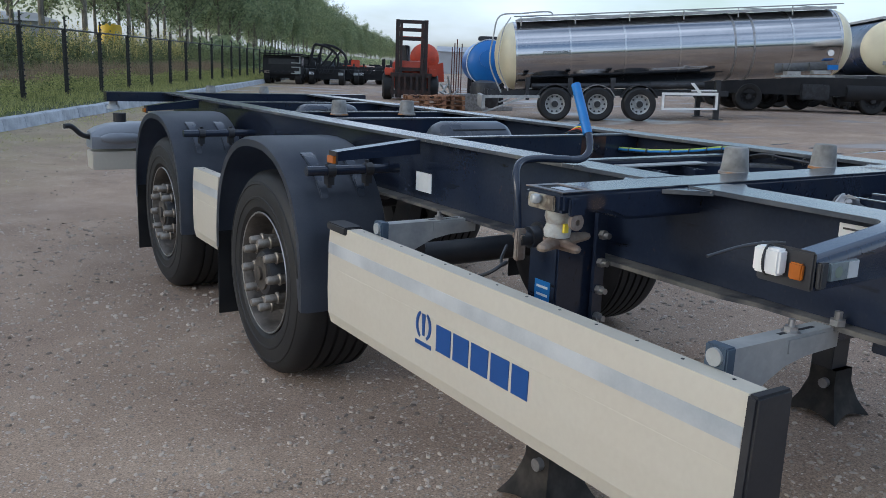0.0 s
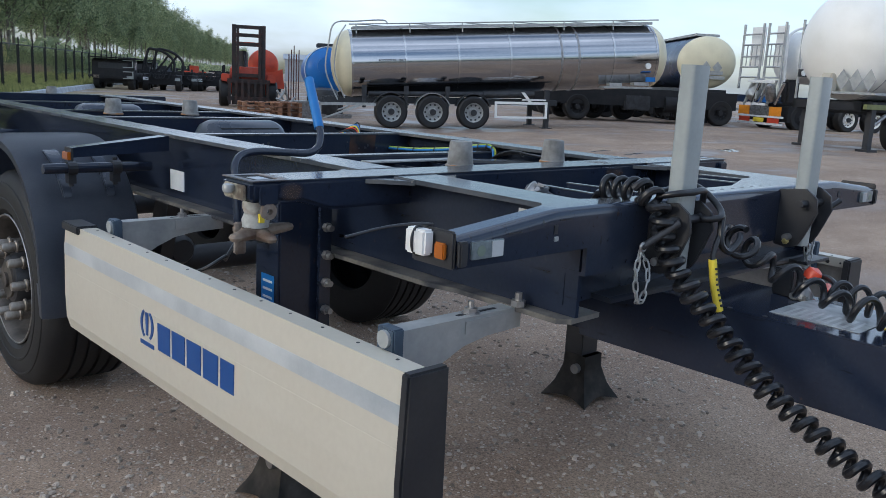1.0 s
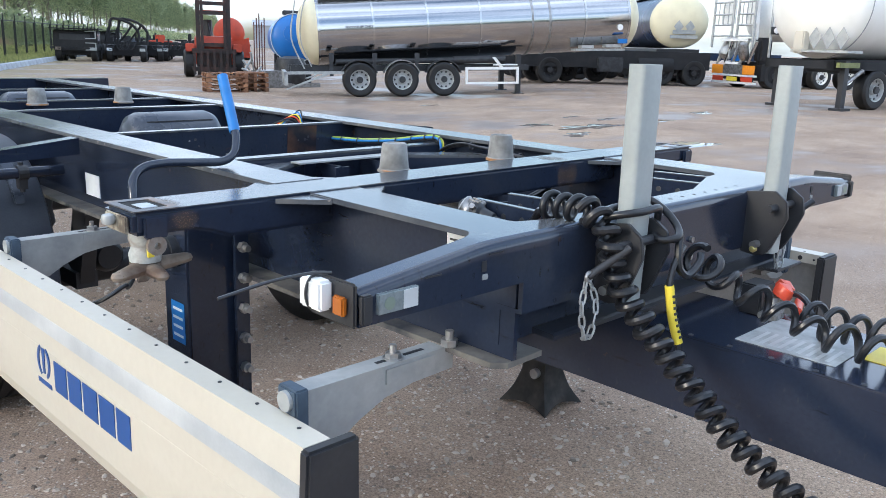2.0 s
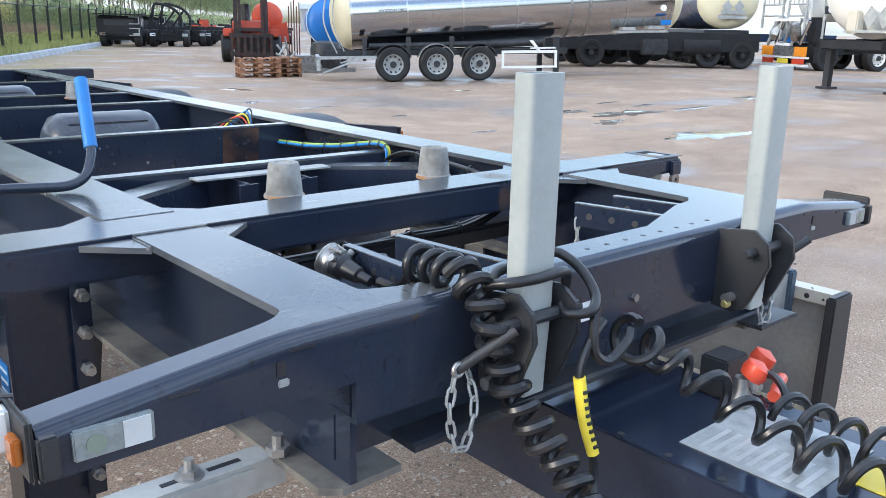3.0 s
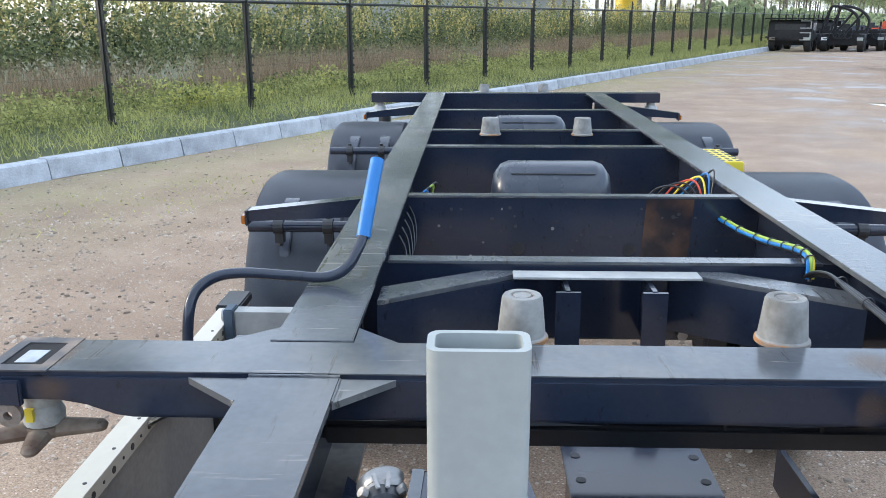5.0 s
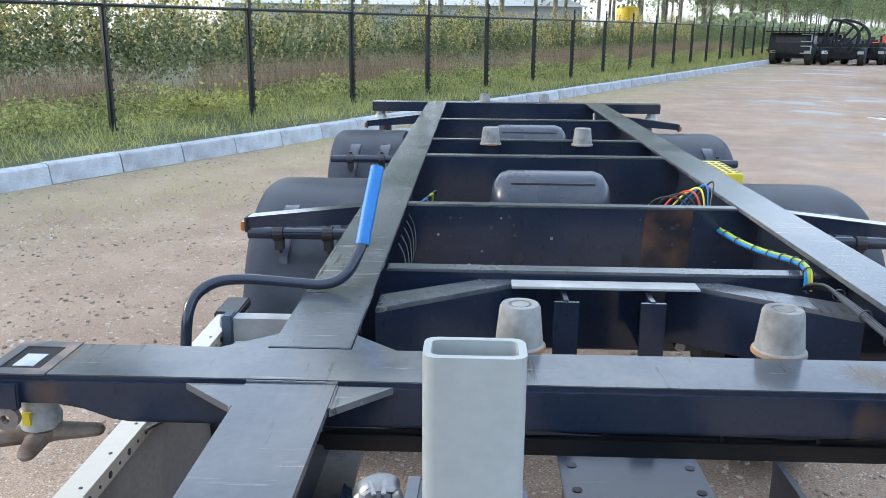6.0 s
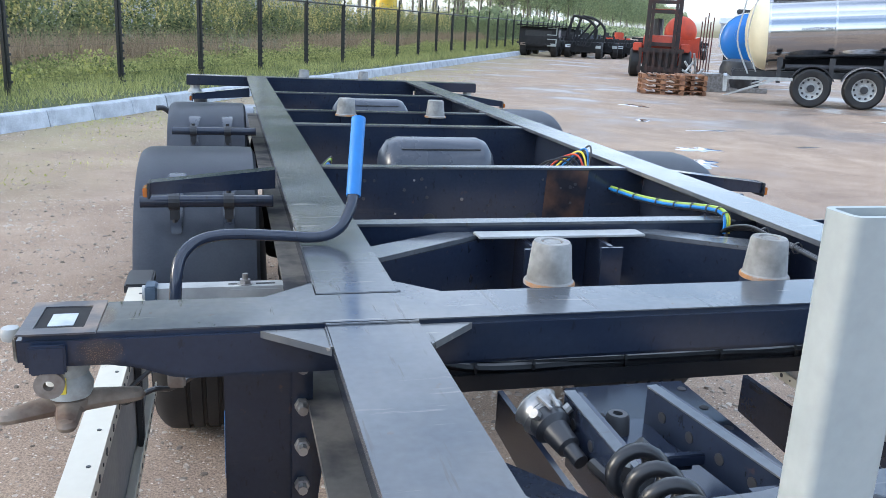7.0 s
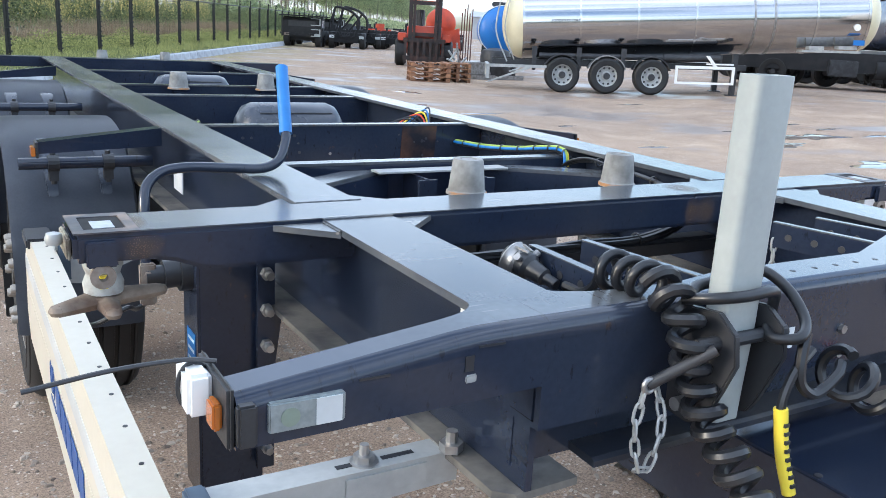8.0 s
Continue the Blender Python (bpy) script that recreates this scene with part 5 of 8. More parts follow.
def skirt_print(s, k):
    """Blue mark on the panel: a plain crown-like ring and five plain blocks."""
    bm = bmesh.new()
    def q(y, z, w, h, lean=0.0):
        x = s * 1.1672
        v = [bm.verts.new(p) for p in ((x, y, z), (x, y + w * s, z), (x, y + w * s + lean, z + h), (x, y + lean, z + h))]
        bm.faces.new(v)
    g = -1
    y = 0.575
    for w in (0.085, 0.085, 0.088, 0.088, 0.075):
        v0 = 0.612
        bmv = [(y, v0), (y - w, v0), (y - w, v0 + 0.088), (y, v0 + 0.088)]
        prism(bm, bmv, "x", s * 1.1655, s * 1.1675)
        part("print_block", bm, LOGO, k, "plain dark blue printed block")
        bm = bmesh.new()
        y -= w + 0.014
    cy, cz = 0.655, 0.668
    for sg in (-1, 1):
        arc = [(cy + sg * 0.048 * math.cos(radians(a)), cz + 0.052 * math.sin(radians(a)) + 0.005) for a in range(-60, 61, 15)]
        inn = [(cy + sg * 0.034 * math.cos(radians(a)), cz + 0.044 * math.sin(radians(a)) + 0.005) for a in range(60, -61, -15)]
        prism(bm, arc + inn, "x", s * 1.1655, s * 1.1675)
    prism(bm, [(cy - 0.007, cz - 0.03), (cy + 0.007, cz - 0.03), (cy + 0.010, cz + 0.045), (cy - 0.010, cz + 0.045)], "x", s * 1.1655, s * 1.1675)
    prism(bm, [(cy - 0.05, cz - 0.066), (cy + 0.05, cz - 0.066), (cy + 0.05, cz - 0.052), (cy - 0.05, cz - 0.052)], "x", s * 1.1655, s * 1.1675)
    part("print_emblem", bm, LOGO, k, "plain dark blue crown-shaped emblem")


skirt_print(-1, SK_L)
skirt_print(1, SK_R)


HEADCAST = mat("blue_grey_casting", (0.06, 0.09, 0.13), 0.6, 0, 0.3, 12, 60, 0.2)


def skirt_arm(s, y):
    """A grey pressed arm from under the rail out to a cast head by the skirt's upper lip; y is its front face."""
    bm = bmesh.new()
    pr = [(0.66, 0.921), (1.075, 0.921), (1.075, 0.79), (1.03, 0.785), (0.98, 0.795), (0.93, 0.825), (0.86, 0.855), (0.78, 0.868), (0.66, 0.872)]
    prism(bm, [(s * u, v) for u, v in pr], "y", y, y + 0.005)
    box(bm, *sorted((s * 0.66, s * 1.075)), y, y + 0.052, 0.921, 0.926)
    a = part("skirt_arm", bm, GALV, trailer, "light grey pressed steel skirt bracket")
    part("bracket_head", boxes((*sorted((s * 1.062, s * 1.094)), y - 0.012, y + 0.05, 0.80, 0.936)), HEADCAST, a, "blue-grey cast bracket head", bevel=0.004)
    bm = rods(16, ((s * 1.094, y + 0.018, 0.910), (s * 1.102, y + 0.018, 0.910), 0.021))
    part("end_bolt", bm, GALV, a)
    bm = bmesh.new()
    rod(bm, (s * 0.818, y + 0.026, 0.926), (s * 0.818, y + 0.026, 0.940), 0.017, seg=6)
    rod(bm, (s * 0.818, y + 0.026, 0.940), (s * 0.818, y + 0.026, 0.957), 0.008, seg=8)
    part("bolt", bm, STEEL, a)
    part("washer", rods(16, ((s * 0.818, y + 0.026, 0.9262), (s * 0.818, y + 0.026, 0.9285), 0.023)), STEEL, a)
    for u in (0.76, 0.838):
        part("slot", boxes((s * u - 0.028, s * u + 0.028, y + 0.020, y + 0.030, 0.9255, 0.9272)), BLACK, a)
    part("stiffener", boxes((*sorted((s * 0.72, s * 0.86)), y - 0.004, y - 0.0005, 0.885, 0.918)), GALV, a)


for s in (-1, 1):
    skirt_arm(s, -0.472)
    skirt_arm(s, 1.10)
    part("skirt_strut", boxes((*sorted((s * 1.106, s * 1.124)), 1.015, 1.05, 0.47, 0.87)), BLACK, trailer, bevel=0.003)
    bm = bmesh.new()
    rod(bm, (s * 0.676, -0.475, 0.93), (s * 0.676, -0.475, 0.945), 0.02, seg=6)
    rod(bm, (s * 0.676, -0.475, 0.945), (s * 0.676, -0.475, 0.965), 0.010, seg=8)
    part("flange_bolt", bm, STEEL, trailer)

# data plate on the rail web
part("data_plate", boxes((-0.6435, -0.6412, 1.47, 1.60, 0.965, 1.05)), LABEL, trailer, "small pale data plate riveted to the rail")
lbl = part("maker_label", boxes((-0.6435, -0.6412, -0.505, -0.425, 1.14, 1.175)), LABEL, trailer, "small pale label with a dark printed line")
part("text_bar", boxes((-0.6445, -0.6436, -0.495, -0.435, 1.160, 1.165)), BLACK, lbl)
part("text_bar", boxes((-0.6445, -0.6436, -0.495, -0.455, 1.148, 1.151)), STRIPE, lbl)


# ---- surroundings ----
def blob_leaves(rnd, n, place, size, bm=None):
    """n leaf-clump cards of two bent triangles, each at a place with a random turn."""
    vs, fs = [], []
    for _ in range(n):
        c, up = place(rnd)
        s = size * rnd.uniform(0.6, 1.4)
        a = Vector((rnd.gauss(0, 1), rnd.gauss(0, 1), rnd.gauss(0, 1))).normalized()
        b = a.cross(Vector((rnd.gauss(0, 1), rnd.gauss(0, 1), rnd.gauss(0, 1)))).normalized()
        nrm = a.cross(b) * s * 0.25
        i = len(vs)
        vs += [c - a * s * 0.55, c + b * s * 0.34 + nrm, c + a * s * 0.6, c - b * s * 0.34 + nrm]
        fs += [(i, i + 1, i + 2), (i, i + 2, i + 3)]
    return vs, fs


def leaf_object(name, vs, fs, material, parent=None, m=None, label=""):
    me = bpy.data.meshes.new(name)
    me.from_pydata([tuple(v) for v in vs], [], fs)
    me.materials.append(material)
    ob = new(name, me)
    if parent:
        ob.parent = parent
    if m is not None:
        ob.matrix_basis = m
    if label:
        tagged(ob, label)
    return ob


def poplar(seed, height, radius, base):
    rnd = random.Random(seed)
    t = thing("poplar_tree", "tall slender poplar tree with a dense green crown", "tree", group="row of poplars behind the fence")
    bm = sweep(bmesh.new(), spline([(0, 0, 0), (0.05, 0.04, height * 0.3), (0.02, -0.08, height * 0.65), (0, 0, height * 0.96)], 4), 0.14, 9)
    for v in bm.verts:
        k = 1 - 0.88 * v.co.z / height
        v.co.x, v.co.y = v.co.x * k, v.co.y * k
    limbs = []
    for i in range(26):
        z = base * 0.8 + (height * 0.86 - base) * i / 26
        a = rnd.uniform(0, 6.28)
        L = radius * rnd.uniform(0.6, 1.0) * (1 - 0.6 * (z / height) ** 2)
        e = (L * math.cos(a), L * math.sin(a), z + L * rnd.uniform(0.8, 1.5))
        limbs.append(e)
        rod(bm, (0, 0, z), e, 0.045, 0.012, 5)
    part("trunk", bm, BARK, t, smooth=True)
    knots = []
    for e in limbs:
        for _ in range(5):
            f = rnd.uniform(0.35, 1.05)
            knots.append(Vector((e[0] * f, e[1] * f, e[2] + rnd.uniform(-0.9, 0.9))))
    for _ in range(40):
        z = rnd.uniform(base, height)
        r = radius * (math.sin(math.pi * min(1, (z - base + 1.2) / (height - base + 1.6))) ** 0.6) * rnd.uniform(0.5, 1)
        a = rnd.uniform(0, 6.28)
        knots.append(Vector((r * math.cos(a), r * math.sin(a), z)))

    def place(q):
        k = q.choice(knots)
        return k + Vector((q.gauss(0, 0.42), q.gauss(0, 0.42), q.gauss(0, 0.5))), None
    vs, fs = blob_leaves(rnd, 6500, place, 0.25)
    leaf_object("crown", vs, fs, LEAF, t)
    return t


def tree_line(x, off):
    """The rows follow the fence, then swing out across the end of the yard."""
    return off - 26 * (max(0.0, x - 100) / 490) ** 1.6


protos = [poplar(11, 16.5, 2.3, 4.4), poplar(12, 18.0, 2.6, 5.0), poplar(13, 15.2, 2.4, 4.0)]
rnd = random.Random(5)
spots_t = []
for row, off in ((0, 9.5), (1, 14.0), (2, 21.0)):
    x = (17.0, 20.5, 60.0)[row]
    while x < 700:
        spots_t.append((x + rnd.uniform(-0.8, 0.8), tree_line(x, off) + rnd.uniform(-0.8, 0.8)))
        x += 6.0 + row * 0.8 + (x * 0.012 if x < 170 else x * 0.05)
for x in (-13, -4.5, 2.0, 7.5):
    spots_t.append((x, 15.5 + rnd.uniform(-1, 1)))
for i, (x, y) in enumerate(spots_t):
    k = rnd.uniform(0.85, 1.15)
    m = FENCE_M @ pose(x, y, 0.15, 0, 0, rnd.uniform(0, 360)) @ Matrix.Diagonal((k, k, k, 1))
    if i < 3:
        protos[i].matrix_basis = m
    else:
        copy_thing(protos[i % 3], FENCE_M @ pose(x, y, 0.15, 0, 0, rnd.uniform(0, 360)))

# hedge, shrubs and long grass along the fence
rnd = random.Random(8)
SHRUBS = []
x = -20.0
while x < 95:
    for row in range(2):
        h = 1.8 + 0.8 * noise.noise((x * 0.23, 1.7 + row, 0)) + rnd.uniform(-0.3, 0.35) + 0.3 * row
        SHRUBS.append((x + rnd.uniform(-0.4, 0.4), 5.0 + 1.5 * row + rnd.uniform(-0.5, 0.5), h, rnd.uniform(0.55, 0.95)))
    x += rnd.uniform(0.55, 1.0) * (1 + max(0, x) * 0.012)


def hedge_place(q):
    """A leaf clump near the skin of one of the shrubs."""
    cx, cy, h, r = SHRUBS[int(len(SHRUBS) * q.random() ** 1.25)]
    a, e = q.uniform(0, 6.28), q.uniform(-0.5, 1.0)
    k = q.uniform(0.45, 1.06) ** 0.7 * (1 + 0.16 * math.sin(3 * a + cx) + 0.12 * math.sin(5 * e + cy * 3))
    c = math.sqrt(max(0.0, 1 - e * e))
    return Vector((cx + r * k * c * math.cos(a), cy + r * k * c * math.sin(a), 0.25 + h * (0.45 + 0.55 * e * k))), None


vs, fs = blob_leaves(rnd, 150000, hedge_place, 0.085)
ob = leaf_object("hedge", vs, fs, HEDGE, None, FENCE_M)
tagged(ob, "overgrown green hedge and shrubs behind the fence", "hedge", kind="stuff")
# leaves that stick out of the hedge, coloured golden to stand for low sun
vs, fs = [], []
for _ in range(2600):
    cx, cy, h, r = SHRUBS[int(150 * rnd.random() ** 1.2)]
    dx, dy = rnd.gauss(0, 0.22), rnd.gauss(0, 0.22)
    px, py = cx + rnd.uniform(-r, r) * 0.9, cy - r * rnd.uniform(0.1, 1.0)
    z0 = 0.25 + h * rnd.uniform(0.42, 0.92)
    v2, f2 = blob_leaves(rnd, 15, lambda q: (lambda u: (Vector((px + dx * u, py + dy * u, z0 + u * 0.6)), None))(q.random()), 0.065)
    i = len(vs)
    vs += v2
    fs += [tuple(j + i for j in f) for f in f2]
tagged(leaf_object("sunlit_hedge_tops", vs, fs, SUNLEAF, None, FENCE_M), "upper hedge leaves coloured golden as if sunlit", "shrub shoots", kind="stuff")


def thicket_place(q):
    x = 70 + 480 * q.random() ** 1.6
    top = 2.6 + 1.2 * noise.noise((x * 0.15, 2, 5))
    return Vector((x, tree_line(x, 8.5) + q.gauss(0, 1.6), 0.1 + top * q.random())), None


vs, fs = blob_leaves(rnd, 9000, thicket_place, 0.75)
tagged(leaf_object("thicket", vs, fs, LEAF, None, FENCE_M), "dense dark undergrowth beneath the far poplars", "undergrowth", kind="stuff")


def low_place(q):
    u = q.random() ** 1.3
    x = -19 + u * 80
    y = 0.3 + q.random() * 2.0
    h = 0.34 + 0.5 * noise.noise((x * 0.5, y * 0.7, 9))
    return Vector((x, y, 0.25 + max(0.08, h) * q.random())), None


vs, fs = blob_leaves(rnd, 60000, low_place, 0.058)
ob = leaf_object("low_weeds", vs, fs, GRASS, None, FENCE_M)
tagged(ob, "tangled low green weeds beyond the fence", "weeds", kind="stuff")


def yellow_place(q):
    cx = q.choice((-0.9, -0.5, -0.5, -0.1, 0.4, 0.8, 1.0, 3.4))
    return Vector((q.gauss(cx, 0.16), q.gauss(0.9, 0.2), 0.3 + abs(q.gauss(0, 0.20)))), None


vs, fs = blob_leaves(rnd, 750, yellow_place, 0.075)
ob = leaf_object("yellow_weeds", vs, fs, YLEAF, None, FENCE_M)
tagged(ob, "bright yellow-green broad-leaved weeds by the fence", "weeds", kind="stuff")
vs, fs = [], []
for _ in range(80000):
    u = rnd.random() ** 1.4
    x, y = -19 + u * 75, rnd.uniform(-1.25, 2.7)
    if y < -0.9 and rnd.random() < 0.5:
        continue
    zb = 0.21 + 0.05 * (y + 1.3)
    h = rnd.uniform(0.08, 0.30) * (0.6 + 0.8 * abs(noise.noise((x * 0.6, y, 2))))
    a = rnd.uniform(0, 6.28)
    dx, dy, w = math.cos(a), math.sin(a), 0.005 + 0.010 * u
    bx, by = rnd.gauss(0, 0.07), rnd.gauss(0, 0.07)
    i = len(vs)
    vs += [(x - dx * w, y - dy * w, zb), (x + dx * w, y + dy * w, zb), (x + bx, y + by, zb + h)]
    fs.append((i, i + 1, i + 2))
dv, df = [], []
for _ in range(42000):
    u = rnd.random() ** 1.4
    x, y = -19 + u * 70, rnd.gauss(3.1, 0.38)
    if noise.noise((x * 0.35, y * 0.5, 21)) < rnd.uniform(-0.5, 0.15):
        continue
    zb, h, a = 0.34, rnd.uniform(0.30, 0.95), rnd.uniform(0, 6.28)
    dx, dy, w = math.cos(a), math.sin(a), 0.004 + 0.008 * u
    i = len(dv)
    dv += [(x - dx * w, y - dy * w, zb), (x + dx * w, y + dy * w, zb), (x + rnd.gauss(0, 0.22), y + rnd.gauss(0, 0.22), zb + h)]
    df.append((i, i + 1, i + 2))
tagged(leaf_object("dead_grass", dv, df, DEADGRASS, None, FENCE_M), "dry brown dead grass between verge and hedge", "grass", kind="stuff")
ob = leaf_object("grass", vs, fs, GRASS, None, FENCE_M)
tagged(ob, "long green grass on the verge by the kerb", "grass", kind="stuff")

# thin moss and seedlings on the dirt in front of the kerb
vs, fs = [], []
for _ in range(14000):
    x, y = rnd.uniform(-18, 22), -1.58 - 2.6 * rnd.random() ** 2.0
    if noise.noise((x * 0.5, y * 0.7, 12)) + 0.25 * noise.noise((x * 2.5, y * 2.5, 2)) < rnd.uniform(-0.15, 0.35):
        continue
    q = FENCE_M @ Vector((x, y, 0))
    h, a, w = rnd.uniform(0.008, 0.035), rnd.uniform(0, 6.28), rnd.uniform(0.004, 0.010)
    i = len(vs)
    vs += [(q.x - math.cos(a) * w, q.y - math.sin(a) * w, 0), (q.x + math.cos(a) * w, q.y + math.sin(a) * w, 0), (q.x + rnd.gauss(0, 0.02), q.y + rnd.gauss(0, 0.02), h)]
    fs.append((i, i + 1, i + 2))
tagged(leaf_object("moss", vs, fs, YLEAF), "thin yellow-green moss and seedlings on the dirt", "moss", kind="stuff")

# loose gravel on the yard
rnd = random.Random(21)
vs, fs = [], []


def stone(x, y, s):
    """A flattened lump: a wide foot ring, a smaller upper ring and a cap."""
    i, t, z = len(vs), rnd.uniform(0, 6.28), lie(x, y)
    a, b, h = s * rnd.uniform(0.9, 1.5), s * rnd.uniform(0.6, 1.0), s * rnd.uniform(0.35, 0.8)
    ct, st = math.cos(t), math.sin(t)
    for k, zz in ((1.0, 0.0), (rnd.uniform(0.5, 0.8), h)):
        for j in range(5):
            q = j * 1.2566 + rnd.uniform(-0.3, 0.3)
            u, v = a * k * math.cos(q), b * k * math.sin(q)
            vs.append((x + u * ct - v * st, y + u * st + v * ct, z + zz * rnd.uniform(0.8, 1.1)))
    fs.extend((i + j, i + (j + 1) % 5, i + 5 + (j + 1) % 5, i + 5 + j) for j in range(5))
    fs.append((i + 5, i + 6, i + 7, i + 8, i + 9))


SIZES = (0.0025, 0.003, 0.003, 0.0035, 0.004, 0.005, 0.006, 0.008, 0.011)
for _ in range(42000):
    d = 0.4 + 7.5 * rnd.random() ** 1.1
    a = rnd.uniform(radians(20), radians(190))
    x, y = -1.7 + d * math.cos(a), -1.2 + d * math.sin(a)
    stone(x, y, rnd.choice(SIZES) * (1 + 0.06 * d) * (1.25 if noise.noise((x * 0.7, y * 0.7, 6)) > 0.12 else 1.0))
for _ in range(7000):
    # more stones and grit along the foot of the kerb
    q = FENCE_M @ Vector((rnd.uniform(-17, 14), -1.62 - 3.6 * rnd.random() ** 1.8, 0))
    stone(q.x, q.y, rnd.choice((0.003, 0.005, 0.007, 0.010, 0.015)))
STONES = leaf_mat("gravel_stones", (0.12, 0.094, 0.075), (0.54, 0.46, 0.38), 0.0)
tagged(leaf_object("gravel", vs, fs, STONES), "loose pale and brown gravel stones on the dirt", "gravel", kind="stuff")


WATER = mat("muddy_water", (0.16, 0.13, 0.11), 0.05, 0.0, 0.2, 1.0, 9, 0.01, rvar=0.02)


def puddle(x, y, rx, ry, seed):
    """A thin film of water with a ragged shore, lying on the slope of the yard."""
    rn = random.Random(seed)
    bm = bmesh.new()
    n, ph = 40, rn.uniform(0, 6.28)
    rings = []
    for k in (0.0, 0.5, 1.0):
        ring = []
        for i in range(n):
            a = 2 * math.pi * i / n
            r = k * (1 + 0.32 * math.sin(2 * a + ph) + 0.22 * math.sin(5 * a + 2 * ph) + 0.12 * math.sin(9 * a + 3 * ph))
            px, py = x + rx * r * math.cos(a), y + ry * r * math.sin(a)
            ring.append(bm.verts.new((px, py, lie(px, py) + (0.007 if k < 1 else 0.001))))
        rings.append(ring)
    for p, q in zip(rings[1:], rings[2:]):
        for i in range(n):
            bm.faces.new((p[i], p[(i + 1) % n], q[(i + 1) % n], q[i]))
    bm.faces.new(rings[1])
    for v in rings[0]:
        bm.verts.remove(v)
    tagged(part("puddle", bm, WATER, smooth=True), "shallow muddy rain puddle on the dirt", "puddle", kind="structure")


SPOTS = [(10.0, 5.2, 0.62, 0.42), (11.5, 7.9, 0.55, 0.42), (11.1, 8.9, 0.35, 0.2), (10.3, 7.3, 0.32, 0.22), (13.0, 7.4, 0.45, 0.14), (12.9, 8.5, 0.25, 0.12), (15.4, 7.7, 0.38, 0.2), (12.9, 9.4, 0.25, 0.10),
         (13.1, 14.1, 0.35, 0.15), (8.3, 10.5, 0.2, 0.10), (7.95, 7.9, 0.24, 0.08), (6.08, 10.15, 0.26, 0.30), (5.38, 8.85, 0.26, 0.34), (8.5, 17.1, 0.28, 0.3), (7.15, 14.0, 0.2, 0.2), (7.8, 12.5, 0.48, 0.10)]
for i, (x, y, rx, ry) in enumerate(SPOTS):
    puddle(x, y, rx, ry, 40 + i)


def truck_wheel(parent, m, R=0.49, paint=None):
    bm = bmesh.new()
    lathe(bm, [(0.28, 0.0), (0.34, 0.02), (0.44, 0.02), (R, -0.03), (R, -0.30), (0.44, -0.34), (0.28, -0.33)], AX, 36)
    w = part("wheel", bm, RUBBER, parent, "black truck tyre", m=m, smooth=True)
    bm = bmesh.new()
    lathe(bm, [(0.285, 0.0), (0.29, 0.012), (0.27, 0.0), (0.25, -0.07), (0.20, -0.10), (0.13, -0.10), (0.115, -0.02), (0.0, -0.015)], AX, 30)
    part("rim", bm, paint or GALV, w, "light metal rim", smooth=True)
    hole = None
    for i in range(10):
        a = 2 * math.pi * i / 10
        hm = pose(0, 0.225 * math.cos(a), 0.225 * math.sin(a))
        if hole is None:
            hole = part("rim_hole", rods(8, ((0.074, 0, 0), (0.069, 0, 0), 0.032)), BLACK, w, m=hm)
        else:
            o = new("rim_hole", hole.data)
            o.parent, o.matrix_basis = w, hm
    part("hub", lathe(bmesh.new(), [(0.10, -0.03), (0.09, 0.03), (0, 0.035)], AX, 20), BLACK, w, smooth=True)
    return w


FACE = pose(0, 0, 0, 0, 0, 90)       # a wheel whose outer side looks towards -y


def barrel(name, parent, m, r, L, material, dish, dish_mat, ry=1.0, label=""):
    """A tank barrel along local x with domed ends."""
    bm = lathe(bmesh.new(), [(r, 0), (r, L)], m @ AXR, 64)
    if ry != 1.0:
        inv = m.inverted()
        for v in bm.verts:
            q = inv @ v.co
            v.co = m @ Vector((q.x, q.y * ry, q.z))
    b = part(name, bm, material, parent, label, smooth=True)
    for end in (0, 1):
        pr = [(r * math.cos(radians(a)), dish * math.sin(radians(a))) for a in range(0, 91, 10)]
        mm = m @ (pose(L, 0, 0) @ AXR if end else AX)
        bm = lathe(bmesh.new(), pr, mm, 64)
        if ry != 1.0:
            inv = m.inverted()
            for v in bm.verts:
                q = inv @ v.co
                v.co = m @ Vector((q.x, q.y * ry, q.z))
        part("dished_end", bm, dish_mat, b, "pale domed tank end", smooth=True)
    return b


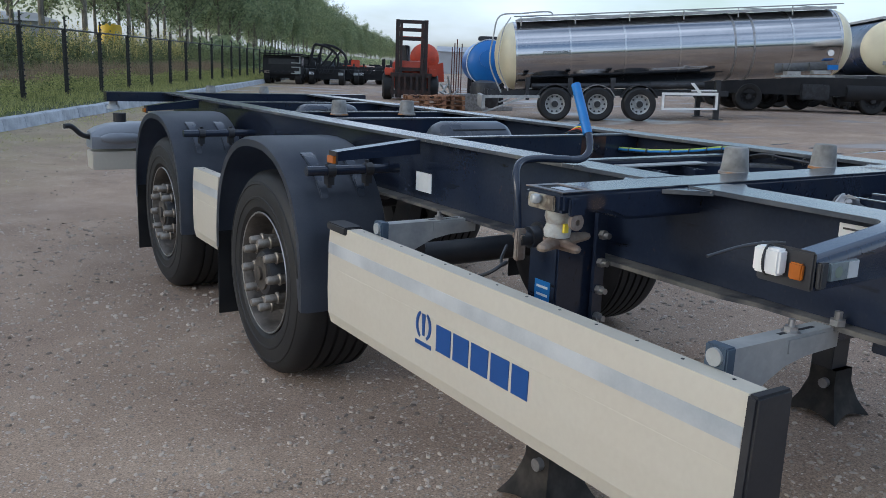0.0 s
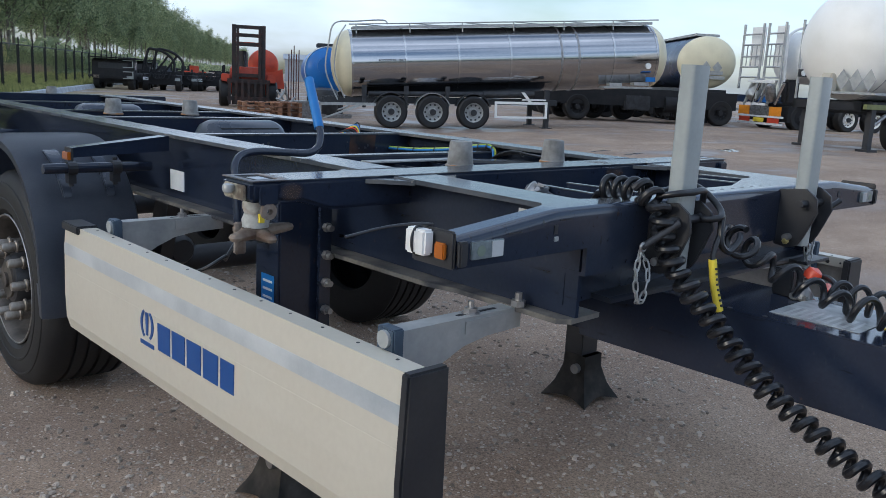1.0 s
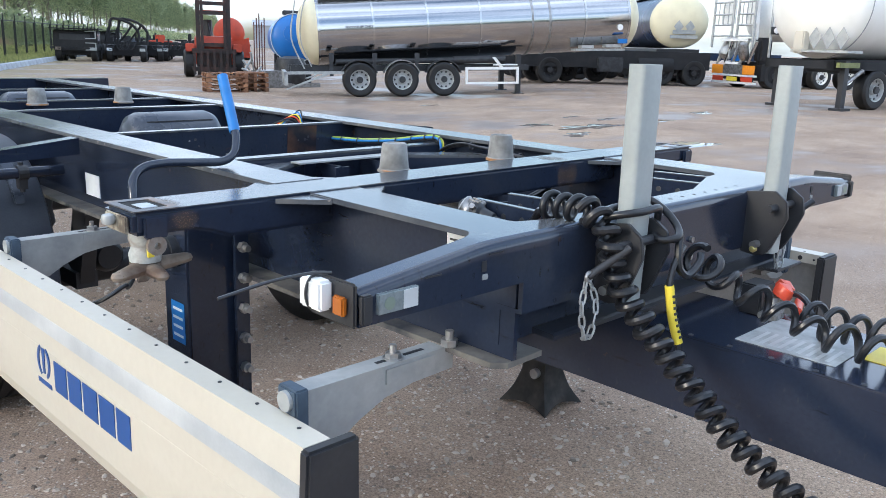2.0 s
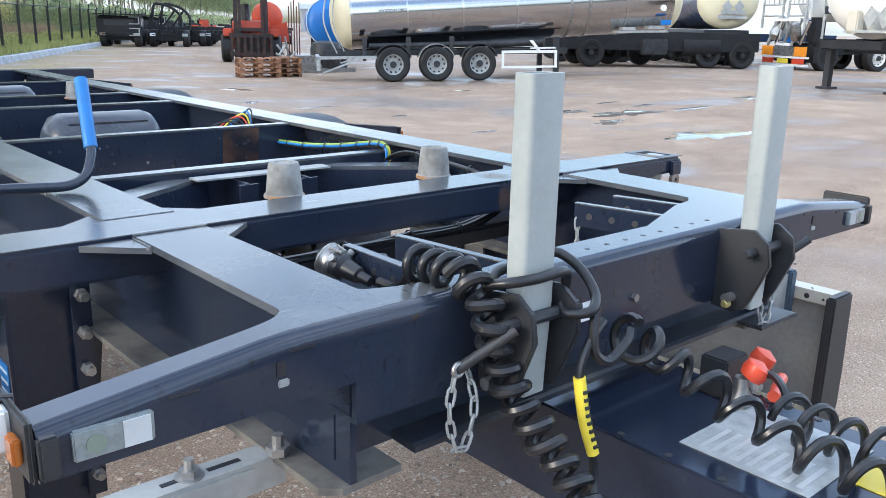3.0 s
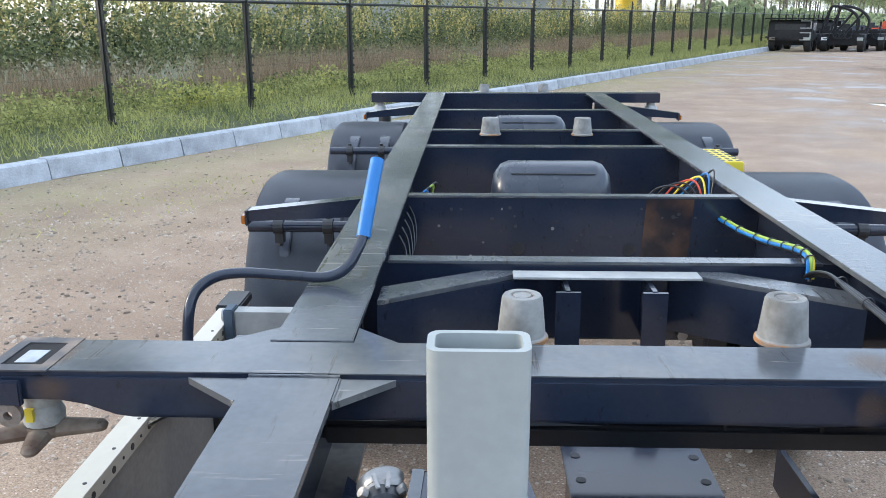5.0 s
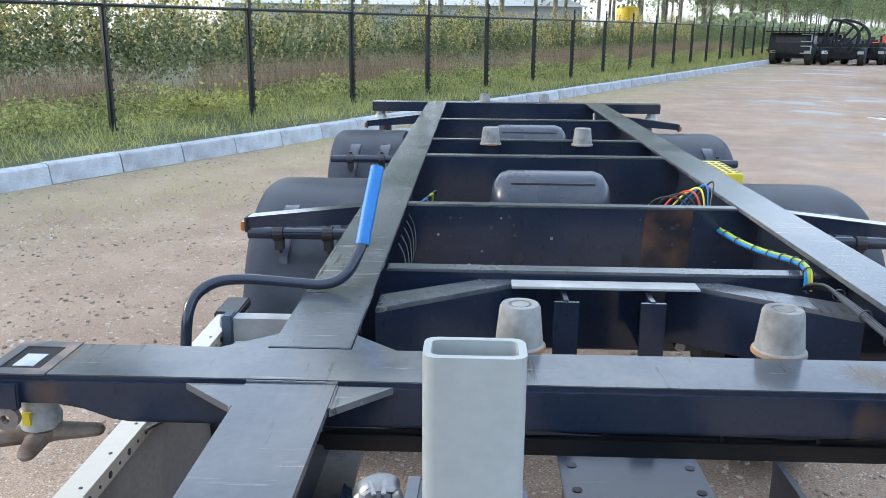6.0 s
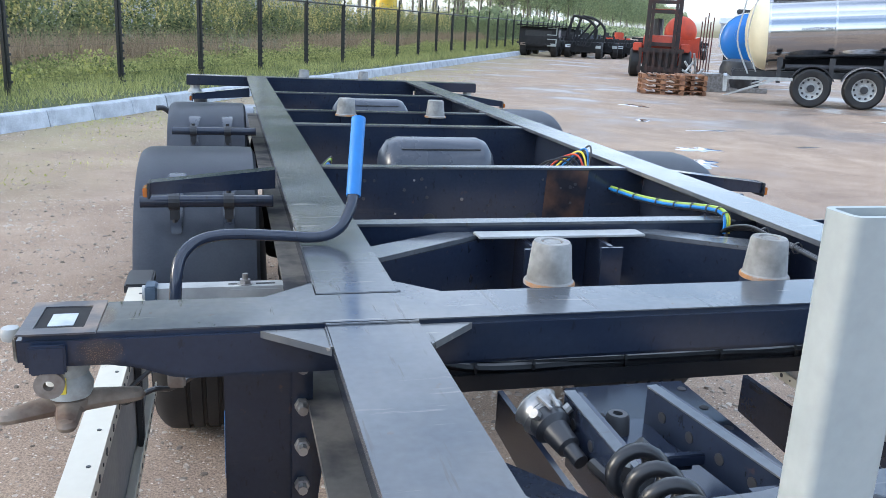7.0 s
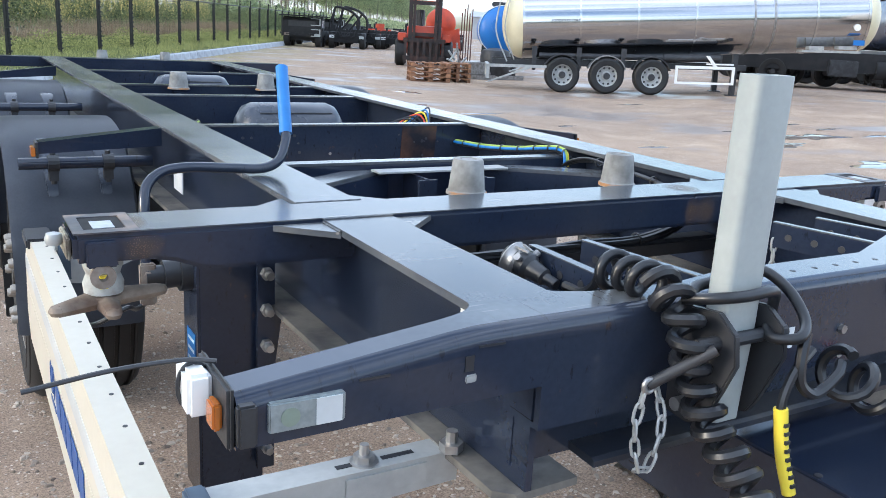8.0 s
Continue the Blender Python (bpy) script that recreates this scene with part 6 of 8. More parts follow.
def tanker():
    TM = Matrix.Translation((14.74, 16.96, 0.045)) @ Matrix.Rotation(math.atan2(-0.53, 0.85), 4, "Z") @ Matrix.Rotation(radians(-1.7), 4, "Y")
    t = thing("tank_semitrailer", "polished stainless steel food tanker semitrailer with cream ends", "tank trailer", TM)
    bm_m = pose(-2.40, 1.2, 1.87) @ Matrix.Rotation(radians(-2.6), 4, "Y")
    b = barrel("barrel", t, bm_m, 0.99, 9.55, TANKSTEEL, 0.56, TANKCREAM, 1.1, "mirror-polished stainless steel barrel")
    for x in (0.02, 1.6, 3.2, 4.8, 6.4, 6.95, 8.1, 9.5):
        bm = lathe(bmesh.new(), [(0.992, -0.03), (1.002, -0.03), (1.002, 0.03), (0.992, 0.03)], bm_m @ pose(x, 0, 0) @ AXR, 64, close=True)
        inv = bm_m.inverted()
        for v in bm.verts:
            q = inv @ v.co
            v.co = bm_m @ Vector((q.x, q.y * 1.1, q.z))
        part("barrel_band", bm, CHROME if x not in (6.4, 6.95) else STEEL, b, smooth=True)
    # walkway and handrail on top
    bm = bmesh.new()
    box(bm, 0.1, 9.5, -0.62, -0.58, 0.98, 1.06), box(bm, 0.1, 9.5, 0.0, 0.04, 1.0, 1.06), box(bm, 0.1, 9.5, -0.6, 0.02, 1.02, 1.035)
    for v in bm.verts:
        v.co = bm_m @ v.co
    part("walkway", bm, GALV, t, "grey metal roof walkway")
    for x in (0, 1.6, 3.2, 4.8, 6.4, 8.0):
        bm = rods(6, ((x + 0.2, -0.62, 0.85), (x + 0.2, -0.62, 1.12), 0.02), ((x + 0.2, -0.62, 1.12), (x + 1.5, -0.35, 1.02), 0.016))
        for v in bm.verts:
            v.co = bm_m @ v.co
        part("rail_post", bm, GALV, t)
    bm = rods(6, ((0.0, -0.62, 1.12), (9.7, -0.62, 1.12), 0.02))
    for v in bm.verts:
        v.co = bm_m @ v.co
    part("handrail", bm, GALV, t)
    bm = sweep(bmesh.new(), spline([(-0.45, -0.75, -1.05), (-0.75, -0.7, -0.2), (-0.62, -0.65, 0.6), (-0.42, -0.62, 1.15), (0.2, -0.62, 1.2), (1.0, -0.62, 1.22), (1.15, -0.62, 1.1)], 5), 0.022, 8)
    sweep(bm, spline([(-0.25, -0.85, -1.0), (-0.5, -0.8, -0.2), (-0.35, -0.75, 0.7), (-0.1, -0.65, 1.1)], 5), 0.018, 8)
    for v in bm.verts:
        v.co = bm_m @ v.co
    part("rear_ladder", bm, GALV, t, "bent tubular rear ladder", smooth=True)
    for x in (-1.25, 0, 1.25):
        w = truck_wheel(t, pose(x, 0.0, 0.49) @ FACE)
        bm = bmesh.new()
        pts = [(x - 0.57 * math.cos(radians(a)), 0.49 + 0.57 * math.sin(radians(a))) for a in range(20, 161, 10)]
        pts += [(x - 0.545 * math.cos(radians(a)), 0.49 + 0.545 * math.sin(radians(a))) for a in range(160, 19, -10)]
        prism(bm, pts, "y", 0.02, 0.36)
        part("mudguard", bm, STEEL if x == 0 else PLASTIC, t)
        part("hanger", boxes((x - 0.85, x - 0.75, 0.1, 0.2, 0.6, 1.1), (x - 0.87, x - 0.73, 0.06, 0.12, 1.0, 1.25)), PLASTIC, t)
    part("chassis_rail", boxes((-3.2, 4.0, 0.45, 0.55, 0.72, 0.88), (-3.2, 4.0, 1.85, 1.95, 0.72, 0.88), (-2.0, 3.8, 0.55, 1.85, 0.74, 0.84)), BLACK, t)
    bm = boxes((-3.4, -1.7, 0.0, 0.08, 0.66, 0.74), (-3.4, -3.3, 0.0, 2.4, 0.35, 0.72))
    prism(bm, [(-3.4, 0.24), (-3.3, 0.24), (-2.1, 0.66), (-2.3, 0.66)], "y", 0.0, 0.06)
    part("rear_frame", bm, GALV, t, "grey rear bumper frame")
    bm = boxes((1.9, 3.55, 0.0, 0.05, 0.76, 0.84), (1.9, 3.55, 0.0, 0.05, 0.34, 0.40), (1.9, 1.97, 0.0, 0.05, 0.40, 0.76), (3.48, 3.55, 0.0, 0.05, 0.40, 0.76))
    part("side_guard", bm, WHITE, t, "white painted side guard frame")
    bm = bmesh.new()
    prism(bm, [(2.95, 0.84), (3.05, 0.84), (2.82, 1.12), (2.72, 1.12)], "y", 0.0, 0.05)
    box(bm, 2.75, 3.5, 0.0, 0.05, 0.88, 0.92)
    part("guard_brace", bm, WHITE, t)
    bm = boxes((3.50, 3.64, 0.1, 0.25, 0.06, 1.2), (3.42, 3.74, 0.02, 0.33, 0.0, 0.06))
    part("landing_leg", bm, BLACK, t)
    part("landing_leg", boxes((3.50, 3.64, 1.9, 2.05, 0.06, 1.2), (3.42, 3.74, 1.82, 2.13, 0.0, 0.06)), BLACK, t)
    bm = boxes((5.4, 7.0, 0.15, 0.6, 1.30, 1.36), (6.4, 6.9, 0.2, 0.5, 1.40, 1.5), (5.6, 6.0, 0.2, 0.5, 1.37, 1.47))
    part("valve_box", bm, GALV, t, "grey pump and valve housing")
    part("blue_case", boxes((6.75, 7.05, 0.10, 0.16, 1.52, 1.66)), TANKBLUE, t)
    part("pipe", rods(12, ((-1.9, 0.35, 1.0), (1.6, 0.35, 1.03), 0.08), ((1.6, 0.35, 1.03), (3.2, 0.35, 1.06), 0.11)), PLASTIC, t, smooth=True)
    part("warning_disc", rods(20, ((6.8, 0.13, 2.0), (6.8, 0.10, 2.0), 0.09)), WHITE, t)
    cu = bpy.data.curves.new("lettering", "FONT")
    cu.body, cu.size, cu.extrude, cu.offset = "FOODSTUFF ONLY", 0.095, 0.003, 0.001
    tx = new("lettering", cu)
    tx.parent = t
    tx.matrix_basis = pose(-1.62, 0.085, 1.93, 90, -2.6, 0)
    cu.materials.append(BLACK)
    tagged(tx, "small dark lettering on the steel barrel")


tanker()


def forklift():
    f = thing("forklift", "large orange-red forklift truck with a dark lifting mast", "forklift", pose(15.55, 29.2, 0, 0, 0, -28))
    dk = mat("dark_mast_steel", (0.016, 0.012, 0.011), 0.6, 0.0, 0.3, 4, 40, 0.1, second=(0.05, 0.022, 0.016))
    m = part("mast", boxes((-0.66, -0.50, -0.25, 0.0, 0.1, 3.25), (0.50, 0.66, -0.25, 0.0, 0.1, 3.25)), dk, f, "dark steel mast uprights")
    part("inner_mast", boxes((-0.49, -0.38, -0.30, -0.1, 0.1, 3.1), (0.38, 0.49, -0.30, -0.1, 0.1, 3.1)), dk, m)
    for z in (3.1, 2.78, 2.42, 1.2):
        part("cross_bar", boxes((-0.50, 0.50, -0.22, -0.05, z, z + 0.14)), dk, m)
    for z in (0.25, 0.95):
        part("carriage_bar", boxes((-0.85, 0.85, -0.42, -0.27, z, z + 0.17)), dk, f)
    part("backing_plate", boxes((-0.6, 0.6, -0.24, -0.18, 0.2, 1.1)), dk, f)
    for k in range(7):
        part("carriage_upright", boxes((-0.8 + 0.25 * k, -0.7 + 0.25 * k, -0.46, -0.43, 0.12, 1.1)), dk, f)
    bm = bmesh.new()
    prism(bm, [(0.02, 0.45), (0.02, 1.2), (0.2, 1.58), (0.8, 1.62), (2.6, 1.5), (3.2, 1.1), (3.2, 0.45)], "x", -0.72, 0.72)
    part("body", bm, ORANGE, f, "worn orange-red body", bevel=0.05)
    part("front_fender", boxes((-1.08, -0.73, -0.15, 0.9, 1.0, 1.3)), ORANGE, f, bevel=0.03)
    part("front_fender", boxes((0.73, 1.08, -0.15, 0.9, 1.0, 1.3)), ORANGE, f, bevel=0.03)
    part("cab_frame", boxes((-0.6, -0.52, 0.2, 0.28, 1.35, 2.55), (0.52, 0.6, 0.2, 0.28, 1.35, 2.55), (-0.6, 0.6, 0.2, 1.6, 2.5, 2.6), (-0.6, -0.52, 1.5, 1.58, 1.35, 2.55), (0.52, 0.6, 1.5, 1.58, 1.35, 2.55)), ORANGE, f)
    part("steering_column", rods(8, ((-0.1, 0.6, 1.5), (-0.2, 0.75, 2.1), 0.05), ((-0.2, 0.9, 1.5), (-0.2, 1.1, 2.2), 0.2)), BLACK, f)
    for x in (-0.95, 0.95):
        w = part("wheel", lathe(bmesh.new(), [(0.2, -0.2), (0.45, -0.22), (0.55, -0.15), (0.55, 0.15), (0.45, 0.22), (0.2, 0.2)], pose(x, 0.35, 0.55) @ AX, 28), RUBBER, f, smooth=True)
        part("rim", rods(20, ((x - 0.15, 0.35, 0.55), (x + 0.15, 0.35, 0.55), 0.22)), ORANGE, w)


forklift()


def small_tank(name, label, m, r, L, paint, dish_paint, rim=False):
    t = thing(name, label, "tank", m)
    b = barrel("barrel", t, pose(0, 0, 0), r, L, paint, r * 0.42, dish_paint)
    if rim:
        part("end_ring", lathe(bmesh.new(), [(r + 0.005, -0.06), (r + 0.03, -0.06), (r + 0.03, 0.06), (r + 0.005, 0.06)], AXR, 48, close=True), WHITE, t, smooth=True)
    return t


# blue tank, and the red-and-white one behind the forklift: barrels point away from the yard
bt = small_tank("blue_tank", "glossy blue pressure tank on a dark stand", pose(15.75, 23.9, 1.62, 0, 0, 59), 0.82, 4.0, TANKBLUE, TANKBLUE, rim=True)
part("stand", boxes((0.3, 0.5, -0.6, 0.6, -1.62, -0.6), (3.0, 3.2, -0.6, 0.6, -1.62, -0.6), (0, 3.6, -0.5, -0.35, -1.1, -0.9), (0, 3.6, 0.35, 0.5, -1.1, -0.9)), BLACK, bt)
part("flange", lathe(bmesh.new(), [(0.30, -0.05), (0.30, 0.06), (0.0, 0.07)], pose(-0.33, 0.1, 0.15) @ AX, 24), TANKBLUE, bt, smooth=True)
part("hatch_cover", boxes((0.1, 0.9, -0.4, 0.4, 0.80, 0.95)), BLACK, bt, bevel=0.03)
rt = small_tank("red_white_tank", "red and white painted mixer tank", pose(17.6, 31.5, 1.75, 0, 0, 60), 0.66, 3.0, TANKWHITE, ORANGE)
part("stand", boxes((0.3, 0.5, -0.6, 0.6, -1.75, -0.6)), BLACK, rt)
part("stand", boxes((2.4, 2.6, -0.6, 0.6, -1.75, -0.6)), BLACK, rt)
bm = bmesh.new()
prism(bm, [(-0.9, -1.0), (0.9, -1.0), (0.82, -0.15), (0.3, -0.3), (-0.4, -0.3), (-0.82, -0.15)], "x", -0.55, -0.40)
part("front_guard", bm, ORANGE, rt, "orange-red guard plate")


def pallet_stack(x, y, yaw, n):
    t = thing("pallet_stack", "stack of reddish wooden pallets on the dirt", "pallets", pose(x, y, 0, 0, 0, yaw))
    for k in range(n):
        z = k * 0.145
        q = part("pallet", boxes(*[(-0.6, 0.6, -0.4 + j * 0.35, -0.3 + j * 0.35, z, z + 0.022) for j in range(3)], *[(-0.6 + i * 0.53, -0.46 + i * 0.53, -0.4 + j * 0.35, -0.3 + j * 0.35, z + 0.022, z + 0.1) for i in range(3) for j in range(3)]), WOOD, t)
        for i in range(6):
            o = part("slat", boxes((-0.6 + i * 0.22, -0.5 + i * 0.22, -0.4, 0.4, z + 0.1, z + 0.122)), WOOD, q)


pallet_stack(11.3, 21.1, -18, 4)
pallet_stack(12.35, 21.3, 68, 4)


REDBAR = mat("dark_red_primer", (0.11, 0.03, 0.022), 0.7, 0, 0.3, 8, 40, 0.1, second=(0.06, 0.025, 0.02))


def scrap_rack(x, y):
    t = thing("machine_frame", "pile of grey metal machine parts and bars", "scrap", pose(x, y, 0))
    rn = random.Random(31)
    part("base_frame", boxes((-1.3, 1.3, -0.5, -0.4, 0.0, 0.15), (-1.3, 1.3, 0.4, 0.5, 0.0, 0.15), (-0.9, 0.4, -0.4, 0.4, 0.15, 0.55)), STEEL, t, bevel=0.02)
    part("pump_pot", lathe(bmesh.new(), [(0.0, 0.1), (0.42, 0.1), (0.5, 0.3), (0.52, 0.75), (0.45, 0.95), (0.2, 1.02), (0.0, 1.02)], pose(0.35, -0.1, 0), 24), PLASTIC, t, smooth=True)
    part("hose", sweep(bmesh.new(), spline([(0.6, -0.6, 0.3), (0.95, -0.7, 0.45), (1.15, -0.6, 0.8), (1.0, -0.4, 1.15)], 6), 0.03, 8), GALV, t, smooth=True)
    for k in range(7):
        a = (rn.uniform(-1.3, 1.0), rn.uniform(-0.5, 0.5), rn.uniform(0.3, 0.6))
        part("bar", rods(6, (a, (a[0] + rn.uniform(-0.8, 0.8), a[1], a[2] + rn.uniform(0.2, 0.7)), 0.035)), rn.choice((STEEL, GALV, RUST)), t)
    for k in range(5):
        part("upright_bar", rods(6, ((-0.75 + 0.10 * k, 0.4, 0.15), (-0.75 + 0.10 * k, 0.4, 2.1 + 0.14 * (k % 3)), 0.018)), REDBAR, t)


scrap_rack(14.4, 22.8)


SOOT = mat("matt_black_chassis", (0.007, 0.008, 0.010), 0.8, 0.0, 0.3, 3, 30, 0.1, second=(0.018, 0.018, 0.02))


def parked_chassis(seed, x, y, yaw, L, cab=False, loader=False):
    """Bare frame rails on wheels, loaded with odd beams and boxes, some with a cab or a hook arm."""
    rn = random.Random(seed)
    t = thing("parked_truck_chassis", "dark truck with a cab parked in a row" if cab else "dark truck chassis with a folded hook arm" if loader else "dark truck chassis loaded with spare frames", "truck", pose(x, y, 0, 0, 0, yaw), group="row of dark chassis")
    part("frame_rail", boxes((0, L, -0.45, -0.35, 0.75, 1.0)), SOOT, t)
    part("frame_rail", boxes((0, L, 0.35, 0.45, 0.75, 1.0)), SOOT, t)
    part("battery_box", boxes((2.2, 3.4, -1.1, -0.5, 0.4, 0.95)), SOOT, t, bevel=0.03)
    part("battery_box", boxes((0.3, 1.0, -0.9, 0.9, 0.35, 0.95)), SOOT, t, bevel=0.03)
    for k in range(4):
        part("cross_beam", boxes((0.3 + k * (L - 0.6) / 3, 0.42 + k * (L - 0.6) / 3, -1.2, 1.2, 0.98, 1.12)), SOOT, t)
    for k in range(16):
        px, py, z = rn.uniform(0.1, L - 0.6), rn.uniform(-1.1, 1.0), rn.uniform(0.6, 1.25 if not cab else 1.0)
        w, d, h = rn.choice(((0.9, 0.12, 0.14), (0.15, 0.8, 0.12), (0.35, 0.3, 0.3), (0.12, 0.12, 0.5), (1.6, 0.1, 0.1)))
        part("spare_beam", boxes((px, px + w, py, py + d, z, z + h)), rn.choice((SOOT, SOOT, BLACK, PLASTIC, GUARD)), t)
    for k in range(5):
        py = rn.uniform(-1.0, 0.9)
        part("hose", sweep(bmesh.new(), spline([(0.2, py, 1.1), (0.0, py + 0.1, 0.8), (-0.05, py + 0.3, 0.7), (0.1, py + 0.45, 1.0)], 5), 0.03, 6), SOOT, t, smooth=True)
    part("tail_plate", boxes((-0.06, 0.0, -1.05, -0.75, 0.62, 0.78)), GREYP, t)
    part("tail_plate", boxes((-0.06, 0.0, 0.75, 1.05, 0.62, 0.78)), LABEL if seed % 2 else RUST, t)
    for q in (0.1, 0.33, 0.8):
        for s in (-1, 1):
            truck_wheel(t, pose(L * q, s * 1.1, 0.49) @ (FACE if s < 0 else FACE @ pose(0, 0, 0, 0, 0, 180)), paint=SOOT)
    if cab:
        bm = bmesh.new()
        prism(bm, [(0.0, 0.55), (-0.02, 1.1), (0.12, 1.65), (0.25, 1.72), (1.5, 1.72), (1.6, 0.55)], "y", -1.15, 1.15)
        c = part("cab", bm, SOOT, t, bevel=0.06)
        part("side_window", boxes((0.4, 1.2, -1.165, -1.152, 1.15, 1.55)), GLASS, c)
        part("rear_window", boxes((0.0, 0.02, -0.8, 0.8, 1.18, 1.5)), BLACK, c)
        for z in (0.62, 1.25):
            part("light_frame", boxes((-0.05, 0.0, -1.12, -0.55, z, z + 0.05), (-0.05, 0.0, -1.12, -0.55, z + 0.38, z + 0.43), (-0.05, 0.0, -1.12, -1.06, z, z + 0.4)), GREYP, c, "pale window frame")
        part("roof_bar", boxes((-0.3, 1.5, -1.3, 1.3, 1.76, 1.82)), SOOT, c)
    if loader:
        for q in (-0.25, 0.25):
            bm = sweep(bmesh.new(), spline([(0.4, -0.9 + q, 1.0), (0.35, -0.95 + q, 1.7), (0.4, -0.5 + q, 2.2), (0.5, 0.2 + q, 2.42), (0.6, 0.55 + q, 2.3), (0.6, 0.7 + q, 1.2)], 6), 0.075, 8)
            sweep(bm, spline([(0.5, 0.2 + q, 1.0), (0.5, -0.2 + q, 1.5), (0.5, -0.6 + q, 2.05)], 5), 0.06, 8)
            sweep(bm, spline([(0.5, 0.9 + q, 1.0), (0.5, 0.75 + q, 1.7), (0.5, 0.5 + q, 2.3)], 5), 0.05, 8)
            part("hook_arm", bm, SOOT, t, smooth=True)


for i, (x, y) in enumerate(((17.2, 47.4), (19.9, 46.9), (21.6, 48.2), (23.9, 48.0), (26.0, 49.3), (28.3, 51.5), (30.6, 53.0), (22.0, 55.0), (25.5, 56.5))):
    parked_chassis(60 + i, x, y, 60 + 3 * (i % 3), 6.2, cab=i in (0, 7), loader=i == 1)
oc = thing("orange_machine", "small orange machine parked among dark chassis", "machine", pose(27.2, 57.5, 0))
part("body", boxes((-0.9, 0.9, -0.5, 0.5, 0.6, 1.2)), ORANGE, oc, bevel=0.1)
part("beacon", boxes((-0.2, 0.3, -0.3, 0.3, 1.2, 1.6)), ORANGE, oc, bevel=0.05)
for s_ in (-0.6, 0.6):
    part("wheel", rods(18, ((s_, -0.6, 0.35), (s_, 0.6, 0.35), 0.35)), RUBBER, oc)


def black_tanker():
    """Seen end on: a dark barrel with a cream dished end, on a dark running gear."""
    m = pose(30.3, 17.25, 2.78, 0, 0, 47)
    t = thing("black_tank_trailer", "dark blue-black tank trailer with a cream domed end", "tank trailer", m)
    b = barrel("barrel", t, Matrix(), 1.08, 10.5, mat("dark_blue_tank", (0.012, 0.022, 0.06), 0.3, 0, 0.2, 1, 20, 0.02), 0.4, TANKCREAM, 1.14)
    for dy in (-0.35, 0.12):
        bm = bmesh.new()
        prism(bm, [(dy - 0.2, -0.2), (dy, 0.05), (dy + 0.2, -0.2), (dy, -0.45)], "x", -0.43, -0.42)
        part("placard", bm, GALV, t, "blank grey diamond placard")
    part("placard_bar", boxes((-0.42, -0.40, -0.6, 0.35, -0.5, -0.34), (-0.42, -0.39, -0.7, 0.45, -0.68, -0.54)), GALV, t)
    part("box_frame", boxes((-0.3, -0.25, -0.5, 0.6, -2.2, -2.1), (-0.3, -0.25, -0.5, 0.6, -1.6, -1.5), (-0.3, -0.25, -0.5, -0.4, -2.1, -1.6), (-0.3, -0.25, 0.5, 0.6, -2.1, -1.6)), STEEL, t)
    part("lifting_eye", boxes((-0.15, -0.05, -0.25, 0.25, 0.86, 0.95)), BLACK, t)
    part("frame", boxes((-0.2, 10.0, -0.9, 0.9, -1.65, -1.1)), BLACK, t)
    # dark boxes added to fill the shaded gap under the barrel
    part("side_box", boxes((0.3, 9.5, -1.2, -0.8, -2.35, -1.3), (0.3, 9.5, 0.8, 1.2, -2.35, -1.3)), SOOT, t, bevel=0.05)
    part("rear_bumper", boxes((-0.3, -0.1, -1.2, 1.2, -2.3, -1.9), (-0.2, 0.1, -0.8, -0.6, -1.9, -1.2), (-0.2, 0.1, 0.6, 0.8, -1.9, -1.2)), BLACK, t)
    part("walkway", boxes((0.2, 10.0, -0.5, 0.5, 1.08, 1.18)), GALV, t)
    for k in (1.0, 2.3, 3.6):
        for s in (-1, 1):
            truck_wheel(t, pose(k, s * 1.15, -2.23) @ (FACE if s < 0 else FACE @ pose(0, 0, 0, 0, 0, 180)), paint=BLACK)
    return t


black_tanker()


def dark_trailer():
    t = thing("dark_trailer", "dark trailer running gear parked behind the steel tanker", "trailer", pose(23.6, 17.6, 0.30, 0, 0, -34))
    part("frame", boxes((-2.5, 5.5, 0, 0.3, 0.6, 1.25)), SOOT, t)
    part("frame", boxes((-2.5, 5.5, 1.6, 1.9, 0.6, 1.25)), SOOT, t)
    part("deck", boxes((-2.5, 5.2, 0.3, 1.6, 0.9, 1.2)), SOOT, t)
    part("tool_box", boxes((1.0, 2.0, -0.1, 0.4, 0.45, 1.0)), PLASTIC, t, bevel=0.04)
    part("fuel_tank", rods(20, ((2.6, 0.2, 0.75), (4.0, 0.2, 0.75), 0.33)), SOOT, t, smooth=True)
    for k in (-0.8, 3.6, 4.9):
        truck_wheel(t, pose(k, 0.0, 0.49) @ FACE, paint=SOOT)


dark_trailer()


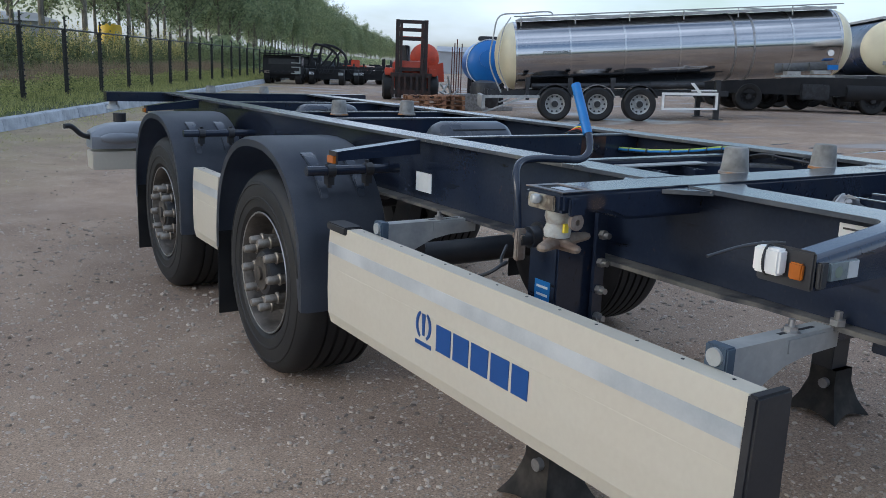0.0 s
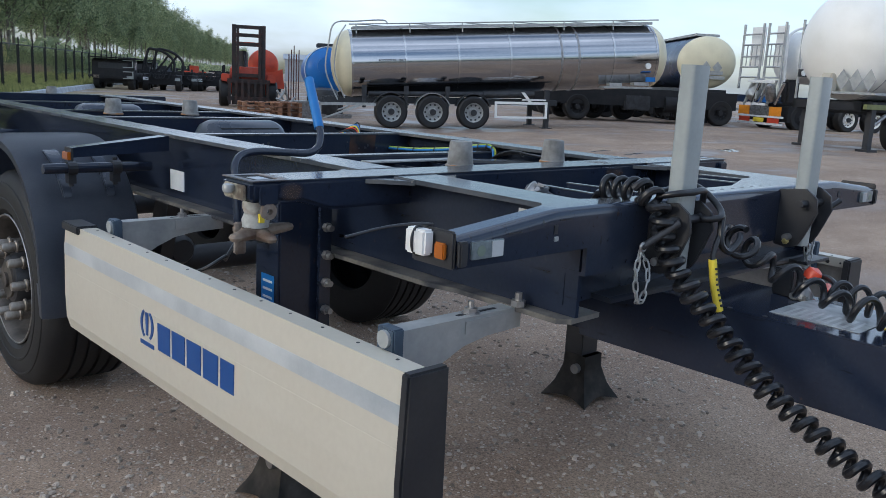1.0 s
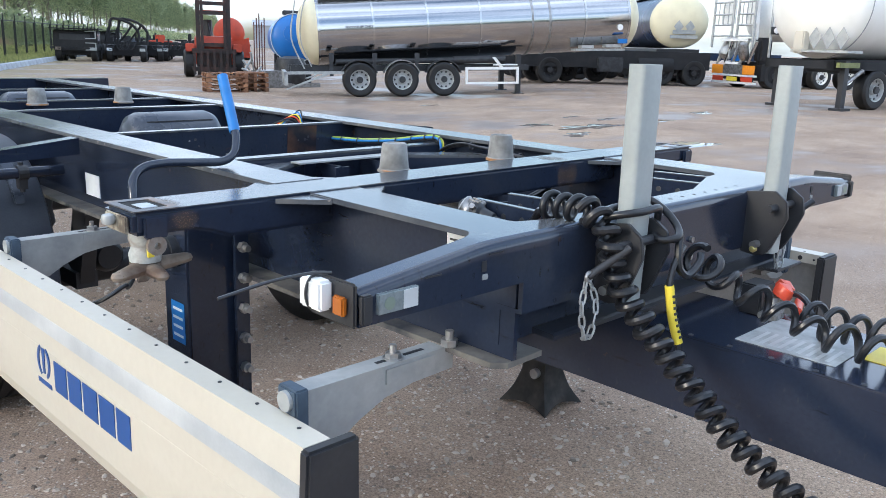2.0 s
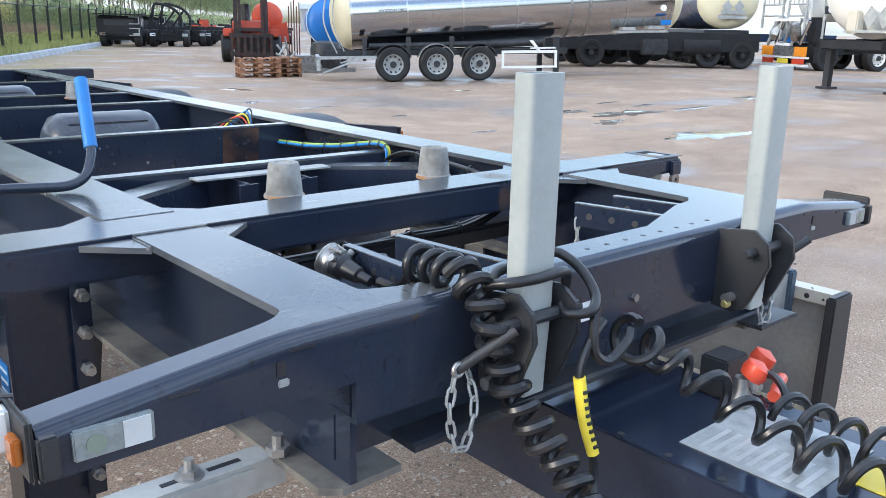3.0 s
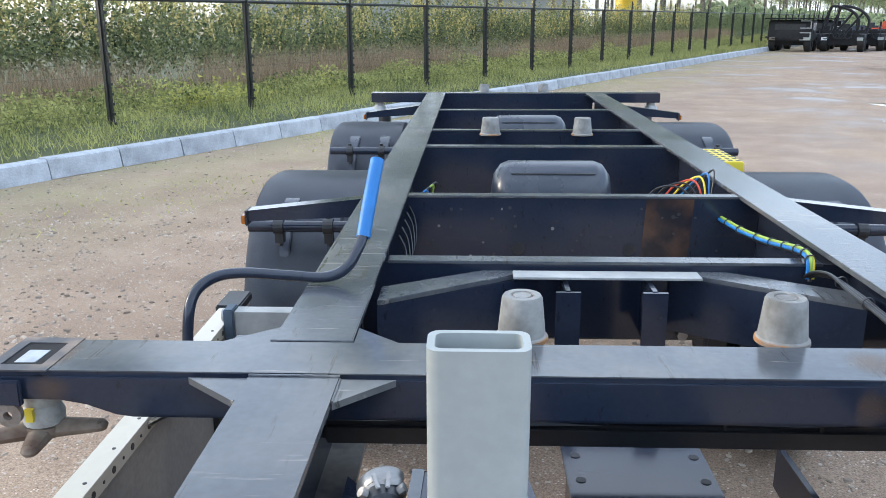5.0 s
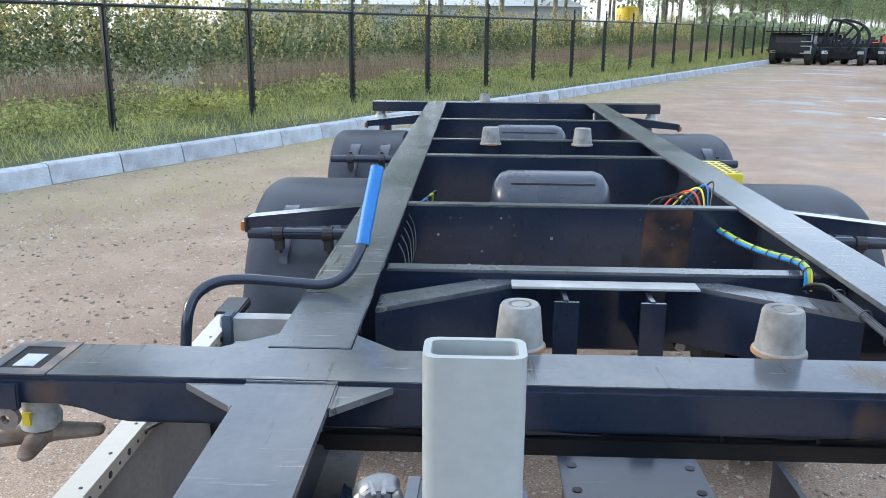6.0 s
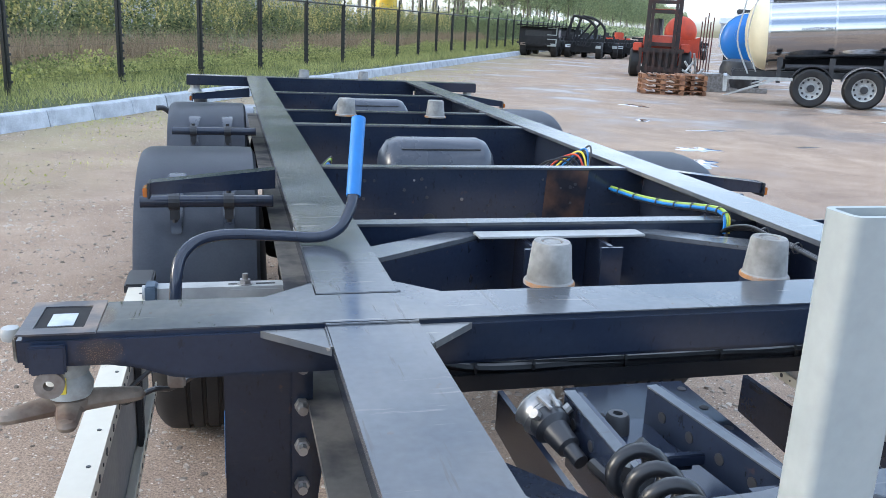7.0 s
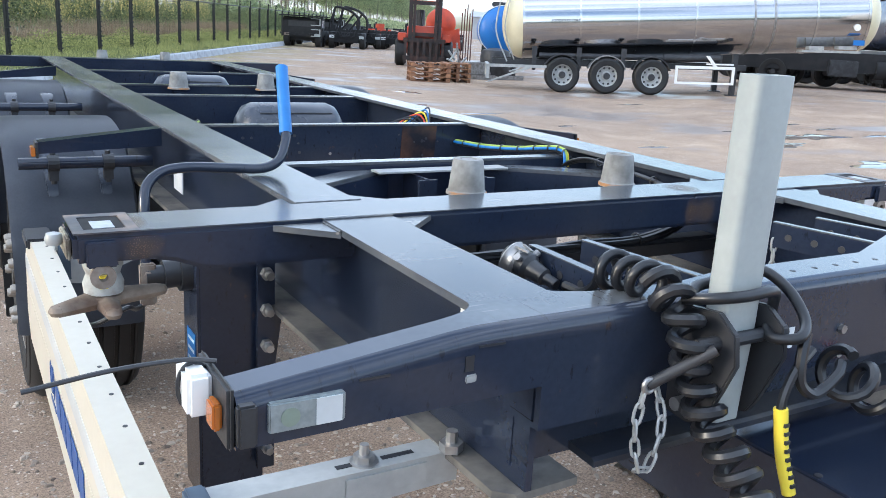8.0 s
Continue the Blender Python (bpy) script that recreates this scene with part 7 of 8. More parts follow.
def dark_chassis(x, y, yaw, seed):
    """A bare dark chassis seen from the side: blue-black frame, wheels, hanging boxes, pale box frame and legs."""
    rn = random.Random(seed)
    t = thing("dark_chassis", "dark blue-black chassis trailer parked behind the tankers", "trailer", pose(x, y, lie(x, y), 0, 0, yaw), group="dark chassis behind the tankers")
    part("frame", boxes((-1.5, 7.5, -0.9, -0.7, 0.95, 1.25)), NAVYBLUE, t)
    part("frame", boxes((-1.5, 7.5, 0.7, 0.9, 0.95, 1.25)), NAVYBLUE, t)
    for q in range(8):
        u = rn.uniform(-1.2, 6.4)
        w, h = rn.uniform(0.25, 0.8), rn.uniform(0.2, 0.5)
        part("side_box", boxes((u, u + w, -1.2 + rn.uniform(0, 0.2), -0.7, 0.92 - h, 0.92)), rn.choice((SOOT, SOOT, PLASTIC, NAVYBLUE)), t, bevel=0.02)
    u = rn.uniform(2.8, 4.2)
    part("pale_box_frame", boxes((u, u + 0.9, -1.24, -1.2, 0.55, 0.62), (u, u + 0.9, -1.24, -1.2, 1.05, 1.12), (u, u + 0.08, -1.24, -1.2, 0.62, 1.05), (u + 0.82, u + 0.9, -1.24, -1.2, 0.62, 1.05)), GREYP, t)
    part("blue_panel", boxes((u + 1.5, u + 1.95, -1.23, -1.21, 0.85, 1.2)), TANKBLUE, t)
    for k in (5.6, 6.1):
        part("landing_leg", boxes((k, k + 0.12, -0.98, -0.86, 0.03, 0.95), (k - 0.1, k + 0.22, -1.05, -0.8, 0.0, 0.03)), SOOT, t)
    for u in (-0.6, 0.7, 2.0):
        for s in (-1, 1):
            truck_wheel(t, pose(u, s * 1.1, 0.49) @ (FACE if s < 0 else FACE @ pose(0, 0, 0, 0, 0, 180)), paint=SOOT)
    return t


NAVYBLUE = mat("blue_chassis_paint", (0.012, 0.03, 0.085), 0.4, 0, 0.3, 2, 30, 0.04, second=(0.02, 0.03, 0.05))
dark_chassis(27.2, 22.6, -34, 3)
dark_chassis(25.3, 20.4, -32, 5)
dark_chassis(31.5, 21.0, -38, 7)


def white_truck():
    """Rear of a tank truck: low bumper with marker boards, lamps, ladder frames and a pale vessel."""
    m = pose(29.6, 14.0, 0.28, 0, 0, -25)
    t = thing("tank_truck", "white tank truck with rear ladder frames and orange marker boards", "truck", m)
    part("chassis", boxes((-0.2, 9.0, -0.5, 0.5, 0.6, 1.0), (0.1, 1.0, -1.1, 1.1, 0.3, 0.9)), SOOT, t)
    part("bumper", boxes((-0.35, -0.2, -1.25, 1.25, 0.16, 0.24), (-0.35, -0.2, -1.25, 1.25, 0.44, 0.51)), WHITE, t, "white rear bumper bars")
    board = mat("orange_board", (0.85, 0.30, 0.02), 0.4, 0, 0.1, 10, 60, 0)
    for s in (-1, 1):
        part("marker_board", boxes((-0.36, -0.33, s * 0.92 - 0.33, s * 0.92 + 0.33, 0.52, 0.86)), board, t, "orange reflective marker board")
        part("tail_lamp", boxes((-0.36, -0.33, s * 0.85 - 0.32, s * 0.85 + 0.32, 0.25, 0.43)), RED, t)
    part("centre_board", boxes((-0.35, -0.33, -0.58, 0.58, 0.52, 0.86)), STEEL, t)
    part("plate_bar", boxes((-0.36, -0.33, -0.3, 0.3, 0.26, 0.42)), YELLOW, t)
    barrel("vessel", t, pose(0.9, 0, 2.75), 0.98, 5.5, WHITE, 0.4, WHITE, 1.05, "white painted vessel")
    for k, (x, y0, y1) in enumerate(((-0.30, 1.5, 0.35), (-0.25, 0.1, -0.85))):
        part("ladder_frame", rods(8, *[((x, y0, z), (x, y1, z), 0.035) for z in (1.95, 2.35, 2.75, 3.2, 3.6)], ((x, y0, 1.5), (x, y0, 4.0), 0.05), ((x, y1, 1.1), (x, y1, 4.0), 0.05),
                                  *[((x, y0 + (y1 - y0) * j / 4, 2.35), (x, y0 + (y1 - y0) * j / 4, 3.2), 0.022) for j in range(1, 4)]), GALV, t, "grey tubular ladder frame")
        part("white_panel", boxes((x + 0.25, x + 0.3, y1 + 0.2, y0 - 0.15, 2.4, 3.9)), WHITE, t)
    part("ladder_frame", rods(8, *[((0.3, -1.15, z), (1.7, -1.15, z), 0.04) for z in (2.15, 2.6, 3.05, 3.5, 3.9)], ((0.3, -1.15, 1.0), (0.3, -1.15, 4.1), 0.05), ((1.7, -1.15, 1.6), (1.7, -1.15, 4.1), 0.05)), GALV, t, "grey tubular ladder frame")
    part("arch_pipe", sweep(bmesh.new(), spline([(0.2, -0.6, 1.2), (0.1, -0.6, 3.2), (0.5, -0.5, 3.75), (1.6, -0.3, 3.95), (2.6, -0.2, 3.8)], 6), 0.05, 8), WHITE, t, smooth=True)
    part("pump_housing", lathe(bmesh.new(), [(0, 0), (0.22, 0), (0.28, 0.1), (0.28, 0.7), (0.2, 0.85), (0, 0.9)], pose(-0.25, 0.7, 1.15, 0, 35, 20), 18), GALV, t, smooth=True)
    part("pump_housing", lathe(bmesh.new(), [(0, 0), (0.15, 0), (0.2, 0.1), (0.2, 0.5), (0.1, 0.7), (0, 0.7)], pose(-0.25, -0.5, 1.1, 20, -30, 0), 16), STEEL, t, smooth=True)
    for k in range(5):
        y = 1.0 - 0.45 * k
        part("pump_pipe", rods(10, ((-0.3, y, 0.95), (-0.28, y - 0.35, 1.75 + 0.1 * (k % 2)), 0.06)), (GALV, CHROME, STEEL, GALV, CHROME)[k], t, smooth=True)
    part("pump_shelf", boxes((-0.35, 0.2, -0.7, 0.9, 1.75, 1.85), (-0.35, 0.0, -0.3, 0.5, 0.88, 0.98)), WHITE, t)
    part("hose_guard", boxes((-0.1, 0.5, -1.15, -0.75, 0.95, 1.9)), SOOT, t, bevel=0.1)
    part("lamp_bar", boxes((0.25, 1.55, -1.26, -1.19, 2.02, 2.3)), BLACK, t)
    for k in range(4):
        part("work_lamp", lathe(bmesh.new(), [(0.10, 0), (0.11, 0.03), (0.0, 0.03)], pose(0.42 + 0.32 * k, -1.27, 2.16) @ FACE @ AX, 14), WHITE, t)
    for k in (0.7, 3.0, 4.3):
        for s in (-1, 1):
            truck_wheel(t, pose(k, s * 1.1, 0.49) @ (FACE if s < 0 else FACE @ pose(0, 0, 0, 0, 0, 180)), paint=SOOT if k < 1 else WHITE)


white_truck()


def white_tank():
    m = pose(20.0, 7.2, 2.88, 0, 0, -15)
    t = thing("white_tank_trailer", "large pale cream tank trailer on landing legs", "tank trailer", m)
    barrel("barrel", t, Matrix(), 1.36, 11.0, TANKWHITE, 0.85, TANKWHITE, 1.0, "pale cream painted barrel")
    part("seam", lathe(bmesh.new(), [(1.362, -0.015), (1.372, -0.015), (1.372, 0.015), (1.362, 0.015)], AXR, 64, close=True), GALV, t, smooth=True)
    for k in range(3):
        bm = bmesh.new()
        y = -0.50 - 0.37 * k
        prism(bm, [(y - 0.18, -0.88), (y, -0.62), (y + 0.18, -0.88), (y, -1.14)], "x", -0.83, -0.815)
        part("hazard_plate", bm, GALV, t, "blank grey diamond placard")
    part("placard_shelf", boxes((-0.85, -0.3, -1.45, 0.15, -1.22, -1.16)), GALV, t)
    part("valve_cabinet", boxes((-0.85, -0.6, -0.20, 0.10, -1.25, -0.72)), CREAM, t, "cream valve cabinet", bevel=0.03)
    part("frame", boxes((-0.8, 10.5, -1.1, -0.9, -1.62, -1.38), (-0.8, 10.5, 0.75, 0.9, -1.62, -1.38), (-0.8, -0.6, -1.1, 0.9, -1.6, -1.4), (0.2, 0.4, -1.1, 0.9, -1.7, -1.4)), SOOT, t)
    part("deck", boxes((0.4, 10.5, -0.9, 0.75, -1.6, -1.36)), SOOT, t)
    bm = boxes((-0.48, -0.32, -1.18, -1.04, -2.52, -1.4), (-0.58, -0.22, -1.28, -0.94, -2.58, -2.52))
    part("landing_leg", bm, BLACK, t)
    part("landing_leg", boxes((-0.48, -0.32, 0.70, 0.85, -2.52, -1.4), (-0.58, -0.22, 0.6, 0.95, -2.58, -2.52)), BLACK, t)
    part("leg_brace", rods(8, ((-0.4, -1.1, -2.0), (0.3, -1.1, -1.62), 0.05)), STEEL, t)
    part("green_beam", boxes((-0.75, 0.0, -1.22, -1.12, -1.56, -1.44)), mat("green_paint", (0.20, 0.22, 0.08), 0.5), t)
    for k in (0.95, 7.5, 8.8, 10.1):
        for s in (-1, 1) if k > 1 else (-1,):
            truck_wheel(t, pose(k, s * 1.1, -2.09) @ (FACE if s < 0 else FACE @ pose(0, 0, 0, 0, 0, 180)))


white_tank()


def warehouse(x, y, w, d, h, yaw, material):
    t = thing("warehouse", "low grey clad warehouse beyond the trees", "building", pose(x, y, 0, 0, 0, yaw))
    part("wall", boxes((-w / 2, w / 2, 0, d, 0, h)), material, t)
    bm = bmesh.new()
    prism(bm, [(-0.3, h), (d / 2, h + 0.9), (d + 0.3, h)], "x", -w / 2 - 0.3, w / 2 + 0.3)
    part("roof", bm, WALLGREY, t, "grey sheet roof")
    for k in range(int(w / 5)):
        part("panel_rib", boxes((-w / 2 + 2.5 + 5 * k, -w / 2 + 2.6 + 5 * k, -0.04, 0.0, 0, h)), GALV, t)


warehouse(-6, 72, 30, 14, 3.7, 8, WALLGREY)
warehouse(76, 118, 5, 8, 3.6, -32, WALLGREY)
ys = thing("yellow_silo", "yellow cylindrical silo beyond the hedge", "silo", pose(12.2, 71, 0))
part("shell", lathe(bmesh.new(), [(0.9, 0.0), (0.9, 3.5), (0.8, 3.65), (0.0, 3.75)], Matrix(), 28), mat("yellow_paint", (0.75, 0.50, 0.03), 0.5, 0, 0.1, 2, 20, 0.02), ys, smooth=True)


# unseen walls added far behind the camera to dim the horizon in reflections
for nm, q in (("unseen_wall_south", (-70, 90, -62.4, -62.0, 0, 7.5)), ("unseen_wall_west", (-62.4, -62.0, -62, 12, 0, 7.5))):
    tagged(part(nm, boxes(q), mat(nm + "_cladding", (0.16, 0.18, 0.17), 0.8, 0, 0.25, 0.4, 6, 0.1, second=(0.10, 0.12, 0.10))), "plain green-grey wall added out of view to dim reflections", "wall", kind="structure")


# ---- hoses, cables and small fittings on the trailer ----
def helix(axis, r, turns, tube, n=14, start=0.0, seg=8):
    """A coiled hose round a smooth axis."""
    line = spline(axis, 16)
    cum = [0.0]
    for p, q in zip(line, line[1:]):
        cum.append(cum[-1] + (q - p).length)
    total = int(turns * n)
    pts, j, up = [], 0, None
    for i in range(total + 1):
        d = cum[-1] * i / total
        while j < len(cum) - 2 and cum[j + 1] < d:
            j += 1
        f = (d - cum[j]) / max(1e-9, cum[j + 1] - cum[j])
        c = line[j].lerp(line[j + 1], f)
        way = (line[j + 1] - line[j]).normalized()
        up = frame_of(way)[2] if up is None else (up - way * up.dot(way)).normalized()
        side = way.cross(up)
        a = start + 2 * math.pi * i / n
        k = r * (1 + 0.10 * math.sin(a * 0.37) + 0.05 * math.sin(a * 0.13 + 1))
        pts.append(c + (side * math.cos(a) + up * math.sin(a)) * k)
    return sweep(bmesh.new(), pts, tube, seg)


part("coiled_hose", helix([(-0.444, -0.530, H + 0.022), (-0.442, -0.565, H + 0.028), (-0.442, -0.605, H + 0.030), (-0.441, -0.645, H + 0.028)], 0.0245, 3.4, 0.0086, 20, 2.2, 10), HOSE, trailer, "black coiled air hose lying on the front beam", smooth=True)
part("coiled_hose", helix([(-0.441, -0.645, H + 0.034), (-0.438, -0.690, H + 0.012), (-0.430, -0.712, 1.18), (-0.420, -0.722, 1.12), (-0.405, -0.745, 1.06), (-0.385, -0.785, 1.00), (-0.37, -0.83, 0.95), (-0.365, -0.90, 0.885), (-0.365, -1.01, 0.80), (-0.365, -1.13, 0.735),
                             (-0.365, -1.26, 0.675), (-0.34, -1.50, 0.60), (-0.31, -1.8, 0.56), (-0.26, -2.1, 0.60), (-0.2, -2.5, 0.80)], 0.0225, 62, 0.0103, 14), HOSE, trailer, "black coiled air hose hanging down beside the drawbar", smooth=True)
loop = spline([(-0.425, -0.690, 1.228), (-0.408, -0.735, 1.240), (-0.365, -0.750, 1.243), (-0.310, -0.750, 1.245), (-0.280, -0.735, 1.228), (-0.274, -0.728, 1.190), (-0.296, -0.750, 1.172), (-0.268, -0.780, 1.176), (-0.232, -0.760, 1.192),
               (-0.216, -0.715, 1.222), (-0.228, -0.675, 1.245), (-0.262, -0.664, 1.247), (-0.315, -0.668, 1.240), (-0.375, -0.668, 1.235), (-0.415, -0.690, 1.222)], 7)
part("hose_loop", sweep(bmesh.new(), loop, 0.0088, 10), HOSE, trailer, "black hose looped round the upright", smooth=True)
part("hose", sweep(bmesh.new(), spline([(-0.245, -0.775, 1.180), (-0.262, -0.785, 1.140), (-0.262, -0.792, 1.105), (-0.235, -0.800, 1.088), (-0.190, -0.800, 1.110), (-0.168, -0.790, 1.125)], 7), 0.0088, 8), HOSE, trailer, smooth=True)
part("open_coil_hose", helix([(-0.175, -0.785, 1.115), (-0.11, -0.785, 1.080), (-0.065, -0.815, 1.045), (-0.05, -0.88, 1.015), (-0.05, -0.97, 0.988), (-0.05, -1.10, 0.968), (-0.05, -1.5, 0.966), (-0.02, -2.4, 0.966)], 0.031, 24, 0.0090, 18, 1.0), HOSE, trailer, "black stretched coil hose running along the drawbar", smooth=True)
part("hose", sweep(bmesh.new(), spline([(0.135, -0.865, 0.985), (0.14, -0.90, 0.995), (0.11, -0.94, 0.99), (0.088, -0.965, 0.967)], 7), 0.0080, 8), HOSE, trailer, smooth=True)
part("open_coil_hose", helix([(0.055, -0.97, 0.968), (0.045, -1.1, 0.970), (0.04, -1.5, 0.970), (0.03, -2.4, 0.970)], 0.035, 27, 0.0080, 16), HOSE, trailer, "black coil hose lying on the drawbar", smooth=True)
tag_hose = part("hose", sweep(bmesh.new(), spline([(-0.225, -0.775, 1.15), (-0.275, -0.785, 1.12), (-0.297, -0.79, 1.07), (-0.29, -0.80, 1.0), (-0.28, -0.815, 0.94), (-0.29, -0.83, 0.89), (-0.32, -0.85, 0.87)], 6), 0.0075, 8), HOSE, trailer, smooth=True)
part("yellow_tag", sweep(bmesh.new(), spline([(-0.2975, -0.79, 1.072), (-0.290, -0.80, 1.0), (-0.279, -0.8155, 0.938)], 6), 0.0108, 12), YELLOW, tag_hose, "yellow printed sleeve on the hose", smooth=True)
for k in range(8):
    z = 0.952 + k * 0.0135
    if z > 1.0:
        cx, cy = -0.290 - (z - 1.0) * 0.104, -0.800 + (z - 1.0) * 0.139
    else:
        cx, cy = -0.290 + (1.0 - z) * 0.177, -0.800 - (1.0 - z) * 0.25
    part("text_bar", boxes((cx - 0.006, cx + 0.004, cy - 0.0122, cy - 0.0085, z, z + 0.0055)), BLACK, tag_hose)

part("pin_ring", sweep(bmesh.new(), [(-0.487 + 0.010 * math.cos(q), -0.704, 1.106 + 0.010 * math.sin(q)) for q in (2 * math.pi * i / 16 for i in range(16))], 0.0042, 8, True), STEEL, trailer, smooth=True)
part("face_label", boxes((-0.142, -0.102, -0.6535, -0.6522, 1.090, 1.128)), LABEL, trailer, "small white printed label on the front face")
for x, z in ((0.030, 1.061), (0.031, 1.107)):
    part("face_bolt", rods(8, ((x, -0.652, z), (x, -0.660, z), 0.0085)), STEEL, trailer)
part("yellow_nut", lathe(bmesh.new(), [(0, 0.0), (0.013, 0.0), (0.014, 0.012), (0.009, 0.022), (0, 0.024)], pose(0.318, -0.695, 1.048) @ AX @ Matrix.Scale(0.75, 4), 12), BRASS, trailer, "dull yellow plated nut", smooth=True)

# couplings on the drawbar
for x, y, z, tip in ((0.122, -0.852, 0.925, 0.0), (0.25, -0.80, 0.90, 0.0)):
    part("coupling_base", boxes((x - 0.02, x + 0.03, y - 0.02, y + 0.03, z - 0.005, z + 0.012)), CONE, trailer, bevel=0.003)
    bm = lathe(bmesh.new(), [(0.0, 0), (0.022, 0), (0.022, 0.02), (0.014, 0.03), (0.014, 0.055), (0.0, 0.055)], pose(x, y, z), 14)
    c = part("air_coupling", bm, STEEL, trailer, smooth=True)
    bm = lathe(bmesh.new(), [(0.0, 0), (0.022, 0.0), (0.026, 0.012), (0.024, 0.03), (0.0, 0.04)], pose(x + 0.01, y - 0.01, z + 0.055, 25, 20, 0), 14)
    part("red_cap", bm, RED, c, "red plastic cap", smooth=True)
part("red_lever", rods(10, ((0.16, -0.90, 0.945), (0.27, -0.86, 0.94), 0.012)), RED, trailer, "red coupling lever", smooth=True)
bm = boxes((0.12, 0.20, -0.82, -0.76, 0.92, 1.0))
part("coupling_bracket", bm, BLACK, trailer, bevel=0.004)

# spare coupling head in the front bay
CM = Matrix.Translation((-0.462, -0.292, 1.194)) @ Vector((0.035, -0.165, -0.040)).to_track_quat("Z", "Y").to_matrix().to_4x4() @ Matrix.Scale(0.72, 4)
bm = lathe(bmesh.new(), [(0.0, 0.006), (0.020, 0.004), (0.026, -0.002), (0.032, 0.004), (0.033, 0.05), (0.036, 0.055), (0.036, 0.075), (0.026, 0.085), (0.022, 0.13), (0.015, 0.135), (0.014, 0.17), (0.0, 0.17)], CM, 28)
g = part("coupling_head", bm, BLACK, trailer, "black hose coupling head with a metal clamp", smooth=True)
bm = lathe(bmesh.new(), [(0.034, 0.004), (0.041, 0.004), (0.046, 0.010), (0.041, 0.017), (0.040, 0.030), (0.044, 0.036), (0.040, 0.046), (0.034, 0.046)], CM @ pose(0, 0, 0, 10, 8, 0), 28, close=True)
part("clamp_ring", bm, STEEL, g, "dull metal clamp ring", smooth=True)
for sx in (-1, 1):
    bm = prism(bmesh.new(), [(sx * 0.010, 0.028), (sx * 0.004, 0.066), (sx * 0.012, 0.068), (sx * 0.018, 0.028)], "y", 0.037, 0.042)
    for v in bm.verts:
        v.co = CM @ v.co
    part("clamp_claw", bm, STEEL, g, bevel=0.001)
for q in (-1, 1):
    part("clamp_bolt", rods(8, (tuple(CM @ Vector((q * 0.03, 0.022, 0.06))), tuple(CM @ Vector((q * 0.04, 0.03, 0.06))), 0.007)), STEEL, g)
part("hose", sweep(bmesh.new(), spline([(-0.424, -0.415, 1.166), (-0.418, -0.455, 1.166), (-0.418, -0.485, 1.185), (-0.430, -0.510, 1.212), (-0.442, -0.532, H + 0.01)], 6), 0.009, 8), HOSE, trailer, smooth=True)
part("channel_brace", prism(bmesh.new(), [(-0.555, 0.02), (-0.555, -0.10), (-0.30, -0.44), (-0.26, -0.36)], "z", 1.0, 1.012), NAVY, trailer)

# cable bundle on the inside of the far rail
BUN = [(0.503, 1.51, 1.13), (0.506, 1.42, 1.134), (0.51, 1.3, 1.14), (0.515, 1.15, 1.155), (0.52, 1.05, 1.168), (0.52, 0.95, 1.185), (0.52, 0.87, 1.197), (0.52, 0.82, 1.200), (0.52, 0.79, 1.188), (0.52, 0.782, 1.145)]
WIRES = (("blue_wire", BLUE), ("green_wire", GREENW), ("yellow_wire", YELLOW), ("black_wire", BLACK))
for i, (nm, mt) in enumerate(WIRES):
    a = i * 1.57
    pts = [(x - 0.0065 * math.cos(a), y, z + 0.0065 * math.sin(a)) for x, y, z in BUN]
    part("cable", sweep(bmesh.new(), spline(pts, 10), 0.0052, 8), mt, trailer, nm.replace("_", " ") + " in the cable bundle", smooth=True)
for k, p in enumerate(spline(BUN, 6)[5:50:6]):
    part("cable_tie", lathe(bmesh.new(), [(0.0125, -0.003), (0.0145, -0.003), (0.0145, 0.003), (0.0125, 0.003)], pose(p.x, p.y, p.z, 90, 0, 0), 14, close=True), BLACK, trailer)
for k in range(3):
    d = 0.007 * k
    pts = [(0.52 - d, 0.785, 1.150), (0.525 - d, 0.74, 1.168 + 0.004 * k), (0.53 - d, 0.66, 1.184 + 0.005 * k), (0.53 - d, 0.55, 1.187), (0.535 - d, 0.45, 1.180), (0.54 - d, 0.35, 1.170), (0.55 - d, 0.25, 1.150)]
    part("cable", sweep(bmesh.new(), spline(pts, 6), 0.0045, 8), HOSE, trailer, smooth=True)
for y, z in ((0.62, 1.187), (0.48, 1.183), (0.36, 1.172)):
    part("cable_tie", lathe(bmesh.new(), [(0.013, -0.003), (0.015, -0.003), (0.015, 0.003), (0.013, 0.003)], pose(0.527, y, z, 90, 0, 0), 14, close=True), BLACK, trailer)
rnd = random.Random(17)
for k in range(6):
    x, y = 0.50 + 0.01 * k, 1.68 + 0.03 * k
    pts = [(x, y, 1.08), (x - 0.08 + 0.02 * k, y + 0.04, H - 0.02 + 0.008 * k), (x - 0.16 + 0.03 * k, y + 0.1, H - 0.03), (x - 0.2 + 0.03 * k, y + 0.2, 1.08)]
    part("loose_cable", sweep(bmesh.new(), spline(pts, 6), 0.0038, 7), (HOSE, HOSE, RED, YELLOW, BLUE, HOSE)[k], trailer, smooth=True)
for k in range(5):
    y = 1.66 + 0.05 * k
    pts = [(-0.55, y, 1.12), (-0.52 + 0.01 * k, y + 0.02, H - 0.03), (-0.50, y + 0.05, 1.12), (-0.53, y + 0.1, 1.04)]
    part("loose_cable", sweep(bmesh.new(), spline(pts, 6), 0.0045, 7), (HOSE, BLUE, HOSE, GREENW, HOSE)[k], trailer, smooth=True)
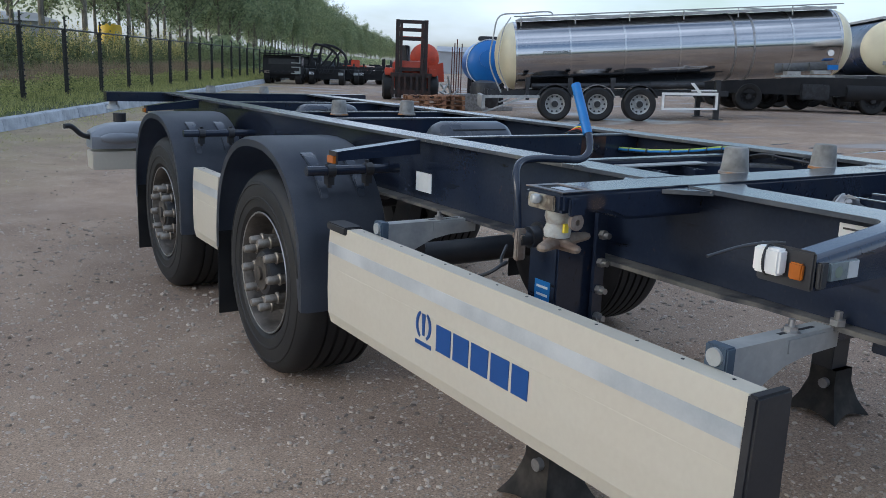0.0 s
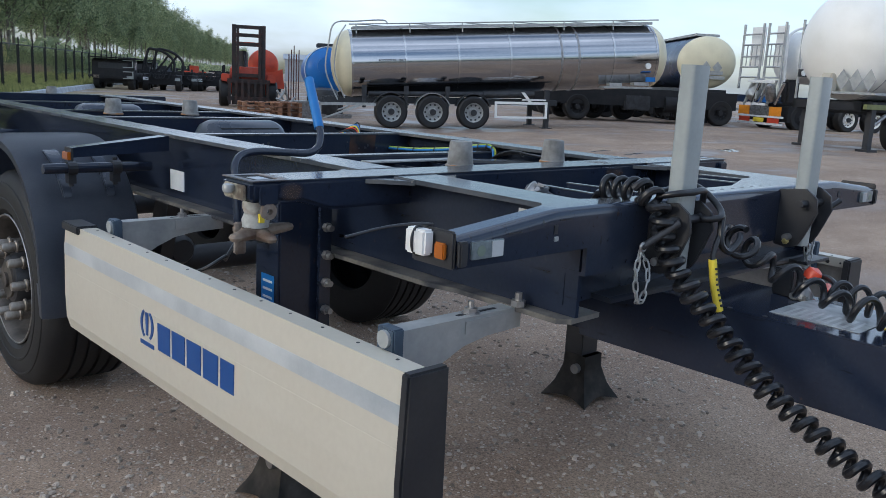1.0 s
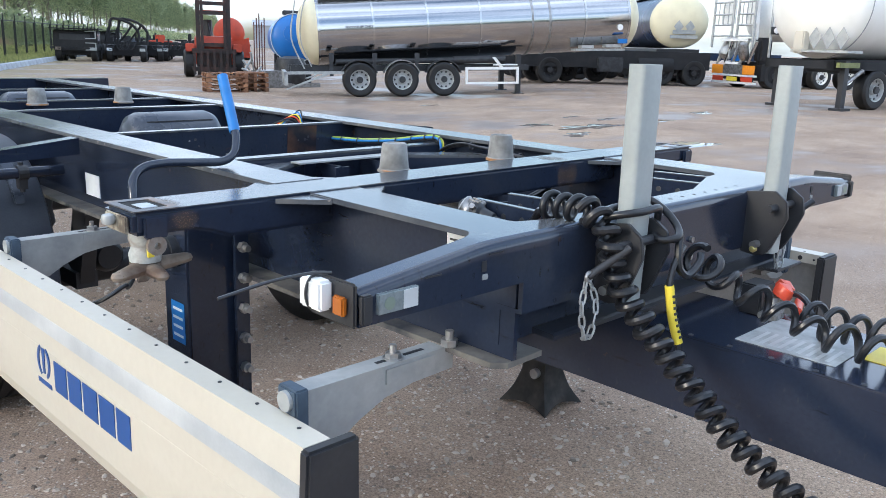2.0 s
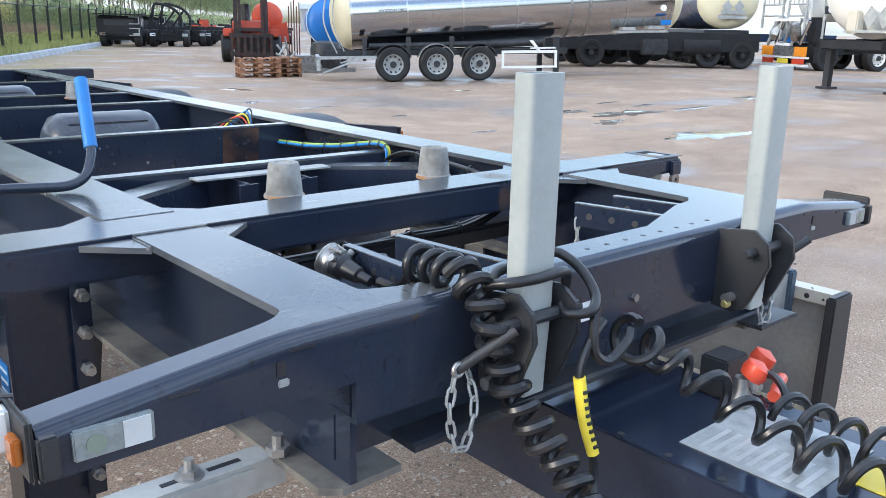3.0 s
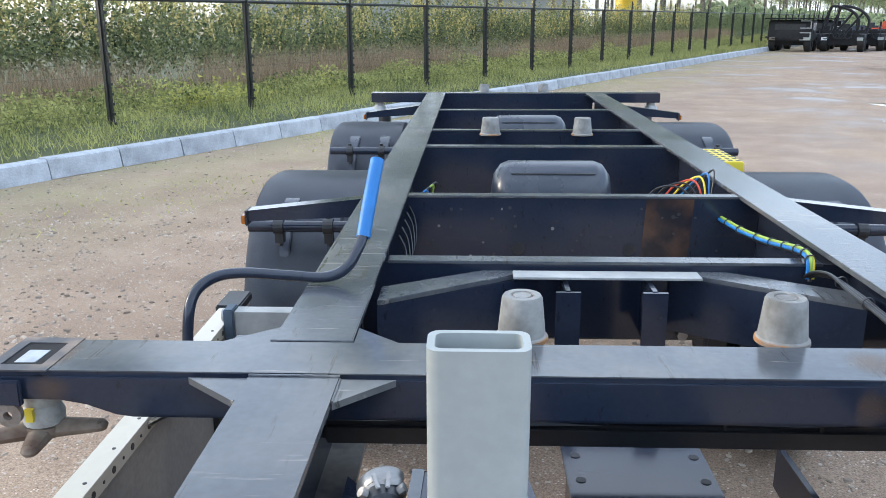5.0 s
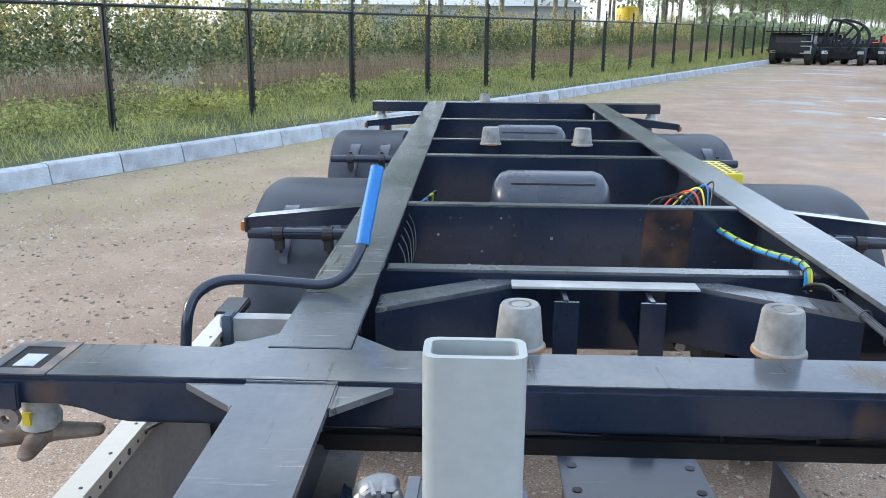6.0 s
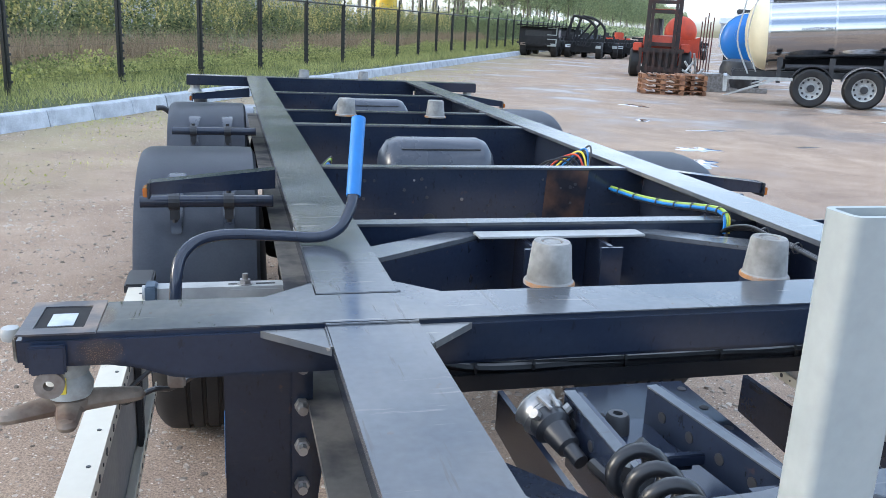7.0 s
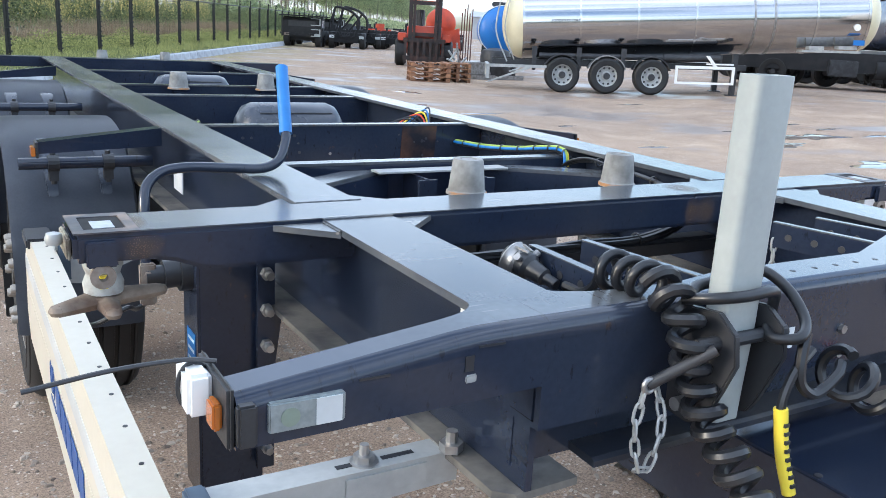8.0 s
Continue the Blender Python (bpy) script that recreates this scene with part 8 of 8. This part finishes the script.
for k in range(5):
    y = 1.50 - 0.10 * k
    pts = [(-0.555, y, 1.17), (-0.535, y - 0.02, 1.13), (-0.53, y - 0.05, 1.06), (-0.555, y - 0.08, 1.02)]
    part("loose_cable", sweep(bmesh.new(), spline(pts, 6), 0.004, 6), HOSE, trailer, smooth=True)
rnd = random.Random(71)
for k in range(7):
    j = [rnd.uniform(-0.012, 0.012) for _ in range(10)]
    pts = [(-0.60, 0.20 + j[0], H - 0.100), (-0.42, 0.19 + j[1], H - 0.162 + j[2]), (-0.15, 0.19 + j[3], H - 0.175 + j[4]), (0.1, 0.19 + j[5], H - 0.168 + j[6]), (0.35, 0.19 + j[7], H - 0.170 + j[8]), (0.6, 0.2, H - 0.100)]
    part("cable", sweep(bmesh.new(), spline(pts, 8), rnd.choice((0.006, 0.008, 0.010)), 7), HOSE, trailer, "black cable slung beneath the cross beam", smooth=True)
for x in (-0.40, -0.28, -0.08, 0.14, 0.32):
    part("cable_tie", lathe(bmesh.new(), [(0.020, -0.003), (0.023, -0.003), (0.023, 0.003), (0.020, 0.003)], pose(x, 0.19, H - 0.170, 0, 90, 0), 14, close=True), BLACK, trailer)
# yellow wheel chock in its holder, on the far side
bm = bmesh.new()
prism(bm, [(2.70, 0.98), (3.24, 0.98), (3.24, 1.05), (3.10, 1.13), (2.70, 1.13)], "x", 0.80, 0.95)
ck = part("wheel_chock", bm, YELLOW, trailer, "yellow plastic wheel chock", bevel=0.006)
for i in range(4):
    for j in range(6):
        part("chock_hole", boxes((0.812 + i * 0.036, 0.832 + i * 0.036, 2.73 + j * 0.06, 2.76 + j * 0.06, 1.1285, 1.1312)), BLACK, ck)
# open box bracket outside the far rail
bm = bmesh.new()
prism(bm, [(0.712, 1.050), (0.712, 1.098), (0.98, 1.100), (1.03, 1.106), (1.160, 1.106), (1.160, 1.030), (1.130, 1.040), (1.095, 1.072), (1.03, 1.072), (0.98, 1.060)], "y", 1.088, 1.093)
bk = part("side_bracket", bm, NAVY, trailer, "dark open box bracket beside the rail")
part("bracket_side", boxes((1.155, 1.160, 0.770, 1.0875, 1.045, 1.106)), NAVY, bk)
part("bracket_front", boxes((0.712, 1.160, 0.765, 0.7695, 1.045, 1.106)), NAVY, bk)
bm = lathe(bmesh.new(), [(0, 0.0), (0.030, 0.0), (0.026, 0.03), (0.014, 0.055), (0, 0.06)], pose(1.09, 1.03, 1.03), 14)
part("bracket_stub", bm, CONE, bk, "pale cast stub in the bracket", smooth=True)
part("bracket_floor", boxes((0.712, 1.154, 0.771, 1.087, 1.024, 1.0295)), BLACK, bk)

# rear bumper with its lamp housing
bm = bmesh.new()
rows_h = []
for x, top, back in ((-1.21, 0.85, 0.03), (-1.15, 0.885, 0.012), (-1.05, 0.915, 0.0), (-0.85, 0.93, 0.0), (0.85, 0.93, 0.0), (1.05, 0.915, 0.0), (1.15, 0.885, 0.012), (1.21, 0.85, 0.03)):
    rows_h.append([bm.verts.new((x, y, z)) for y, z in ((5.985 + back, 0.71), (5.968 + back, 0.76), (5.966 + back, 0.81), (5.985 + back, top - 0.05), (6.03, top - 0.01), (6.10, top), (6.20, top), (6.25, top - 0.06), (6.25, 0.71))])
for p, q in zip(rows_h, rows_h[1:]):
    for i in range(9):
        bm.faces.new((p[i], p[(i + 1) % 9], q[(i + 1) % 9], q[i]))
bm.faces.new(rows_h[0][::-1]), bm.faces.new(rows_h[-1])
SILVERP = mat("silver_grey_plastic", (0.26, 0.28, 0.31), 0.4, 0.1, 0.1, 5, 60, 0.05)
rbm = part("rear_lamp_housing", bm, SILVERP, trailer, "silver-grey rear lamp housing with rounded ends", smooth=True)
for s in (-1, 1):
    bl = lathe(bmesh.new(), [(0, -0.17), (0.02, -0.16), (0.040, -0.12), (0.048, 0.0), (0.042, 0.10), (0.02, 0.16), (0, 0.17)], pose(s * 0.98, 5.972, 0.80) @ AX, 20)
    part("lamp_bulge", bl, SILVERP, rbm, smooth=True)
part("rear_bumper", boxes((-1.21, 1.21, 5.99, 6.24, 0.53, 0.685)), CREAM, trailer, "cream painted rear bumper panel", bevel=0.006)
part("marker_stalk", sweep(bmesh.new(), spline([(-1.20, 6.1, 0.80), (-1.28, 6.06, 0.83), (-1.36, 6.02, 0.90), (-1.42, 6.0, 0.905)], 5), 0.022, 10), BLACK, trailer, "black rubber marker stalk", smooth=True)
for s in (-1, 1):
    part("bumper_bracket", boxes((s * 0.62 - 0.03, s * 0.62 + 0.03, 5.54, 6.0, 0.72, 0.93)), NAVY, trailer)
    part("bumper_bolt", rods(8, ((s * 1.05, 5.96, 0.80), (s * 1.05, 5.99, 0.80), 0.03)), BLACK, trailer)

# weld beads along the joints of the frame
def weld(p0, p1, r=0.0024):
    p0, p1 = Vector(p0), Vector(p1)
    n = max(4, int((p1 - p0).length / 0.008))
    pts = [p0.lerp(p1, i / n) + Vector((0, 0, 0.0004 * math.sin(i * 2.1))) for i in range(n + 1)]
    part("weld_bead", sweep(bmesh.new(), pts, r, 6), TOPS, trailer, smooth=True)


for s in (-1, 1):
    weld((s * 0.712, -0.002, H + 0.001), (s * 0.558, -0.002, H + 0.001))
    weld((s * 0.712, BD + 0.001, H + 0.001), (s * 0.558, BD + 0.001, H + 0.001))
    weld((s * 0.712, -0.09, H - 0.004), (s * 0.712, -0.004, H - 0.004))
    weld((s * 0.558, -0.09, H - 0.004), (s * 0.558, -0.004, H - 0.004))
